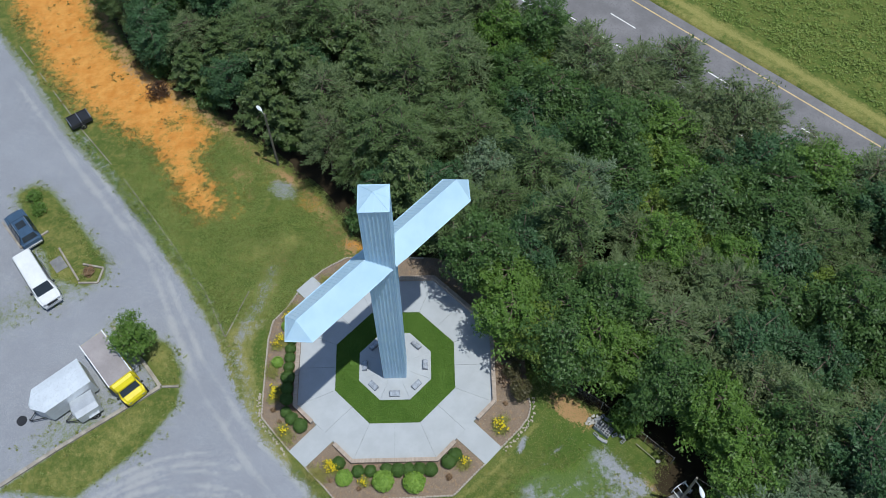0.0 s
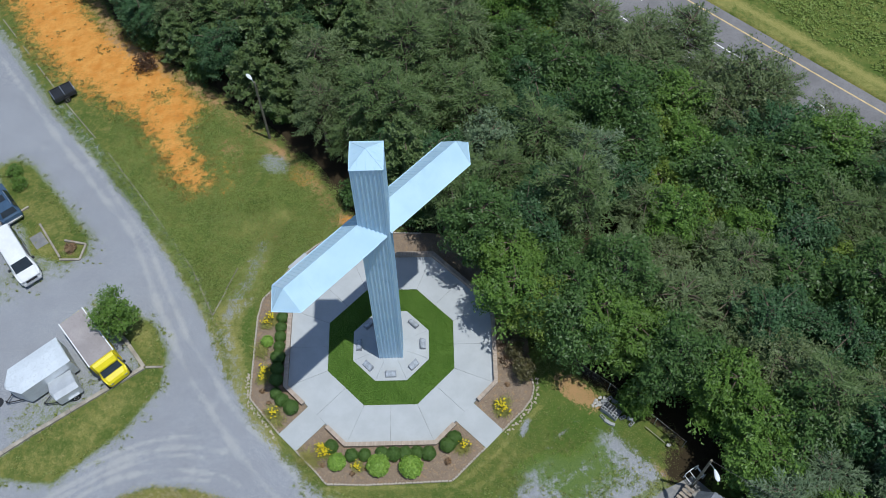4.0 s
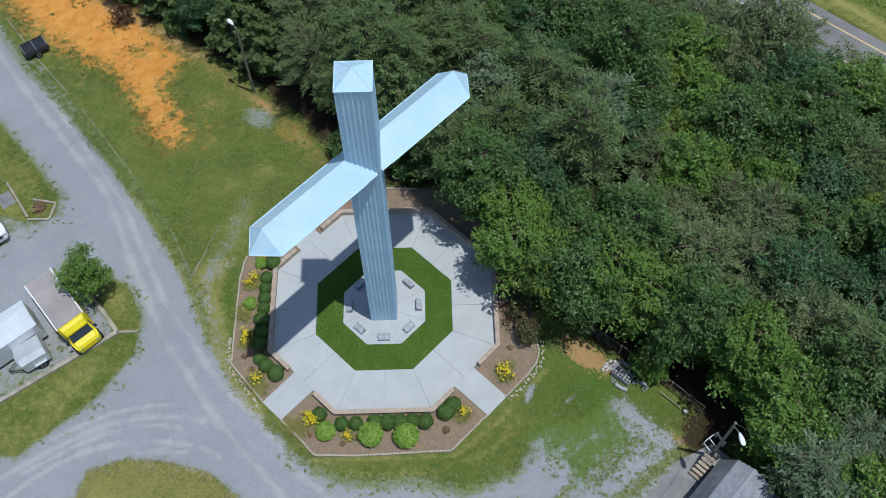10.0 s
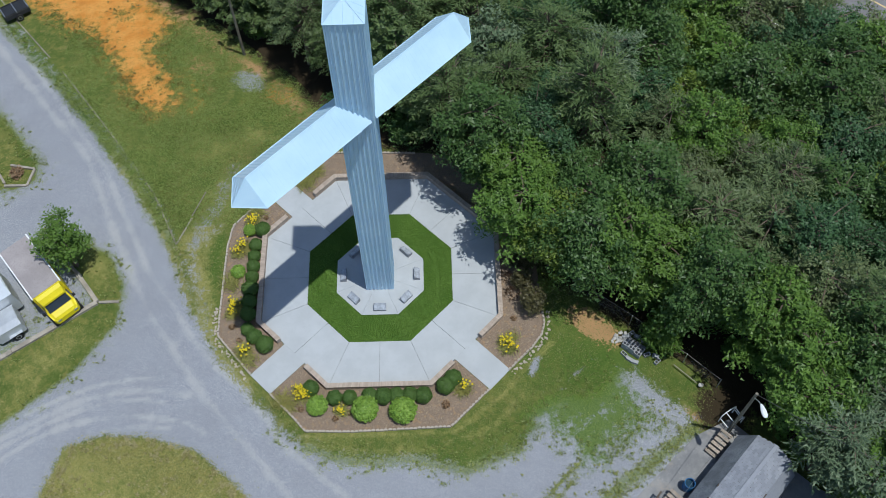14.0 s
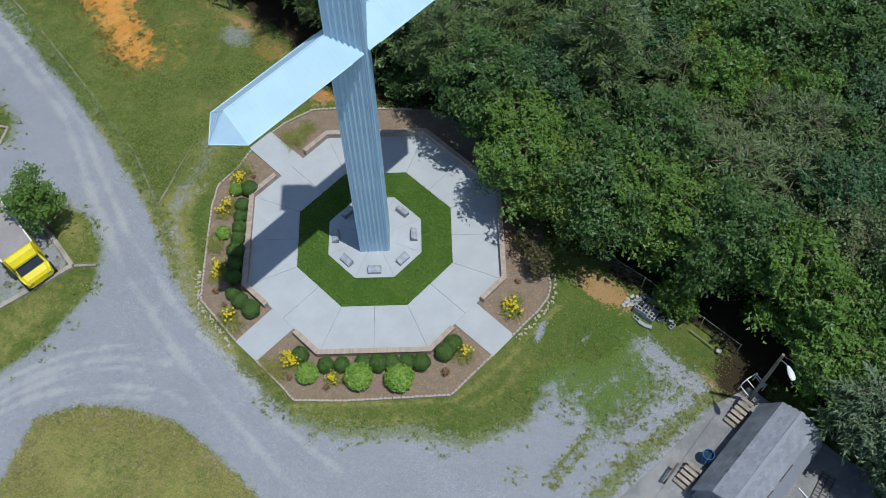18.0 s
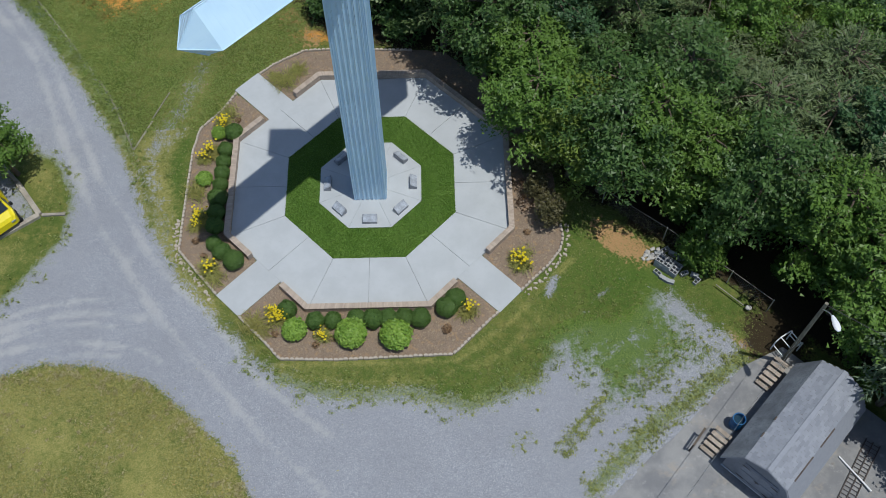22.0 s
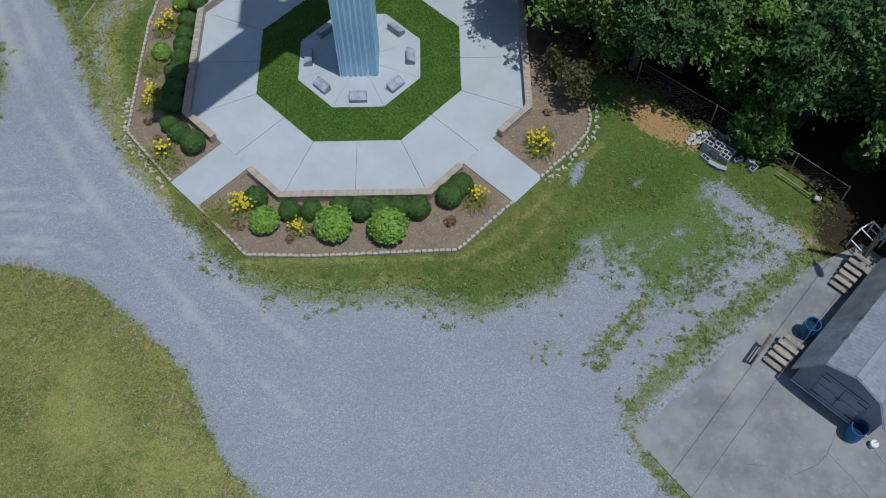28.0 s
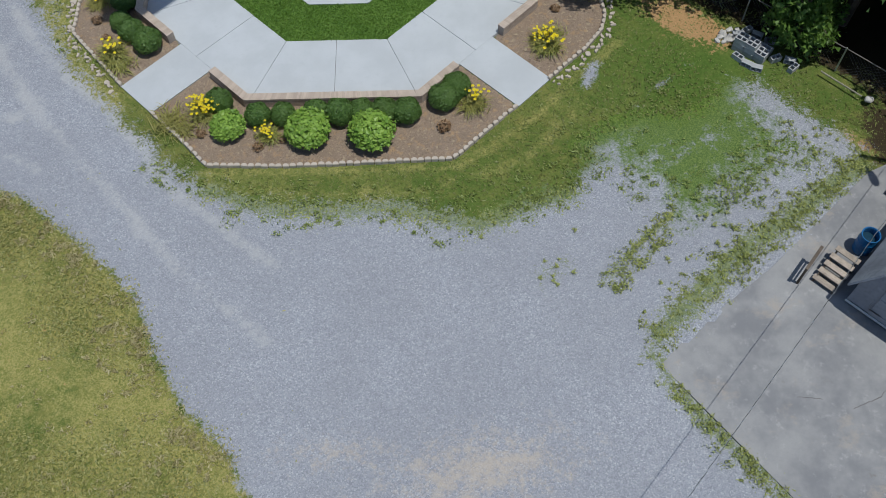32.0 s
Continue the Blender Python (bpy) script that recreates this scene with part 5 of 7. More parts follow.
def plant_undergrowth():
    """Low shrubs along the edge of the wood."""
    kinds = [broad_tree(201, M["oak_leaf"], "low dark green shrub at the wood's edge", 2.3, 1.1, 3000, 0.12, 36, 0.5, 0.42),
             broad_tree(202, M["bright_leaf"], "low light green shrub at the wood's edge", 1.9, 1.0, 2600, 0.12, 32, 0.46, 0.42)]
    for k in kinds:
        k.name = "shrub"
        tagged(k, category="shrub", group="woodland shrubs")
    rng = random.Random(77)
    first = [True, True]
    line = [Vector(p) for p in FOREST[1:16]]
    for a, b in zip(line, line[1:]):
        n = max(1, int((b - a).length / 1.9))
        d = (b - a).normalized()
        for i in range(n):
            p = a.lerp(b, (i + rng.random()) / n) + Vector((-d.y, d.x)) * rng.uniform(0.3, 2.4)
            if p.length < 10.4 or (p - Vector((13.2, -3.4))).length < 2.6 or rng.random() < (0.9 if -13 < p.x < 1 and p.y > 9 else 0.2):
                continue
            s = rng.uniform(0.6, 1.3)
            m = pose(p.x, p.y, gz(p.x, p.y) - 0.15, 0, 0, rng.uniform(0, 360))
            k = rng.choice([0, 0, 1])
            if first[k]:
                first[k] = False
                kinds[k].matrix_basis = m @ Matrix.Diagonal((s, s, s, 1))
            else:
                copy_thing(kinds[k], m).scale = (s, s, s * rng.uniform(0.8, 1.1))
    bush = copy_thing(kinds[1], pose(16.3, -4.7, gz(16.3, -4.7) - 0.1, 0, 0, 40))
    bush.scale = (1.1, 1.1, 1.25)


plant_undergrowth()


# ---- plants in the beds ----
def shell_leaves(rng, k, r, squash, lift, low=-0.35):
    d = rng.normal(0, 1, (k, 3))
    d /= np.linalg.norm(d, axis=1)[:, None]
    d = d[d[:, 2] > low]
    wob = 1 + 0.06 * np.sin(d[:, 0] * 5 + 1) * np.sin(d[:, 1] * 6) + rng.normal(0, 0.02, len(d))
    return d * (r * wob)[:, None] * [1, 1, squash] + [0, 0, lift], d


def boxwood(seed, r):
    """A clipped round shrub: twiggy core and a dense skin of small leaves."""
    rng = np.random.default_rng(seed)
    root = empty("boxwood_shrub", Matrix(), label="dark green clipped round boxwood shrub in mulch", category="shrub", group="clipped shrubs")
    bm = bmesh.new()
    bmesh.ops.create_icosphere(bm, subdivisions=2, radius=r * 0.93, matrix=Matrix.Translation((0, 0, r * 0.8)) @ Matrix.Diagonal((1, 1, 0.88, 1)))
    for v in bm.verts:
        v.co += Vector((noise.noise(v.co * 4), noise.noise(v.co * 4 + Vector((7, 0, 0))), noise.noise(v.co * 4 + Vector((0, 9, 0))))) * 0.05
    for k in range(4):
        rod(bm, (0.05 * math.cos(k * 1.6), 0.05 * math.sin(k * 1.6), -0.05), (0.2 * math.cos(k * 1.6), 0.2 * math.sin(k * 1.6), r), 0.02, 0.01, 5)
    part("twig_core", bm, M["box_leaf"], root)
    p, n = shell_leaves(rng, 3000, r, 0.9, r * 0.8)
    share("foliage", leaves_mesh("foliage", p, n, 0.050, M["box_leaf"], rng, 1.5, 0.45), root)
    return root


def hydrangea(seed, r):
    rng = np.random.default_rng(seed)
    root = empty("hydrangea", Matrix(), label="large bright green hydrangea bush in the flower bed", category="shrub", group="hydrangeas")
    bm = bmesh.new()
    for k in range(14):
        a = k * 2.4
        s = 0.25 + 0.6 * (k % 5) / 5
        rod(bm, (0.05 * math.cos(a), 0.05 * math.sin(a), -0.05), (r * s * math.cos(a), r * s * math.sin(a), r * (1.25 - s * 0.6)), 0.014, 0.007, 5)
    part("stems", bm, M["bark"], root)
    pts, nor = [], []
    for shell, k in ((1.0, 1500), (0.88, 1100), (0.70, 500)):
        p, n = shell_leaves(rng, k, r * shell, 0.85, r * 0.72, -0.2)
        pts.append(p + rng.normal(0, 0.03, p.shape))
        nor.append(n + [0, 0, 0.5])
    share("foliage", leaves_mesh("foliage", np.concatenate(pts), np.concatenate(nor), 0.098, M["hydrangea_leaf"], rng, 1.35, 0.55), root)
    return root


def blades_mesh(name, rng, k, length, width, material, spread=0.9, base=0.12):
    """Arching strap leaves."""
    v, f = [], []
    for i in range(k):
        a = rng.uniform(0, 2 * math.pi)
        out = rng.uniform(0.25, 1.0) * spread
        ln = length * rng.uniform(0.6, 1.1)
        d, s = Vector((math.cos(a), math.sin(a), 0)), Vector((-math.sin(a), math.cos(a), 0))
        o = Vector((rng.normal(0, base), rng.normal(0, base), 0))
        m = len(v)
        for t in (0, 0.4, 0.75, 1.0):
            c = o + d * ln * out * t + Vector((0, 0, ln * (t * 1.25 - t * t * 0.95) * (1.15 - 0.4 * out)))
            w = width * (1 - t * 0.85)
            v += [tuple(c - s * w), tuple(c + s * w)]
        for q in range(3):
            f.append([m + 2 * q, m + 2 * q + 1, m + 2 * q + 3, m + 2 * q + 2])
    return mesh_of(name, v, f, material)


def daylily(seed, k, flowers, size=0.55):
    rng = np.random.default_rng(seed)
    root = empty("daylily", Matrix(), label="clump of daylilies with yellow flowers in mulch", category="flower", group="daylilies")
    share("leaves", blades_mesh("leaves", rng, k, size, 0.016, M["lily_leaf"], 0.95), root)
    for i in range(flowers):
        a, r = rng.uniform(0, 6.28), rng.uniform(0.04, 0.46)
        h = size * rng.uniform(0.65, 1.0)
        x, y = r * math.cos(a), r * math.sin(a)
        bm = bmesh.new()
        for q in range(6):
            b = q * math.pi / 3
            c = Vector((math.cos(b), math.sin(b), 0))
            s = Vector((-math.sin(b), math.cos(b), 0))
            p0, p1, p2 = Vector((x, y, h)), Vector((x, y, h + 0.045)) + c * 0.032, Vector((x, y, h + 0.03)) + c * 0.058
            vs = [bm.verts.new(w) for w in (p0, p1 - s * 0.024, p2, p1 + s * 0.024)]
            bm.faces.new(vs)
        fl = part("flower", bm, M["yellow_petal"], root)
        bm = bmesh.new()
        rod(bm, (x * 0.3, y * 0.3, 0), (x, y, h), 0.006, 0.004, 4)
        part("stalk", bm, M["lily_leaf"], fl)
    return root


def withered_plant(seed, material, label, size):
    rng = np.random.default_rng(seed)
    root = empty("small_plant", Matrix(), label=label, category="plant", group="small bed plants")
    bm = bmesh.new()
    for k in range(6):
        rod(bm, (0, 0, -0.02), (size * 0.7 * math.cos(k), size * 0.7 * math.sin(k), size * 0.9), 0.008, 0.004, 4)
    part("stems", bm, M["bark"], root)
    p, n = shell_leaves(rng, 170, size, 0.8, size * 0.6)
    share("foliage", leaves_mesh("foliage", p * rng.uniform(0.6, 1, (len(p), 1)), n, 0.07, material, rng, 1.6, 0.7), root)
    return root


def place(protos, spots, seed):
    """The first spots take the prototypes, the rest take copies."""
    rng = random.Random(seed)
    for i, (x, y, s) in enumerate(spots):
        m = pose(x, y, gz(x, y) + 0.04, 0, 0, rng.uniform(0, 360))
        k = i % len(protos)
        grow = (s, s, s * rng.uniform(0.92, 1.06))
        if i < len(protos):
            protos[k].matrix_basis = m @ Matrix.Diagonal((*grow, 1))
        else:
            copy_thing(protos[k], m).scale = grow


place([boxwood(31, 0.455), boxwood(32, 0.455)], [
    (-2.5, -7.85, 0.95), (-1.65, -7.85, 0.92), (-0.55, -7.75, 0.95), (0.25, -7.85, 1.05), (0.98, -7.8, 1.0), (1.75, -7.8, 1.0), (2.5, -7.85, 1.05),
    (3.75, -7.3, 1.12), (4.2, -6.85, 1.05), (-3.85, -7.25, 1.0), (-7.3, 3.3, 1.05), (-7.65, 2.2, 0.9), (-7.7, 1.45, 0.86), (-7.7, 0.72, 0.9), (-7.72, 0.0, 0.85),
    (-7.75, -0.85, 1.1), (-7.75, -1.7, 1.0), (-7.75, -2.5, 1.0), (-7.75, -3.45, 0.85), (-7.3, -3.95, 1.0), (-6.65, -4.5, 1.12)], 3)
place([hydrangea(41, 0.62), hydrangea(42, 0.62)], [(-3.45, -8.3, 0.90), (-0.75, -8.6, 1.14), (1.35, -8.75, 1.16), (-8.1, 3.3, 0.62), (-8.6, 0.4, 0.66)], 4)
place([daylily(51, 380, 26, 0.64), daylily(52, 400, 16, 0.64), daylily(53, 380, 34, 0.64)], [
    (-2.1, -8.55, 0.9), (4.75, -7.45, 1.15), (-4.3, -7.6, 1.1), (7.45, -4.9, 1.25), (-8.4, 2.1, 1.2), (-8.0, 4.0, 1.0), (-8.55, -1.9, 1.2), (-7.9, -4.8, 1.2), (7.2, -4.6, 0.8),
    (-8.75, 1.75, 0.9), (-8.8, -2.4, 0.85), (-4.6, -7.25, 0.8)], 5)


def leafy_clump(seed):
    rng = np.random.default_rng(seed)
    root = empty("strap_leaf_plant", Matrix(), label="spreading clump of strap leaves without flowers", category="plant", group="strap-leaf plants")
    share("leaves", blades_mesh("leaves", rng, 190, 0.65, 0.019, M["lily_leaf"], 1.05, 0.25), root)
    return root


place([leafy_clump(61)], [(-5.5, -7.85, 1.0), (-5.0, -8.2, 0.7), (-9.0, -0.3, 1.0), (-7.6, -5.3, 0.9), (-7.8, 4.7, 1.0), (-4.8, 6.9, 1.1), (-4.2, 7.7, 0.9), (-5.4, 7.2, 0.8), (7.7, -4.3, 0.7), (-8.9, 0.2, 0.7)], 6)
place([withered_plant(71, M["brown_leaf"], "small withered brown plant in mulch", 0.2)], [(3.75, -8.35, 1.2), (-2.45, -9.0, 0.9), (-1.7, -8.7, 0.8), (2.0, -8.4, 0.8), (-4.4, -8.4, 0.9), (7.9, -3.1, 0.9), (-7.2, 4.3, 0.8), (-8.7, -3.2, 1.0), (-8.2, -4.1, 0.9)], 7)
place([withered_plant(72, M["red_leaf"], "dark reddish bush beside the plaza wall", 0.45)], [(7.9, -1.5, 1.2), (7.8, -0.4, 1.0)], 8)


# ---- scattered grass and weeds ----
def scatter_blades(name, label, test, area, count, size, material, seed, lift=0.02, long=2.6):
    rng = np.random.default_rng(seed)
    x = rng.uniform(area[0], area[1], count)
    y = rng.uniform(area[2], area[3], count)
    keep = test(x, y, rng)
    x, y = x[keep], y[keep]
    z = ground_z(x, y) + lift
    side = rng.normal(0, 1, (len(x), 3)) * [0.7, 0.7, 0.3] + [0, 0, 0.8]
    me = leaves_mesh(name, np.stack([x, y, z], -1), side, size, material, rng, long, 0.3)
    return tagged(new(name, me), label, "grass", kind="stuff")


def verge(x, y, rng):
    road = zone(x, y, ROAD, 0.9)
    free = (road < 0.5 + rng.normal(0, 0.12, x.shape)) & ~inside(x, y, octagon(7.3))
    for b in (WEST_BED, SOUTH_BED, EAST_BED, NORTH_BED, SLAB, walk_outline(-1, -1, 9.7), walk_outline(1, -1, 9.8), walk_outline(-1, 1, 9.95)):
        free &= ~inside(x, y, b)
    return free & (zone(x, y, FOREST, 1.5) < 0.7)


def patchy(line, width):
    def test(x, y, rng):
        d = away(x, y, line)
        clump = np.sin(x * 5.1 + 2 * np.sin(y * 3.7)) * np.sin(y * 4.3 + 2 * np.sin(x * 2.9))
        return (d < width * rng.random(x.shape)) & (clump > rng.normal(0.1, 0.35, x.shape))
    return test


def inside_soft(poly, soft):
    return lambda x, y, rng: zone(x, y, poly, soft) > 0.5 + rng.normal(0, 0.16, x.shape)


scatter_blades("verge_grass", "tufty olive green grass along the gravel", verge, (-14, 19, -13.5, 12), 90000, 0.04, M["grass_blade"], 81)
scatter_blades("yard_grass", "mown green grass of the sloping yard", lambda x, y, rng: verge(x, y, rng) & (zone(x, y, CLAY, 1.5) < 0.45), (-24, -4, 4, 24), 130000, 0.05, M["yard_blade"], 80)
scatter_blades("round_lawn_grass", "dry yellow-green mown grass", inside_soft(ROUND_LAWN, 0.7), (-20, 0, -26, -9), 120000, 0.045, M["dry_blade"], 82)
WEED_LINES = [([(8.5, -14.3), (9.5, -13.2), (10.9, -11.8)], 0.24), ([(8.9, -14.5), (9.8, -13.5), (10.7, -12.6)], 0.2), ([(17.3, -10.2), (14.5, -12.2), (12.8, -13.3), (11.3, -14.8), (10.0, -16.0)], 0.95),
              ([(9.7, -16.7), (10.4, -18.1), (11.9, -19.9), (14.5, -22.8)], 0.5), ([(-4.1, -10.5), (-2.4, -11.3), (-0.1, -11.6), (1.9, -11.5), (4.8, -12.2), (6.3, -11.6), (7.8, -11.0)], 0.8)]
for i, (line, width) in enumerate(WEED_LINES):
    xs, ys = [p[0] for p in line], [p[1] for p in line]
    scatter_blades("gravel_weeds", "yellow-green weeds growing through grey gravel", patchy(line, width), (min(xs) - 1, max(xs) + 1, min(ys) - 1, max(ys) + 1), 14000, 0.042, M["weed_leaf"], 83 + i)


def clumps(name, label, chance, area, tries, blades, size, material, seed, radius=0.09):
    """Small separate tufts, thick or thin on the ground by the chance at each place."""
    rng = np.random.default_rng(seed)
    x, y = rng.uniform(area[0], area[1], tries), rng.uniform(area[2], area[3], tries)
    keep = rng.random(tries) < chance(x, y)
    x, y = x[keep], y[keep]
    big = rng.uniform(0.45, 1.5, len(x)) ** 1.4
    k = blades
    cx = (x[:, None] + rng.normal(0, radius, (len(x), k)) * big[:, None]).ravel()
    cy = (y[:, None] + rng.normal(0, radius * 0.8, (len(x), k)) * big[:, None]).ravel()
    cz = ground_z(cx, cy) + 0.02 + rng.uniform(0, 0.07, cx.shape)
    side = rng.normal(0, 1, (len(cx), 3)) * [0.8, 0.8, 0.4] + [0, 0, 0.6]
    me = leaves_mesh(name, np.stack([cx, cy, cz], -1), side, size, material, rng, 2.4, 0.4, True)
    return tagged(new(name, me), label, "weeds", kind="stuff")


def band(line, width, top=1.0, closed=False):
    return lambda x, y: top * np.clip(1.3 - away(x, y, line, closed) / width, 0, 1)


def mottle(x, y, f=1.0):
    """An uneven pattern of thick and thin places."""
    a = np.sin(f * (x * 1.9 + 1.7 * np.sin(y * 1.3))) * np.sin(f * (y * 2.3 + 1.5 * np.sin(x * 1.7 + 1)))
    b = np.sin(f * (x * 5.3 + y * 2.1)) * np.sin(f * (y * 4.7 - x * 1.9 + 2))
    return np.clip(0.5 + 0.6 * a + 0.35 * b, 0, 1)


FREE = (WEST_BED, SOUTH_BED, EAST_BED, NORTH_BED, SLAB, walk_outline(-1, -1, 9.7), walk_outline(1, -1, 9.8), walk_outline(-1, 1, 9.95), octagon(7.3))


def open_ground(x, y):
    ok = np.ones(x.shape, bool)
    for b in FREE:
        ok &= ~inside(x, y, b)
    return ok


SOUTH_EDGE = [(-5.6, -9.2), (-4.6, -10.2), (-2.4, -11.2), (0, -11.4), (2.4, -11.4), (4.8, -12.0), (6.6, -11.3), (8.6, -9.8), (9.8, -9.8), (10.8, -11.2), (12.4, -11.3), (14, -10.2), (15.4, -9.4)]
clumps("edge_tufts", "ragged tufts of grass creeping out over the gravel", lambda x, y: 0.42 * band(SOUTH_EDGE, 0.9)(x, y) * mottle(x, y) * open_ground(x, y), (-10.5, 16.5, -13.5, -4.5), 9000, 22, 0.045, M["tuft_leaf"], 301)
clumps("turf_tufts", "coarse green grass and weeds on the thin gravel", lambda x, y: 0.06 * zone(x, y, TURF, 1.6) * mottle(x, y, 1.3) * open_ground(x, y), (7, 17, -13, -5), 5200, 20, 0.036, M["tuft_leaf"], 302)
clumps("gravel_tufts", "scattered small weeds in the gravel by the old apron", lambda x, y: np.maximum(band([(17.2, -10.3), (14.5, -12.3), (12.8, -13.4), (11.3, -14.9), (10.0, -16.1)], 0.75)(x, y), np.maximum(band([(9.8, -16.9), (10.7, -18.3), (12.2, -20.3), (14.5, -23.0)], 0.5)(x, y), np.maximum(band([(8.5, -14.3), (9.5, -13.2), (10.9, -11.8)], 0.28)(x, y), band([(8.9, -14.5), (9.8, -13.5), (10.7, -12.6)], 0.22)(x, y)))) * 0.40 * (0.35 + 0.65 * mottle(x, y, 1.7)) * ~inside(x, y, SLAB), (7.5, 18, -23.5, -9.5), 15000, 14, 0.042, M["weed_leaf"], 303, 0.07)
clumps("verge_tufts", "dark weeds and grass between the gravel road and the low timber", lambda x, y: np.maximum(band([(-29.5, 25.2), (-20.4, 13.9), (-17.8, 10.5), (-14.9, 6.2), (-13.0, 2.9), (-11.8, 0.6)], 0.55)(x, y) * 0.45, 0.07 * band([(-11.5, 1.6), (-10.9, -1.4), (-9.9, -3.6), (-8.2, -5.9)], 0.7)(x, y)) * (0.1 + 0.9 * mottle(x, y)), (-31, -8, -7, 26), 30000, 20, 0.05, M["tuft_leaf"], 304)
clumps("island_tufts", "low weeds round the parking island and trailers", lambda x, y: np.maximum.reduce([0.3 * band(PARK_ISLAND, 0.9, 1, True)(x, y), 0.25 * band(CAR_ISLAND, 0.9, 1, True)(x, y), 0.3 * np.clip(blob(x, y, -27, 7.0, 5, 2, 20) * 1.6 - 0.6, 0, 1), 0.35 * np.clip(blob(x, y, -23.5, -3.4, 4.5, 2.0, 32) * 1.6 - 0.6, 0, 1)]) * mottle(x, y, 0.8), (-36, -14, -9, 21), 16000, 16, 0.055, M["tuft_leaf"], 305)
clumps("clay_tufts", "brown stubble and small weeds on the bare orange clay", lambda x, y: (0.02 + 0.9 * (np.abs(zone(x, y, CLAY, 2.3) - 0.45) < 0.2) + 0.8 * (mottle(x, y, 0.45) > 0.9)) * (zone(x, y, CLAY, 2.3) > 0.2) * 0.5 * mottle(x, y, 0.8), (-40, -12, 12, 46), 22000, 14, 0.055, M["clay_tuft"], 306)
clumps("round_lawn_tufts", "pale dry thatch along the rim of the round lawn", lambda x, y: inside(x, y, ROUND_LAWN) * (0.15 + 0.85 * band(ROUND_LAWN[1:11], 1.3)(x, y)) * mottle(x, y, 1.2), (-20, -1, -27, -9), 7000, 22, 0.05, M["thatch"], 307)


def weed_tuft():
    rng = np.random.default_rng(90)
    root = empty("weed_tuft", Matrix(), label="small dark weed tuft in the gravel", category="weed", group="weed tufts")
    share("leaves", blades_mesh("leaves", rng, 26, 0.17, 0.015, M["weed_leaf"], 1.0, 0.05), root)
    return root


def plant_weeds():
    rng = random.Random(91)
    spots = []
    for cx, cy, r, k in ((12.2, -12.5, 0.9, 14), (11.0, -14.1, 0.9, 10), (15.3, -9.2, 1.2, 18), (16.4, -9.4, 0.8, 8), (7.0, -13.9, 0.6, 8), (7.5, -12.0, 0.7, 4), (4.6, -12.3, 0.9, 6), (13.6, -10.9, 1.2, 8)):
        for _ in range(k):
            a, d = rng.uniform(0, 6.28), r * math.sqrt(rng.random())
            spots.append((cx + d * math.cos(a), cy + d * math.sin(a) * 0.8, rng.uniform(0.35, 0.85)))
    place([weed_tuft()], spots, 92)


plant_weeds()


# ---- highway ----
HW_U, HW_N, HW_Z = Vector((0.736, -0.677)), Vector((0.677, 0.736)), -6.06


def along(s, d, z=HW_Z):
    p = HW_N * d + HW_U * s
    return (p.x, p.y, z)


def strip(bm, s0, s1, d0, d1, z0, z1):
    loft(bm, [[along(s, d0, z0), along(s, d1, z0), along(s, d1, z1), along(s, d0, z1)] for s in (s0, s1)])


bm = bmesh.new()
strip(bm, -400, 400, 36.6, 47.9, HW_Z - 0.3, HW_Z)
highway = tagged(link_mesh("highway", bm, M["asphalt"]), "grey asphalt highway with worn lane lines", "road", kind="structure")
for d, w, mat, name in ((46.8, 0.16, "yellow_line", "edge_line"), (39.5, 0.18, "white_line", "turn_line")):
    bm = bmesh.new()
    strip(bm, -400, 400, d - w / 2, d + w / 2, HW_Z + 0.002, HW_Z + 0.006)
    part(name, bm, M[mat], highway)
for k in range(-6, 9):
    bm = bmesh.new()
    s = -11.6 + k * 10.9
    strip(bm, s, s + 3.05, 43.83, 43.97, HW_Z + 0.002, HW_Z + 0.006)
    part("lane_dash", bm, M["white_line"], highway)
for k in range(-10, 14):
    bm = bmesh.new()
    s = -14.5 + k * 1.85
    strip(bm, s, s + 0.9, 40.8, 40.92, HW_Z + 0.002, HW_Z + 0.006)
    part("short_dash", bm, M["white_line"], highway)


def field_clumps():
    """Rows of low weeds, with a few taller clumps."""
    rng = np.random.default_rng(95)
    pts = []
    for _ in range(2600):
        s, d = rng.uniform(-30, 36), rng.uniform(50.8, 72)
        d = d + 0.25 * math.sin(s * 0.7)
        x, y, _z = along(s, d)
        tall = rng.random() < 0.05
        k = int(rng.integers(30, 60)) if tall else int(rng.integers(8, 22))
        w = 0.4 if tall else 0.3
        u = rng.normal(0, w * 1.5, k)
        v = rng.normal(0, w * 0.7, k)
        pts.append(np.column_stack([x + HW_U.x * u + HW_N.x * v, y + HW_U.y * u + HW_N.y * v, -6.05 + rng.uniform(0, 0.55 if tall else 0.2, k)]))
    p = np.concatenate(pts)
    me = leaves_mesh("field_weeds", p, np.tile([0, 0, 1.2], (len(p), 1)), 0.13, M["field_leaf"], rng, 1.9, 0.5)
    return tagged(new("field_weeds", me), "rows of low green weeds in the field beyond the highway", "weeds", kind="stuff")


field_clumps()


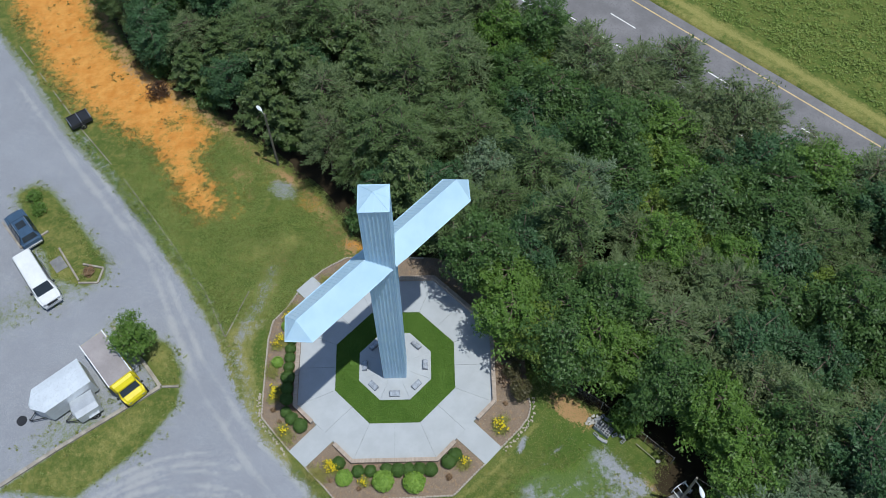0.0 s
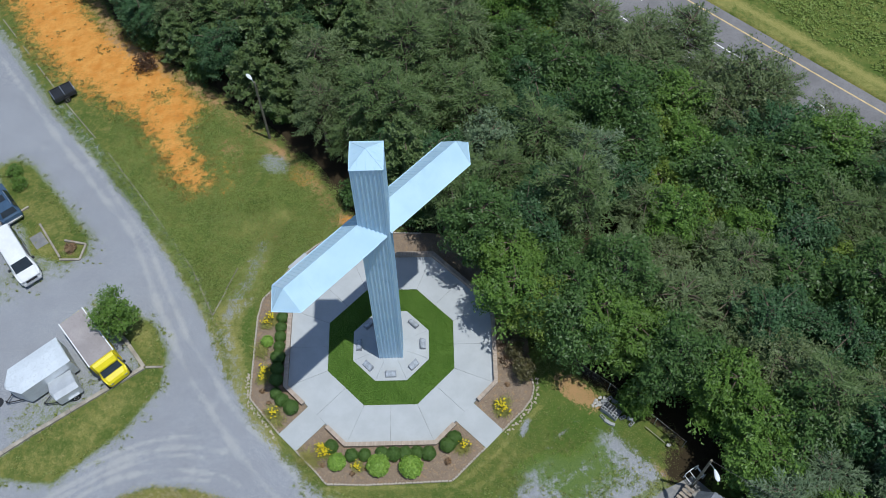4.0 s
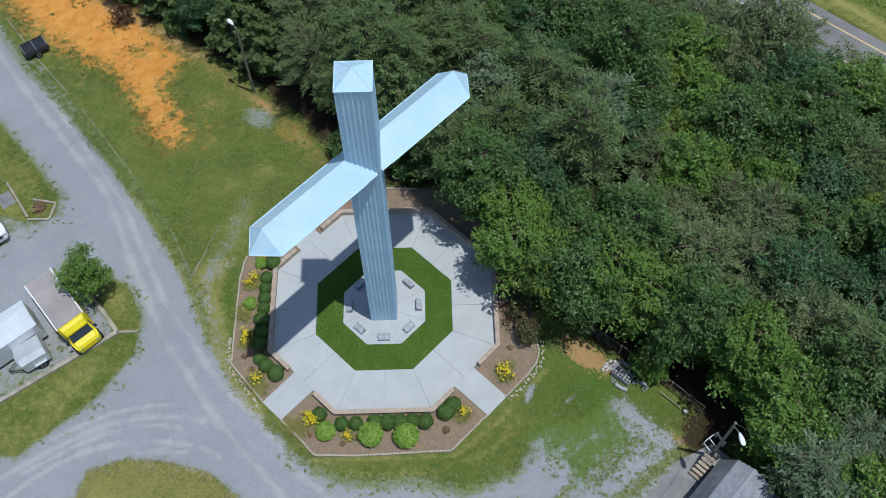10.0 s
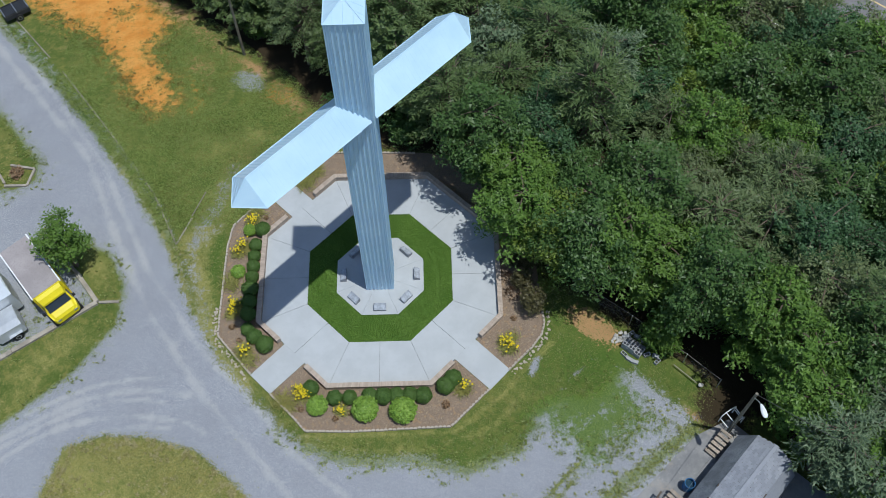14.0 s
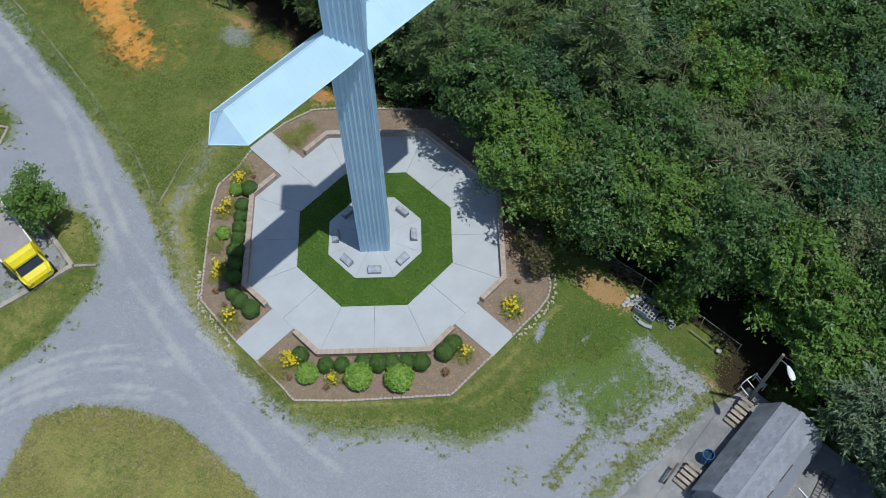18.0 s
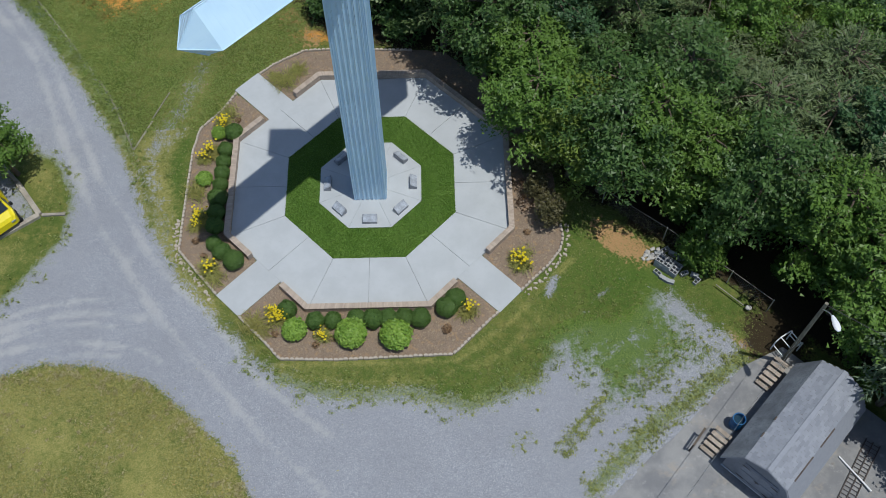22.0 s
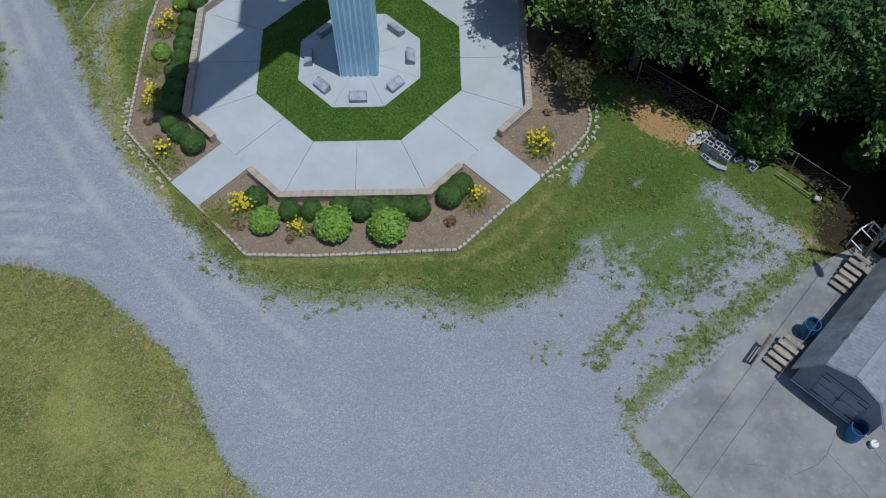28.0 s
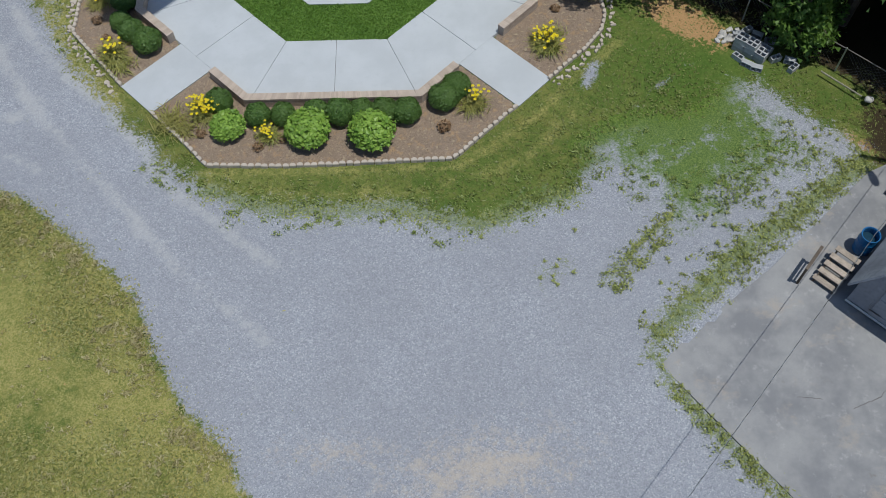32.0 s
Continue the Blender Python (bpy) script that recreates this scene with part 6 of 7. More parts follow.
# ---- old concrete apron ----
bm = bmesh.new()
prism(bm, SLAB, -0.2, 0.035)
apron = tagged(link_mesh("concrete_apron", bm, M["slab"]), "stained and cracked old concrete apron", "pavement", kind="structure")
rng = random.Random(12)
for line in ([(16.8, -17.1), (16.4, -17.8), (15.9, -18.2), (15.1, -18.5)], [(14.3, -18.2), (13.6, -18.1)], [(16.4, -17.8), (17.0, -18.6), (17.6, -19.7)], [(18.0, -17.7), (18.4, -18.7), (17.9, -19.6)]):
    bm = bmesh.new()
    for a, b in zip(line, line[1:]):
        a, b = Vector((*a, 0.0355)), Vector((*b, 0.0355))
        prev, k = a, 10
        for i in range(1, k + 1):
            p = a.lerp(b, i / k) + Vector((rng.uniform(-0.03, 0.03), rng.uniform(-0.03, 0.03), 0))
            rod(bm, prev, p, 0.006, n=4, cap=False)
            prev = p
    part("crack", bm, M["trim"], apron, "dark crack")


# ---- shed ----
def make_shed():
    root = empty("barn_shed", Matrix.Translation((16.72, -16.2, 0.035)) @ pose(0, 0, 0, 0, 0, 45.5) @ pose(0, 0, 0, 0, 0, -90),
                 label="grey barn-roofed shed with shingles on a concrete apron", category="shed")
    # local x across, local y along the ridge
    L, sill = 5.55, 0.22
    prof = [(-1.52, sill), (1.52, sill), (1.52, 1.60), (0.95, 2.63), (0.0, 3.06), (-0.95, 2.63), (-1.52, 1.36)]
    bm = bmesh.new()
    loft(bm, [[(x, y, z) for x, z in prof] for y in (0.0, L)])
    part("wall", bm, M["siding"], root)
    for x in (-1.2, 0.0, 1.2):
        bm = bmesh.new()
        box(bm, (x - 0.07, 0.05, 0.0), (x + 0.07, L - 0.05, sill))
        part("skid", bm, M["dark_wood"], root)
    for x in np.arange(-1.5, 1.51, 0.2):
        bm = bmesh.new()
        ztop = 1.36 + (1.52 - abs(x)) / 0.57 * 1.26 if abs(x) > 0.95 else 2.66 + (0.95 - abs(x)) / 0.95 * 0.4
        box(bm, (x - 0.014, -0.016, sill), (x + 0.014, 0.0, ztop - 0.03))
        part("batten", bm, M["siding"], root)
    # doors on the gable
    for s in (-1, 1):
        bm = bmesh.new()
        box(bm, (min(0.02 * s, 0.82 * s), -0.045, sill + 0.03), (max(0.02 * s, 0.82 * s), -0.017, 1.95), bevel=0.006)
        door = part("door", bm, M["siding"], root)
        for z in (0.45, 1.15, 1.8):
            bm = bmesh.new()
            box(bm, (min(0.04 * s, 0.8 * s), -0.062, z - 0.04), (max(0.04 * s, 0.8 * s), -0.045, z + 0.04))
            part("rail", bm, M["siding"], door)
        for z in (0.5, 1.7):
            bm = bmesh.new()
            box(bm, (min(0.5 * s, 0.86 * s), -0.075, z - 0.02), (max(0.5 * s, 0.86 * s), -0.062, z + 0.02))
            part("hinge", bm, M["trim"], door)
    bm = bmesh.new()
    box(bm, (-0.12, -0.08, 1.06), (0.12, -0.062, 1.1))
    box(bm, (-0.02, -0.1, 1.0), (0.02, -0.08, 1.12))
    part("latch", bm, M["trim"], root)
    # roof boards and shingles
    eaves = [(-1.73, 1.08), (-0.99, 2.69), (0.0, 3.11), (0.99, 2.69), (1.63, 1.5)]
    rr = random.Random(4)
    me_cache = {}
    count = 0
    rest_v, rest_f = [], []
    for k in range(4):
        a, b = Vector((eaves[k][0], 0, eaves[k][1])), Vector((eaves[k + 1][0], 0, eaves[k + 1][1]))
        d = (b - a).normalized()
        n = Vector((-d.z, 0, d.x))
        ln = (b - a).length
        bm = bmesh.new()
        loft(bm, [[a + Vector((0, y, 0)), b + Vector((0, y, 0)), b + n * 0.03 + Vector((0, y, 0)), a + n * 0.03 + Vector((0, y, 0))] for y in (-0.16, L + 0.16)])
        slope = part("roof_slope", bm, M["dark_felt" if k == 0 else "trim"], root)
        if k == 0:
            continue
        up = d if k < 2 else -d
        start = a if k < 2 else b
        rows = max(3, int(ln / 0.135))
        nn = n
        for r in range(rows):
            s = ln * r / rows
            y = -0.17 - (0.15 if r % 2 else 0.0)
            while y < L + 0.16:
                y0, y1 = max(-0.17, y + 0.004), min(L + 0.17, y + 0.296)
                y += 0.30
                if y1 - y0 < 0.05:
                    continue
                size = (round(y1 - y0, 2), k)
                h = ln / rows * 1.12
                if count < 300 and k in (1, 2):
                    if size not in me_cache:
                        w = size[0] / 2
                        q = [-w, w]
                        vv = [tuple(Vector((0, yy, 0)) + up * t + nn * e) for t, e0, e1 in ((0, 0.012, 0.002), (h, 0.004, -0.004)) for yy in q for e in (e0, e1)]
                        me_cache[size] = mesh_of("shingle", vv, [[0, 2, 6, 4], [1, 5, 7, 3], [0, 1, 3, 2], [4, 6, 7, 5], [0, 4, 5, 1], [2, 3, 7, 6]], M["shingle"])
                    p = start + up * s + nn * 0.032 + Vector((0, (y0 + y1) / 2, 0))
                    if r % 2 == 0 or k != 0:
                        share("shingle", me_cache[size], slope, Matrix.Translation(p))
                        count += 1
                        continue
                m = len(rest_v)
                p = start + up * s + nn * (0.032 + rr.uniform(0, 0.003))
                for t, e0, e1 in ((0, 0.012, 0.002), (h, 0.004, -0.004)):
                    for yy in (y0, y1):
                        for e in (e0, e1):
                            rest_v.append(tuple(p + Vector((0, yy, 0)) + up * t + nn * e))
                rest_f += [[m + i for i in f] for f in ([0, 2, 6, 4], [1, 5, 7, 3], [0, 1, 3, 2], [4, 6, 7, 5], [0, 4, 5, 1], [2, 3, 7, 6])]
    o = share("shingles", mesh_of("shingles", rest_v, rest_f, M["shingle"]), root)
    o["kind"] = "stuff"
    bm = bmesh.new()
    box(bm, (-0.1, -0.17, 3.115), (0.1, L + 0.17, 3.155), bevel=0.01)
    part("ridge_cap", bm, M["shingle"], root)
    for x0, x1, z0, z1 in ((-1.73, -0.99, 1.08, 2.69), (-0.99, 0, 2.69, 3.11), (0, 0.99, 3.11, 2.69), (0.99, 1.63, 2.69, 1.5)):
        bm = bmesh.new()
        rod(bm, (x0, -0.18, z0), (x1, -0.18, z1), 0.035, n=4)
        part("fascia", bm, M["siding"], root)
    # bare patches along the break of the roof, and the pale sill board under the gable
    for y0, y1, x, z in ((0.35, 1.75, 1.0, 2.70), (2.3, 3.4, 1.0, 2.70), (1.0, 1.25, -1.0, 2.70), (2.0, 2.2, -1.0, 2.70)):
        bm = bmesh.new()
        box(bm, (x - 0.06, y0, z - 0.03), (x + 0.06, y1, z + 0.035), bevel=0.008)
        part("bare_patch", bm, M["rot"], root, "brown strip of bare wood where shingles are gone")
    bm = bmesh.new()
    box(bm, (-1.54, -0.05, 0.12), (1.54, -0.018, 0.22), bevel=0.006)
    part("sill_board", bm, M["aluminium"], root, "pale sill board")
    return root


make_shed()


def wooden_steps(m, treads, width, rail, label):
    root = empty("wooden_steps", m, label=label, category="steps", group="shed steps")
    for k in range(treads):
        bm = bmesh.new()
        box(bm, (-width / 2, k * 0.25, 0.13 + k * 0.0), (width / 2, k * 0.25 + 0.2, 0.17), bevel=0.008)
        t = part("tread", bm, M["wood"], root)
        t.location.z = 0.11 * k
    for s in (-1, 1):
        bm = bmesh.new()
        n = treads * 0.25
        loft(bm, [[(s * (width / 2 - 0.08) + dx, 0, -0.02), (s * (width / 2 - 0.08) + dx, n, -0.02), (s * (width / 2 - 0.08) + dx, n, 0.11 * treads), (s * (width / 2 - 0.08) + dx, 0, 0.12)] for dx in (-0.02, 0.02)])
        part("stringer", bm, M["dark_wood"], root)
    if rail:
        for y in (0.05, treads * 0.25 - 0.05):
            bm = bmesh.new()
            box(bm, (-width / 2 - 0.09, y - 0.04, 0.0), (-width / 2 - 0.01, y + 0.04, 1.0), bevel=0.006)
            part("post", bm, M["dark_wood"], root)
        bm = bmesh.new()
        box(bm, (-width / 2 - 0.11, -0.02, 1.0), (-width / 2 + 0.01, treads * 0.25 + 0.02, 1.05), bevel=0.006)
        part("handrail", bm, M["dark_wood"], root)
        bm = bmesh.new()
        box(bm, (-width / 2 - 0.07, 0.05, 0.5), (-width / 2 - 0.03, treads * 0.25 - 0.05, 0.58))
        part("midrail", bm, M["dark_wood"], root)
    return root


wooden_steps(pose(15.05, -14.65, 0.04, 0, 0, -45), 5, 0.8, False, "weathered grey wooden steps beside the shed wall")
wooden_steps(pose(18.05, -11.6, 0.04, 0, 0, -45), 6, 0.7, False, "weathered wooden steps beside the utility pole")


def rail_frame():
    root = empty("handrail_frame", pose(14.62, -14.15, 0.04, 0, 0, 50), label="dark wooden handrail frame at the foot of the steps", category="handrail")
    for x in (-0.42, 0.42):
        bm = bmesh.new()
        box(bm, (x - 0.04, -0.04, 0), (x + 0.04, 0.04, 0.95), bevel=0.006)
        part("post", bm, M["dark_wood"], root)
    bm = bmesh.new()
    box(bm, (-0.5, -0.05, 0.95), (0.5, 0.05, 1.0), bevel=0.006)
    part("top_rail", bm, M["dark_wood"], root)
    bm = bmesh.new()
    box(bm, (-0.45, -0.02, 0.45), (0.45, 0.02, 0.53))
    part("mid_rail", bm, M["dark_wood"], root)


rail_frame()


def barrel(x, y):
    root = empty("plastic_barrel", pose(x, y, 0.036), label="open blue plastic barrel standing on concrete", category="barrel", group="blue barrels")
    bm = bmesh.new()
    prof = [(0.245, 0.0), (0.275, 0.06), (0.285, 0.28), (0.297, 0.30), (0.285, 0.32), (0.285, 0.58), (0.297, 0.60), (0.285, 0.62), (0.27, 0.86)]
    ring = lambda r, z: [(r * math.cos(a * math.pi / 12), r * math.sin(a * math.pi / 12), z) for a in range(24)]
    loft(bm, [ring(r, z) for r, z in prof] + [ring(0.25, 0.86)] + [ring(0.262, 0.5), ring(0.25, 0.42)], caps=True)
    part("body", bm, M["blue_plastic"], root)
    bm = bmesh.new()
    loft(bm, [ring(0.262, 0.85), ring(0.29, 0.85), ring(0.29, 0.89), ring(0.262, 0.89), ring(0.262, 0.85)], caps=False)
    part("rim", bm, M["blue_plastic"], root)
    bm = bmesh.new()
    bmesh.ops.create_circle(bm, cap_ends=True, segments=24, radius=0.255, matrix=Matrix.Translation((0, 0, 0.62)))
    part("water_surface", bm, M["water"], root, "dark standing water")


barrel(16.55, -13.35)
barrel(17.3, -17.2)


def pump_pot():
    root = empty("well_cap", pose(17.95, -17.55, 0.036), label="small cream-coloured capped fitting on the concrete", category="fitting")
    bm = bmesh.new()
    rod(bm, (0, 0, 0), (0, 0, 0.22), 0.13, 0.12, 16)
    part("body", bm, M["rubble"], root)
    bm = bmesh.new()
    rod(bm, (0, 0, 0.22), (0, 0, 0.26), 0.15, 0.13, 16)
    part("lid", bm, M["white_paint"], root)
    bm = bmesh.new()
    rod(bm, (0, 0, 0.27), (0.1, 0.06, 0.29), 0.012, n=6)
    part("handle", bm, M["trim"], root)


pump_pot()


# ---- utility pole and lamps ----
def street_lamp(x, y, top, arm, label, lean=0.0, lean_y=0.0):
    z = gz(x, y)
    root = empty("street_lamp", pose(x, y, z), label=label, category="lamp", group="yard lamps")
    h = top - z
    bm = bmesh.new()
    rod(bm, (0, 0, -0.3), (lean, lean_y, h), 0.11, 0.075, 10)
    part("pole", bm, M["pole_wood"], root)
    a = Vector(arm)
    bm = bmesh.new()
    rod(bm, (lean, lean_y, h - 0.5), (lean + a.x * 0.6, lean_y + a.y * 0.6, h - 0.1), 0.025, n=6)
    rod(bm, (lean + a.x * 0.6, lean_y + a.y * 0.6, h - 0.1), (lean + a.x, lean_y + a.y, h), 0.025, n=6)
    part("bracket", bm, M["galvanised"], root)
    d = a.normalized()
    turn = math.degrees(math.atan2(d.y, d.x))
    bm = bmesh.new()
    m = pose(lean + a.x, lean_y + a.y, h, 0, 0, turn)
    ring = lambda s, w, t: [(m @ Vector((s, w * math.cos(k * math.pi / 6), t * math.sin(k * math.pi / 6) + 0.02))) for k in range(12)]
    loft(bm, [ring(-0.08, 0.05, 0.04), ring(0.05, 0.10, 0.07), ring(0.28, 0.15, 0.10), ring(0.5, 0.14, 0.08), ring(0.62, 0.07, 0.04)])
    head = part("head", bm, M["lamp_white"], root, "white lamp head")
    bm = bmesh.new()
    loft(bm, [[p + Vector((0, 0, -0.05)) for p in ring(0.2, 0.11, 0.05)], [p + Vector((0, 0, -0.05)) for p in ring(0.48, 0.10, 0.05)]])
    part("lens", bm, M["galvanised"], head)
    return root


street_lamp(19.35, -10.3, 6.95, (0.10, -0.62), "white street lamp on a weathered wooden utility pole", -0.48, -0.4)
street_lamp(-10.15, 19.5, 5.15, (-0.25, 0.3), "white yard lamp on a wooden pole at the wood's edge")


def overhead_wire(points, sag):
    bm = bmesh.new()
    for a, b in zip(points, points[1:]):
        a, b = Vector(a), Vector(b)
        prev = a
        for k in range(1, 17):
            f = k / 16
            p = a.lerp(b, f) - Vector((0, 0, sag * 4 * f * (1 - f)))
            rod(bm, prev, p, 0.014, n=5, cap=False)
            prev = p
    return tagged(link_mesh("overhead_wire", bm, M["cable"]), "black overhead wire fixed to the utility pole", "cable")


overhead_wire([(18.95, -10.65, 6.7), (44, -27, 6.8)], 0.5)


def twisted_wire(a, b, turns):
    """A dark insulated strand with a bare bright one wound round it."""
    root = empty("service_wire", Matrix.Translation(a), label="twisted service wire of a dark and a bare strand", category="cable")
    span = Vector(b) - Vector(a)
    side = Vector((-span.y, span.x, 0)).normalized()
    for name, mat, ph, r in (("insulated_strand", "cable", 0.0, 0.005), ("bare_strand", "galvanised", math.pi, 0.006)):
        bm = bmesh.new()
        prev, k = None, turns * 6
        for i in range(k + 1):
            f = i / k
            w = ph + f * turns * 2 * math.pi
            p = span * f + side * 0.008 * math.cos(w) + Vector((0, 0, 0.008 * math.sin(w)))
            if prev is not None:
                rod(bm, prev, p, r, n=4, cap=False)
            prev = p
        part(name, bm, M[mat], root)


twisted_wire((18.85, -10.75, 3.6), (-1.0, -33.3, 3.7), 60)


def tube_frame():
    root = empty("tube_frame", pose(19.5, -9.75, 0.0, 0, 0, 30), label="white bent tubular metal frame by the utility pole", category="frame")
    for s in (-0.35, 0.35):
        bm = bmesh.new()
        path = [(-0.5, s, 0.02), (-0.5, s, 0.9), (-0.3, s, 1.15), (0.3, s, 1.15), (0.5, s, 0.9), (0.5, s, 0.02)]
        for a, b in zip(path, path[1:]):
            rod(bm, a, b, 0.032, n=7)
        part("side_tube", bm, M["white_paint"], root)
    for x, z in ((-0.5, 0.5), (-0.3, 1.15), (0.3, 1.15), (0.5, 0.5)):
        bm = bmesh.new()
        rod(bm, (x, -0.35, z), (x, 0.35, z), 0.028, n=7)
        part("cross_tube", bm, M["white_paint"], root)


tube_frame()


def lattice_ramp():
    root = empty("metal_grating", pose(21.45, -15.85, 0.04, 0, 0, 54), label="rusty black metal ladder-like grating lying on concrete", category="grating")
    for y in (-0.32, 0.0, 0.32):
        bm = bmesh.new()
        box(bm, (-1.9, y - 0.02, 0.0), (1.9, y + 0.02, 0.07))
        part("rail", bm, M["trim"], root)
    for k in range(19):
        bm = bmesh.new()
        x = -1.8 + k * 0.2
        rod(bm, (x, -0.32, 0.05), (x, 0.32, 0.05), 0.016, n=5)
        part("rung", bm, M["trim"], root)


lattice_ramp()


def white_pipe():
    bm = bmesh.new()
    rod(bm, (20.9, -14.9, 0.09), (21.9, -16.5, 0.20), 0.04, n=10)
    return tagged(link_mesh("white_pipe", bm, M["white_paint"]), "white plastic pipe leaning over the metal grating", "pipe")


white_pipe()


# ---- block pile, fence and log at the wood's edge ----
def block_mesh():
    bm = bmesh.new()
    box(bm, (-0.2, -0.1, 0), (0.2, -0.07, 0.2))
    box(bm, (-0.2, 0.07, 0), (0.2, 0.1, 0.2))
    for x in (-0.2, -0.017, 0.166):
        box(bm, (x, -0.07, 0), (x + 0.034, 0.07, 0.2))
    me = bpy.data.meshes.new("concrete_block")
    bm.to_mesh(me)
    bm.free()
    me.materials.append(M["block"])
    return me


def block_pile():
    """A stack three courses high with loose blocks and pale rubble round it."""
    me = block_mesh()
    rng = random.Random(77)
    c, along_x, along_y = Vector((14.75, -5.1)), Vector((0.77, -0.64)), Vector((0.64, 0.77))
    spots = []
    for z in range(3):
        for i in range(3 if z < 2 else 2):
            for j in range(4 - z):
                p = c + along_x * ((i - 1) * 0.41) + along_y * ((j - 1.5) * 0.215)
                spots.append((p.x, p.y, 0.2 * z, 0, rng.uniform(-4, 4)))
    for u, v, turn, flip in ((0.55, -0.75, 20, 1), (0.2, -0.8, 5, 1), (-0.2, -0.72, -8, 0), (0.85, 0.1, 60, 0), (1.3, 0.35, 15, 1), (1.55, 0.1, 80, 0), (-0.75, 0.3, 40, 1), (-0.6, 0.7, 70, 0), (-0.2, 0.75, 10, 1), (0.3, 0.8, 35, 0)):
        p = c + along_x * u + along_y * v
        spots.append((p.x, p.y, 0, flip, turn))
    for x, y, z, flip, turn in spots:
        m = pose(x, y, gz(x, y) + z + 0.02, 0, 0, -40 + turn)
        if flip:
            m = m @ pose(0, 0, 0.1, 90, 0, 0) @ pose(0, 0, -0.1)
        o = new("concrete_block", me)
        o.matrix_basis = m
        tagged(o, "grey hollow concrete block in a loose pile", "block", "block pile")
    for _ in range(16):
        p = c + along_x * rng.uniform(-1.25, -0.65) + along_y * rng.uniform(-0.45, 0.6)
        bm = bmesh.new()
        r = rng.uniform(0.08, 0.17)
        bmesh.ops.create_icosphere(bm, subdivisions=1, radius=r, matrix=Matrix.Diagonal((1.3, 0.9, 0.65, 1)))
        for v in bm.verts:
            v.co += Vector((rng.uniform(-1, 1), rng.uniform(-1, 1), rng.uniform(-1, 1))) * r * 0.22
        o = link_mesh("rubble_stone", bm, M["rubble"])
        o.matrix_basis = pose(p.x, p.y, gz(p.x, p.y) + r * 0.45, 0, 0, rng.uniform(0, 360))
        tagged(o, "pale broken stone beside the block pile", "stone", "rubble stones")


block_pile()


def chain_fence():
    root = empty("chain_link_fence", Matrix(), label="old chain-link fence along the wood's edge", category="fence")
    posts = [(11.9, -1.3), (14.75, -3.5), (17.55, -6.0), (19.2, -7.6)]
    for x, y in posts:
        bm = bmesh.new()
        rod(bm, (x, y, gz(x, y) - 0.2), (x, y, gz(x, y) + 1.25), 0.03, n=8)
        part("post", bm, M["galvanised"], root)
    for a, b in zip(posts, posts[1:]):
        A, B = Vector((*a, gz(*a))), Vector((*b, gz(*b)))
        bm = bmesh.new()
        rod(bm, A + Vector((0, 0, 1.2)), B + Vector((0, 0, 1.2)), 0.02, n=6)
        part("top_rail", bm, M["fence_wire"], root)
        bm = bmesh.new()
        k = int((B - A).length / 0.16)
        for i in range(-7, k):
            for lo, hi in ((i, i + 7), (i + 7, i)):
                f0, f1 = lo / k, hi / k
                z0, z1 = 0.05, 1.17
                if f0 < 0 or f1 < 0 or f0 > 1 or f1 > 1:
                    continue
                rod(bm, A.lerp(B, f0) + Vector((0, 0, z0)), A.lerp(B, f1) + Vector((0, 0, z1)), 0.004, n=3, cap=False)
        part("mesh_panel", bm, M["fence_wire"], root)


chain_fence()
bm = bmesh.new()
rod(bm, (16.9, -6.25, 0.05), (18.05, -7.4, 0.05), 0.032, 0.028, 10)
tagged(link_mesh("fallen_post", bm, M["old_timber"]), "pale fallen fence post lying in grass", "post")
bm = bmesh.new()
bmesh.ops.create_icosphere(bm, subdivisions=2, radius=0.13, matrix=Matrix.Translation((18.25, -7.55, 0.06)) @ Matrix.Diagonal((1.2, 1, 0.8, 1)))
for v in bm.verts:
    v.co += Vector((noise.noise(v.co * 6), noise.noise(v.co * 6 + Vector((3, 0, 0))), noise.noise(v.co * 6 + Vector((0, 5, 0))))) * 0.05
tagged(link_mesh("rock", bm, M["rubble"]), "pale rough rock at the end of a fallen post", "rock")


# ---- small trees by themselves ----
def lone_trees():
    t = broad_tree(101, M["bright_leaf"], "young green tree on the grass island by the box truck", 4.7, 1.35, 5200, 0.115, 40, 0.60)
    t.matrix_basis = pose(-19.0, 1.9, gz(-18.9, 2.0))
    t = broad_tree(103, M["red_leaf"], "small brown bare-twigged bush on orange clay", 1.6, 0.9, 1300, 0.10, 24, 0.4)
    t.matrix_basis = pose(-22.1, 29.3, gz(-22.1, 29.3))
    t = broad_tree(104, M["bright_leaf"], "small yellow-green bush in the parking island", 1.1, 0.55, 1600, 0.09, 18, 0.3)
    t.matrix_basis = pose(-30.2, 16.2, gz(-30.2, 16.2) - 0.2)
    copy_thing(t, pose(-31.0, 17.7, gz(-31.0, 17.7) - 0.25, 0, 0, 60))
    t = broad_tree(105, M["oak_leaf"], "dark green shrub beside parked cars", 1.8, 1.0, 2600, 0.11, 30, 0.4)
    t.matrix_basis = pose(-33.2, 9.8, gz(-33.2, 9.8) - 0.2)
    t = broad_tree(106, M["brown_leaf"], "heap of dry brown brush in a square timber bed", 0.7, 0.35, 700, 0.10, 10, 0.25)
    t.matrix_basis = pose(-24.5, 9.3, gz(-24.5, 9.3) - 0.15)


lone_trees()


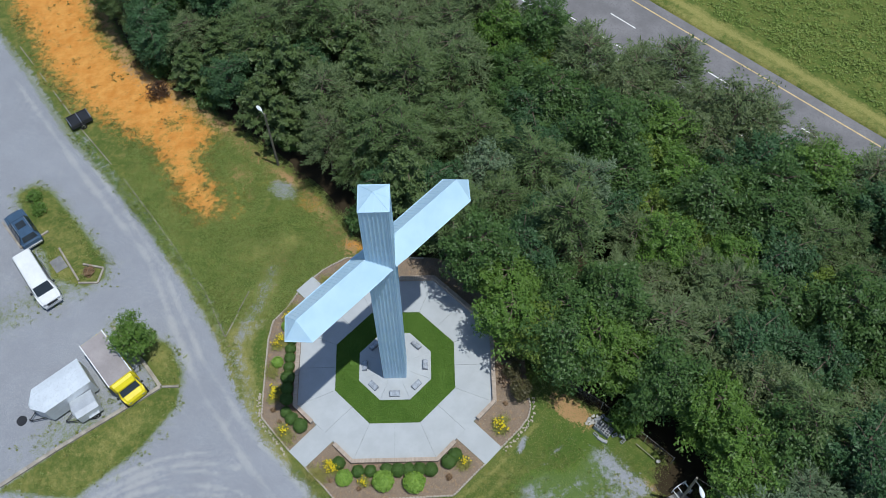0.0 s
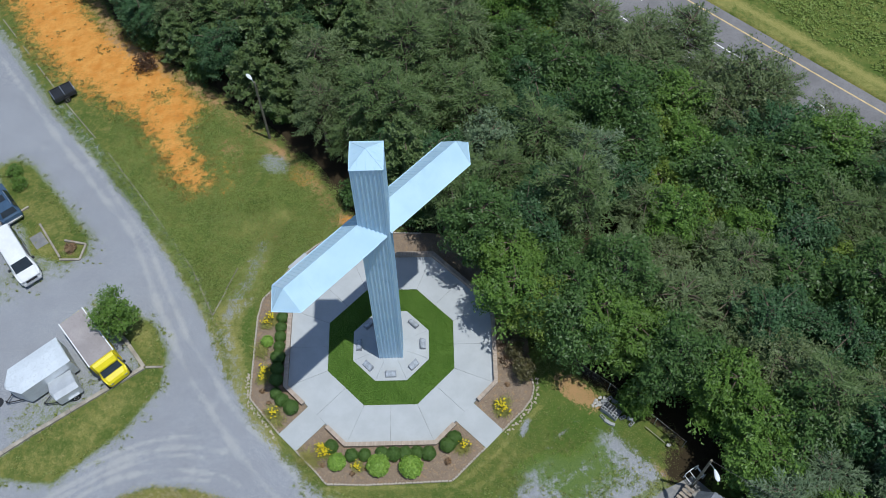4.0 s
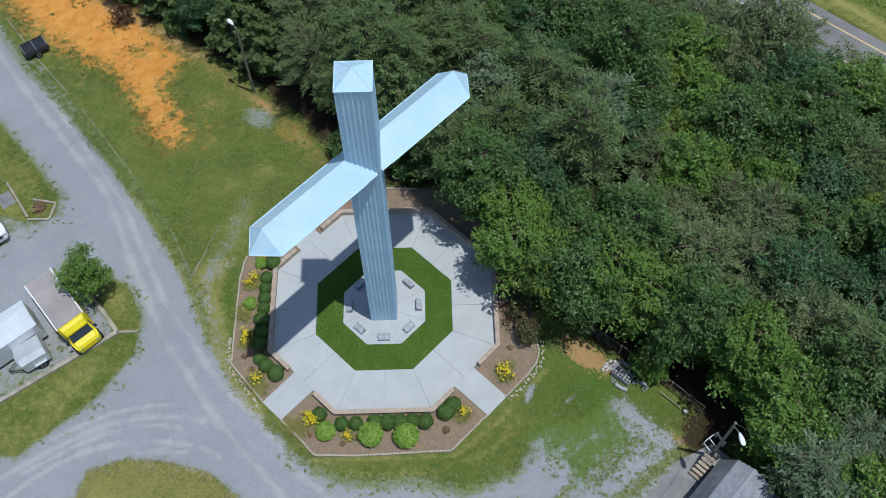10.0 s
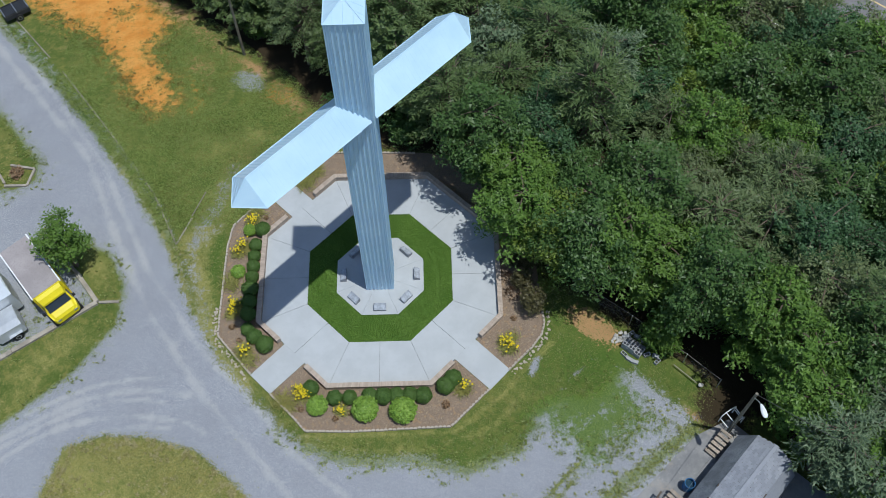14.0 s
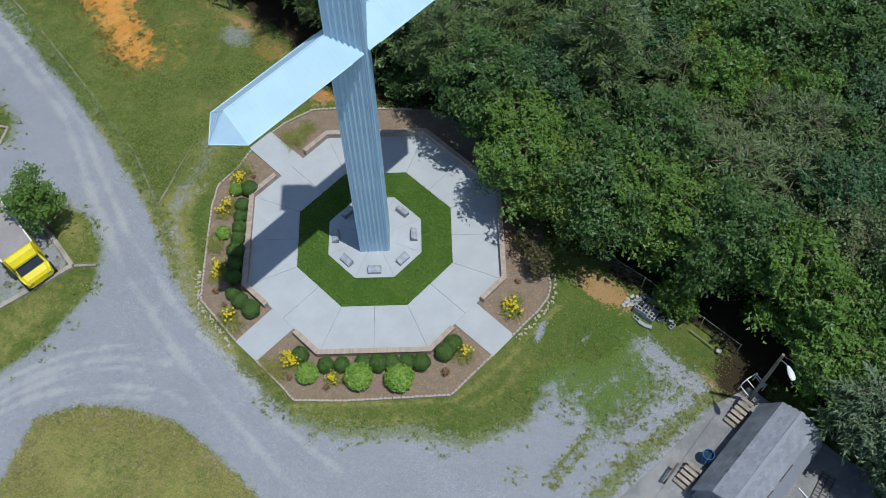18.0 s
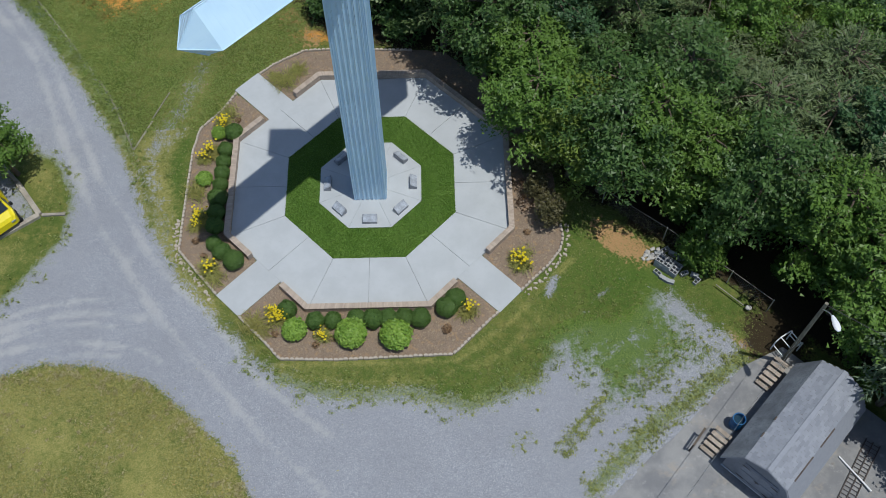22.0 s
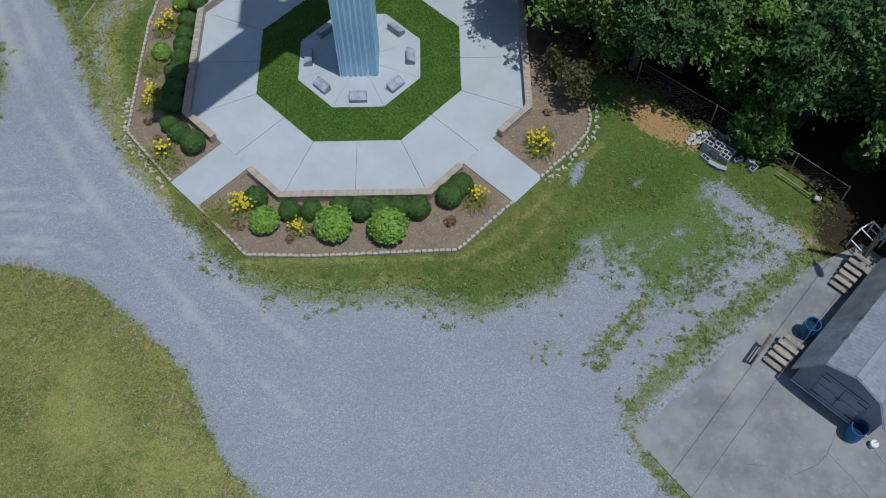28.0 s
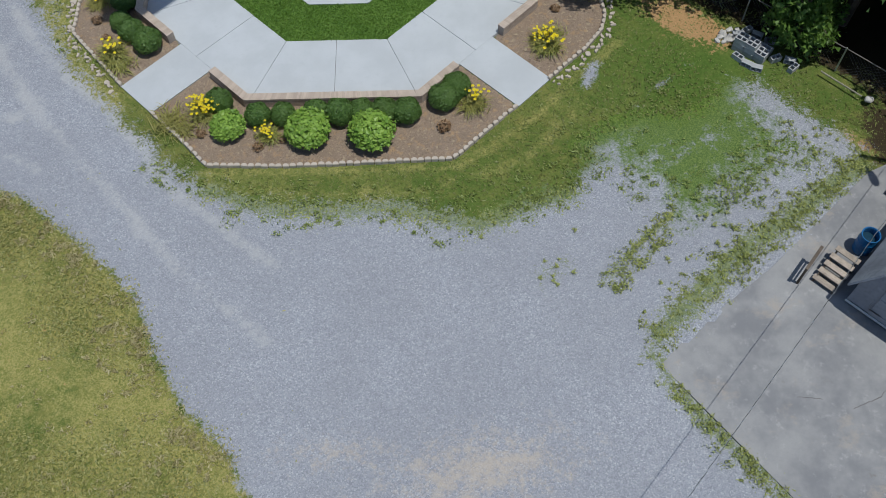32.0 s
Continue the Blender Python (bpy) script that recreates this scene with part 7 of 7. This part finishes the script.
def bed_shrubs():
    """The dark small tree and the shrubs between the plaza wall and the wood."""
    t = broad_tree(107, M["dark_bush"], "small dark brown-green bush in the flower bed", 2.0, 0.62, 2600, 0.085, 34, 0.36, 0.40)
    t.name = "shrub"
    tagged(t, category="shrub", group="bed shrubs")
    t.matrix_basis = pose(9.0, -2.5, gz(9.0, -2.5))
    for x, y, s in ((8.5, -0.9, 0.75), (9.1, 0.6, 0.9), (8.2, 0.5, 0.6)):
        copy_thing(t, pose(x, y, gz(x, y), 0, 0, x * 77)).scale = (s * 1.1, s * 1.1, s)


bed_shrubs()


# ---- timbers and kerbs ----
def timber(a, b, w=0.16, h=0.17, name="landscape_timber", label="weathered grey landscape timber edging", mat="timber"):
    a, b = Vector(a), Vector(b)
    k = max(1, round((b - a).length / 2.4))
    for i in range(k):
        p, q = a.lerp(b, i / k), a.lerp(b, (i + 1) / k)
        P, Q = Vector((p.x, p.y, gz(p.x, p.y))), Vector((q.x, q.y, gz(q.x, q.y)))
        d = (Q - P)
        m = Matrix.Translation((P + Q) / 2) @ d.to_track_quat("X", "Z").to_matrix().to_4x4()
        bm = bmesh.new()
        box(bm, (-d.length / 2 + 0.01, -w / 2, -0.06), (d.length / 2 - 0.01, w / 2, h), m, 0.02)
        tagged(link_mesh(name, bm, M[mat]), label, "timber", "landscape timbers")


timber((-28.0, -7.7), (-24.4, -5.25), 0.28, 0.2)
timber((-24.4, -5.25), (-17.3, -0.85), 0.28, 0.2)
timber((-17.3, -0.85), (-18.95, 1.3), 0.28, 0.2)
timber((-18.95, 1.3), (-21.6, 4.2), 0.2, 0.18)
timber((-17.2, -0.85), (-15.9, -0.9), 0.16, 0.12)
timber((-33.3, 15.2), (-30.9, 12.3))
timber((-30.9, 12.3), (-29.0, 13.9))
timber((-27.6, 12.0), (-25.2, 8.6))
timber((-25.2, 8.4), (-23.6, 8.3))
timber((-23.6, 8.3), (-23.4, 9.7))
timber((-23.4, 9.7), (-25.2, 10.2))
for a, b in (((-29.0, 25.9), (-23.7, 19.3)), ((-23.7, 19.3), (-19.8, 14.0)), ((-19.8, 14.0), (-17.8, 11.2)), ((-17.8, 11.2), (-14.8, 6.9)), ((-14.8, 6.9), (-12.8, 2.8)), ((-12.8, 2.8), (-12.0, 4.7)), ((-38, 38.2), (-29.4, 26.5))):
    timber(a, b, 0.11, 0.02, label="weathered low timber along the road verge", mat="old_timber")
bm = bmesh.new()
rod(bm, (-12.0, 4.8, gz(-12.0, 4.8) + 0.06), (-11.3, 6.6, gz(-11.3, 6.6) + 0.04), 0.035, n=8)
tagged(link_mesh("loose_pipe", bm, M["old_timber"]), "grey pipe lying in dry grass", "pipe")


# ---- vehicles ----
def wheel(parent, x, y, r=0.33, w=0.22):
    bm = bmesh.new()
    ring = lambda rr, yy: [(x + rr * math.cos(k * math.pi / 10), yy, r + rr * math.sin(k * math.pi / 10)) for k in range(20)]
    loft(bm, [ring(r * 0.62, y - w / 2), ring(r * 0.95, y - w / 2), ring(r, y - w / 3), ring(r, y + w / 3), ring(r * 0.95, y + w / 2), ring(r * 0.62, y + w / 2)])
    t = part("wheel", bm, M["tyre"], parent)
    bm = bmesh.new()
    s = 1 if y > 0 else -1
    loft(bm, [ring(r * 0.6, y + s * w * 0.36), ring(r * 0.55, y + s * w * 0.52), ring(r * 0.2, y + s * w * 0.46)])
    part("rim", bm, M["chrome"], t)


def body_loft(bm, stations, w_low=1.0):
    """Rings across the vehicle: station x, half width, sill, belt and roof heights, roof half width."""
    rings = []
    for x, hw, z0, z1, z2, rw in stations:
        rings.append([(x, -hw * 0.94, z0), (x, -hw, z0 + 0.18), (x, -hw, z1), (x, -rw, z2 - 0.06), (x, -rw * 0.86, z2), (x, rw * 0.86, z2), (x, rw, z2 - 0.06), (x, hw, z1), (x, hw, z0 + 0.18), (x, hw * 0.94, z0)])
    loft(bm, rings)


def pane(parent, pts, name="window", mat="glass", out=0.012):
    bm = bmesh.new()
    p = [Vector(q) for q in pts]
    n = (p[1] - p[0]).cross(p[2] - p[0]).normalized()
    a = [bm.verts.new(q - n * 0.01) for q in p]
    b = [bm.verts.new(q + n * out) for q in p]
    bm.faces.new(b)
    bm.faces.new(a[::-1])
    for i in range(len(p)):
        j = (i + 1) % len(p)
        bm.faces.new((a[i], a[j], b[j], b[i]))
    bmesh.ops.recalc_face_normals(bm, faces=bm.faces[:])
    return part(name, bm, M[mat], parent)


def passenger_van(m):
    root = empty("passenger_van", m, label="white passenger van with a long roof parked on gravel", category="van")
    bm = bmesh.new()
    body_loft(bm, [(-2.72, 0.86, 0.38, 1.1, 2.0, 0.74), (-2.6, 0.96, 0.32, 1.15, 2.08, 0.80), (1.0, 0.97, 0.30, 1.15, 2.08, 0.82), (1.45, 0.97, 0.30, 1.14, 2.0, 0.80), (2.0, 0.97, 0.30, 1.12, 1.22, 0.84), (2.55, 0.93, 0.32, 0.98, 1.06, 0.80), (2.72, 0.80, 0.36, 0.85, 0.9, 0.68)])
    part("body", bm, M["white_paint"], root)
    pane(root, [(1.5, -0.70, 1.95), (1.97, -0.78, 1.26), (1.97, 0.78, 1.26), (1.5, 0.70, 1.95)], "windscreen")
    for s in (-1, 1):
        for x0, x1 in ((-2.4, -1.5), (-1.4, -0.4), (-0.3, 0.55), (0.65, 1.2)):
            q = [(x0, s * 0.965, 1.22), (x1, s * 0.965, 1.22), (x1, s * 0.86, 1.86), (x0, s * 0.86, 1.86)]
            pane(root, q if s < 0 else q[::-1], "side_window")
        for x in (-1.75, 1.8):
            wheel(root, x, s * 0.86, 0.36)
        bm = bmesh.new()
        box(bm, (2.58, s * 0.66 - 0.13, 0.72), (2.74, s * 0.66 + 0.13, 0.88), bevel=0.02)
        part("headlight", bm, M["chrome"], root)
        bm = bmesh.new()
        box(bm, (1.25, s * 1.08 - 0.1, 1.2), (1.4, s * 1.08 + 0.1, 1.42), bevel=0.03)
        part("mirror", bm, M["black_paint"], root)
    bm = bmesh.new()
    box(bm, (2.66, -0.8, 0.36), (2.84, 0.8, 0.52), bevel=0.03)
    part("bumper", bm, M["chrome"], root)
    bm = bmesh.new()
    box(bm, (2.66, -0.5, 0.58), (2.76, 0.5, 0.82), bevel=0.02)
    part("grille", bm, M["black_paint"], root)
    for y in (-0.55, -0.18, 0.18, 0.55):
        bm = bmesh.new()
        box(bm, (-2.4, y - 0.02, 2.07), (0.95, y + 0.02, 2.095))
        part("roof_rib", bm, M["white_paint"], root)


def suv(m, mat, label):
    root = empty("car", m, label=label, category="car", group="parked cars")
    bm = bmesh.new()
    body_loft(bm, [(-2.3, 0.78, 0.42, 0.85, 0.95, 0.66), (-2.2, 0.90, 0.36, 0.98, 1.05, 0.72), (-1.95, 0.92, 0.34, 1.0, 1.6, 0.62), (-1.3, 0.93, 0.32, 1.0, 1.70, 0.66), (0.2, 0.93, 0.32, 1.0, 1.68, 0.66), (0.95, 0.93, 0.32, 0.98, 1.06, 0.76), (2.0, 0.90, 0.34, 0.88, 0.94, 0.74), (2.3, 0.76, 0.40, 0.72, 0.78, 0.6)])
    part("body", bm, M[mat], root)
    pane(root, [(0.24, -0.58, 1.66), (0.92, -0.70, 1.1), (0.92, 0.70, 1.1), (0.24, 0.58, 1.66)], "windscreen")
    pane(root, [(-1.97, 0.56, 1.56), (-2.17, 0.66, 1.1), (-2.17, -0.66, 1.1), (-1.97, -0.56, 1.56)], "rear_window")
    pane(root, [(-1.0, -0.4, 1.71), (-0.2, -0.4, 1.71), (-0.2, 0.4, 1.71), (-1.0, 0.4, 1.71)], "sunroof")
    for s in (-1, 1):
        for x0, x1 in ((-1.85, -1.05), (-0.95, -0.15), (-0.05, 0.55)):
            q = [(x0, s * 0.915, 1.06), (x1, s * 0.915, 1.06), (min(x1, 0.3), s * 0.70, 1.6), (x0, s * 0.70, 1.6)]
            pane(root, q if s < 0 else q[::-1], "side_window")
        for x in (-1.4, 1.4):
            wheel(root, x, s * 0.82, 0.35)
        bm = bmesh.new()
        box(bm, (-1.7, s * 0.6 - 0.02, 1.70), (0.1, s * 0.6 + 0.02, 1.75), bevel=0.008)
        part("roof_rail", bm, M["chrome"], root)
        bm = bmesh.new()
        box(bm, (2.12, s * 0.62 - 0.14, 0.66), (2.27, s * 0.62 + 0.14, 0.8), bevel=0.02)
        part("headlight", bm, M["chrome"], root)
    bm = bmesh.new()
    box(bm, (-2.42, -0.78, 0.42), (-2.24, 0.78, 0.62), bevel=0.03)
    part("bumper", bm, M["chrome"], root)
    return root


def box_truck(m):
    root = empty("box_truck", m, label="yellow box truck with a dull grey box roof parked by timbers", category="truck")
    bm = bmesh.new()
    box(bm, (-3.0, -0.96, 0.75), (1.35, 0.96, 2.4), bevel=0.03)
    part("cargo_box", bm, M["yellow_paint"], root)
    bm = bmesh.new()
    box(bm, (-2.95, -0.91, 2.4), (1.3, 0.91, 2.425))
    part("box_roof", bm, M["box_roof"], root, "dull grey roof")
    for s in (-1, 1):
        bm = bmesh.new()
        box(bm, (-3.02, s * 0.94 - 0.04, 2.37), (1.37, s * 0.94 + 0.04, 2.45))
        part("roof_rim", bm, M["white_paint"], root)
    bm = bmesh.new()
    loft(bm, [[(x, -0.86 * w, z0), (x, 0.86 * w, z0), (x, 0.8 * w, z1), (x, -0.8 * w, z1)] for x, w, z0, z1 in ((1.36, 1.0, 1.8, 2.36), (1.6, 0.97, 1.82, 2.26), (1.82, 0.88, 1.8, 1.95))])
    part("wind_deflector", bm, M["yellow_paint"], root)
    bm = bmesh.new()
    body_loft(bm, [(1.38, 0.88, 0.5, 1.2, 1.8, 0.78), (1.62, 0.88, 0.45, 1.2, 1.78, 0.78), (2.05, 0.88, 0.42, 1.12, 1.2, 0.78), (2.38, 0.82, 0.42, 1.0, 1.05, 0.72), (2.5, 0.70, 0.5, 0.82, 0.88, 0.58)])
    part("cab", bm, M["yellow_paint"], root)
    pane(root, [(1.65, -0.68, 1.76), (2.03, -0.74, 1.23), (2.03, 0.74, 1.23), (1.65, 0.68, 1.76)], "windscreen")
    for s in (-1, 1):
        q = [(1.42, s * 0.885, 1.24), (2.0, s * 0.885, 1.24), (1.62, s * 0.80, 1.7), (1.42, s * 0.80, 1.7)]
        pane(root, q if s < 0 else q[::-1], "side_window")
        for x in (-1.9, 2.0):
            wheel(root, x, s * 0.80, 0.38, 0.26)
        bm = bmesh.new()
        box(bm, (1.9, s * 1.0 - 0.08, 1.25), (2.0, s * 1.0 + 0.08, 1.5), bevel=0.02)
        part("mirror", bm, M["black_paint"], root)
        bm = bmesh.new()
        box(bm, (2.36, s * 0.56 - 0.12, 0.7), (2.52, s * 0.56 + 0.12, 0.84), bevel=0.02)
        part("headlight", bm, M["chrome"], root)
    bm = bmesh.new()
    box(bm, (-2.9, -0.5, 0.5), (1.4, 0.5, 0.85))
    part("chassis", bm, M["black_paint"], root)


def enclosed_trailer(m, length, width, height, label, mat, nose):
    root = empty("cargo_trailer", m, label=label, category="trailer", group="parked trailers")
    h = width / 2
    out = [(-length / 2, -h), (length / 2, -h), (length / 2 + nose, -h * 0.15), (length / 2 + nose, h * 0.15), (length / 2, h), (-length / 2, h)]
    bm = bmesh.new()
    prism(bm, out, 0.4, height)
    bmesh.ops.bevel(bm, geom=[e for e in bm.edges if abs(e.verts[0].co.z - e.verts[1].co.z) > 0.3], offset=0.05, segments=2, affect="EDGES")
    part("box", bm, M["aluminium"], root)
    bm = bmesh.new()
    top = [(x * 1.01, y * 1.01) for x, y in out]
    lo = [bm.verts.new((x, y, height)) for x, y in top]
    hi = [bm.verts.new((x * 0.96, y * 0.4, height + 0.10)) for x, y in top]
    for i in range(len(top)):
        j = (i + 1) % len(top)
        bm.faces.new((lo[i], lo[j], hi[j], hi[i]))
    bm.faces.new(hi)
    bm.faces.new(lo[::-1])
    roof = part("roof", bm, M[mat], root)
    bm = bmesh.new()
    k = int(length / 0.6)
    for i in range(k + 1):
        x = -length / 2 + length * i / k
        box(bm, (x - 0.008, -h * 0.42, height + 0.098), (x + 0.008, h * 0.42, height + 0.112))
    part("roof_seam", bm, M[mat], roof)
    for s in (-1, 1):
        wheel(root, -0.2, s * (h + 0.02), 0.3, 0.18)
        bm = bmesh.new()
        box(bm, (-0.62, s * (h + 0.06) - 0.1, 0.62), (0.22, s * (h + 0.06) + 0.1, 0.68), bevel=0.02)
        part("fender", bm, M["aluminium"], root)
    bm = bmesh.new()
    tip = (length / 2 + nose + 0.8, 0, 0.45)
    rod(bm, (length / 2, -h * 0.7, 0.45), tip, 0.04, n=6)
    rod(bm, (length / 2, h * 0.7, 0.45), tip, 0.04, n=6)
    rod(bm, (tip[0] - 0.1, 0, 0), (tip[0] - 0.1, 0, 0.7), 0.03, n=6)
    part("tongue", bm, M["black_paint"], root)
    return root


def heading(ax, ay, bx, by):
    return math.degrees(math.atan2(by - ay, bx - ax))


def on_ground(x, y, turn):
    """A pose that stands on the sloping ground."""
    e = 0.8
    n = Vector(((gz(x - e, y) - gz(x + e, y)) / (2 * e), (gz(x, y - e) - gz(x, y + e)) / (2 * e), 1)).normalized()
    t = Vector((math.cos(radians(turn)), math.sin(radians(turn)), 0))
    t = (t - n * t.dot(n)).normalized()
    return Matrix.LocRotScale((x, y, gz(x, y)), Matrix((t, n.cross(t), n)).transposed().to_quaternion(), None)


passenger_van(on_ground(-28.1, 8.4, heading(-30, 10.9, -26.4, 6.1)) @ Matrix.Diagonal((0.93, 0.88, 0.95, 1)))
suv(on_ground(-30.9, 13.9, heading(-29.7, 12.4, -32.3, 15.7)) @ Matrix.Diagonal((0.95, 0.92, 0.95, 1)), "blue_paint", "dark blue sport utility car with a sunroof parked on gravel")
suv(on_ground(-34.2, 12.0, -52), "bright_blue_paint", "bright blue car parked beside a shrub")
box_truck(on_ground(-20.2, -0.01, heading(-22.1, 2.25, -19.2, -1.25)))
enclosed_trailer(on_ground(-23.9, -1.1, heading(-22.2, 0.1, -25.3, -2.2)), 3.7, 2.3, 2.0, "long enclosed cargo trailer with a pale metal roof", "trailer_roof", 0.7)
enclosed_trailer(on_ground(-22.3, -2.35, heading(-21.3, -1.7, -23.0, -2.8)), 1.7, 1.55, 1.25, "small aluminium cargo trailer with a tongue and jack", "aluminium", 0.15)


def black_trailer():
    root = empty("flat_trailer", on_ground(-29.0, 26.45, heading(-29.7, 26.1, -28.1, 27.2)), label="low black covered trailer parked on the roadside grass", category="trailer")
    bm = bmesh.new()
    box(bm, (-1.0, -0.75, 0.35), (1.0, 0.75, 0.75), bevel=0.03)
    part("bed", bm, M["black_paint"], root)
    for x in (-0.95, 0.0, 0.95):
        bm = bmesh.new()
        box(bm, (x - 0.03, -0.77, 0.75), (x + 0.03, 0.77, 0.79))
        part("cover_bar", bm, M["chrome"], root)
    for y in (-0.72, 0.72):
        bm = bmesh.new()
        box(bm, (-1.0, y - 0.025, 0.75), (1.0, y + 0.025, 0.80))
        part("side_rail", bm, M["black_paint"], root)
        wheel(root, 0.0, y * 1.15, 0.28, 0.16)
    bm = bmesh.new()
    box(bm, (0.98, -0.2, 0.45), (1.02, 0.15, 0.62))
    part("plate", bm, M["white_paint"], root)


black_trailer()
# a made-up flat disc in place of an irregular black stain on the gravel
bm = bmesh.new()
x, y = -27.4, -2.9
rod(bm, (x, y, gz(x, y) - 0.05), (x, y, gz(x, y) + 0.09), 0.4, 0.38, 24)
tagged(link_mesh("manhole_cover", bm, M["black_paint"]), "dark round disc standing in for a black stain on gravel", "manhole")
bm = bmesh.new()
m = on_ground(-27.3, 10.4, -52)
box(bm, (-0.75, -0.5, -0.1), (0.75, 0.5, 0.05), m, 0.02)
tagged(link_mesh("concrete_pad", bm, M["slab"]), "small old concrete pad by the parking island", "pad")
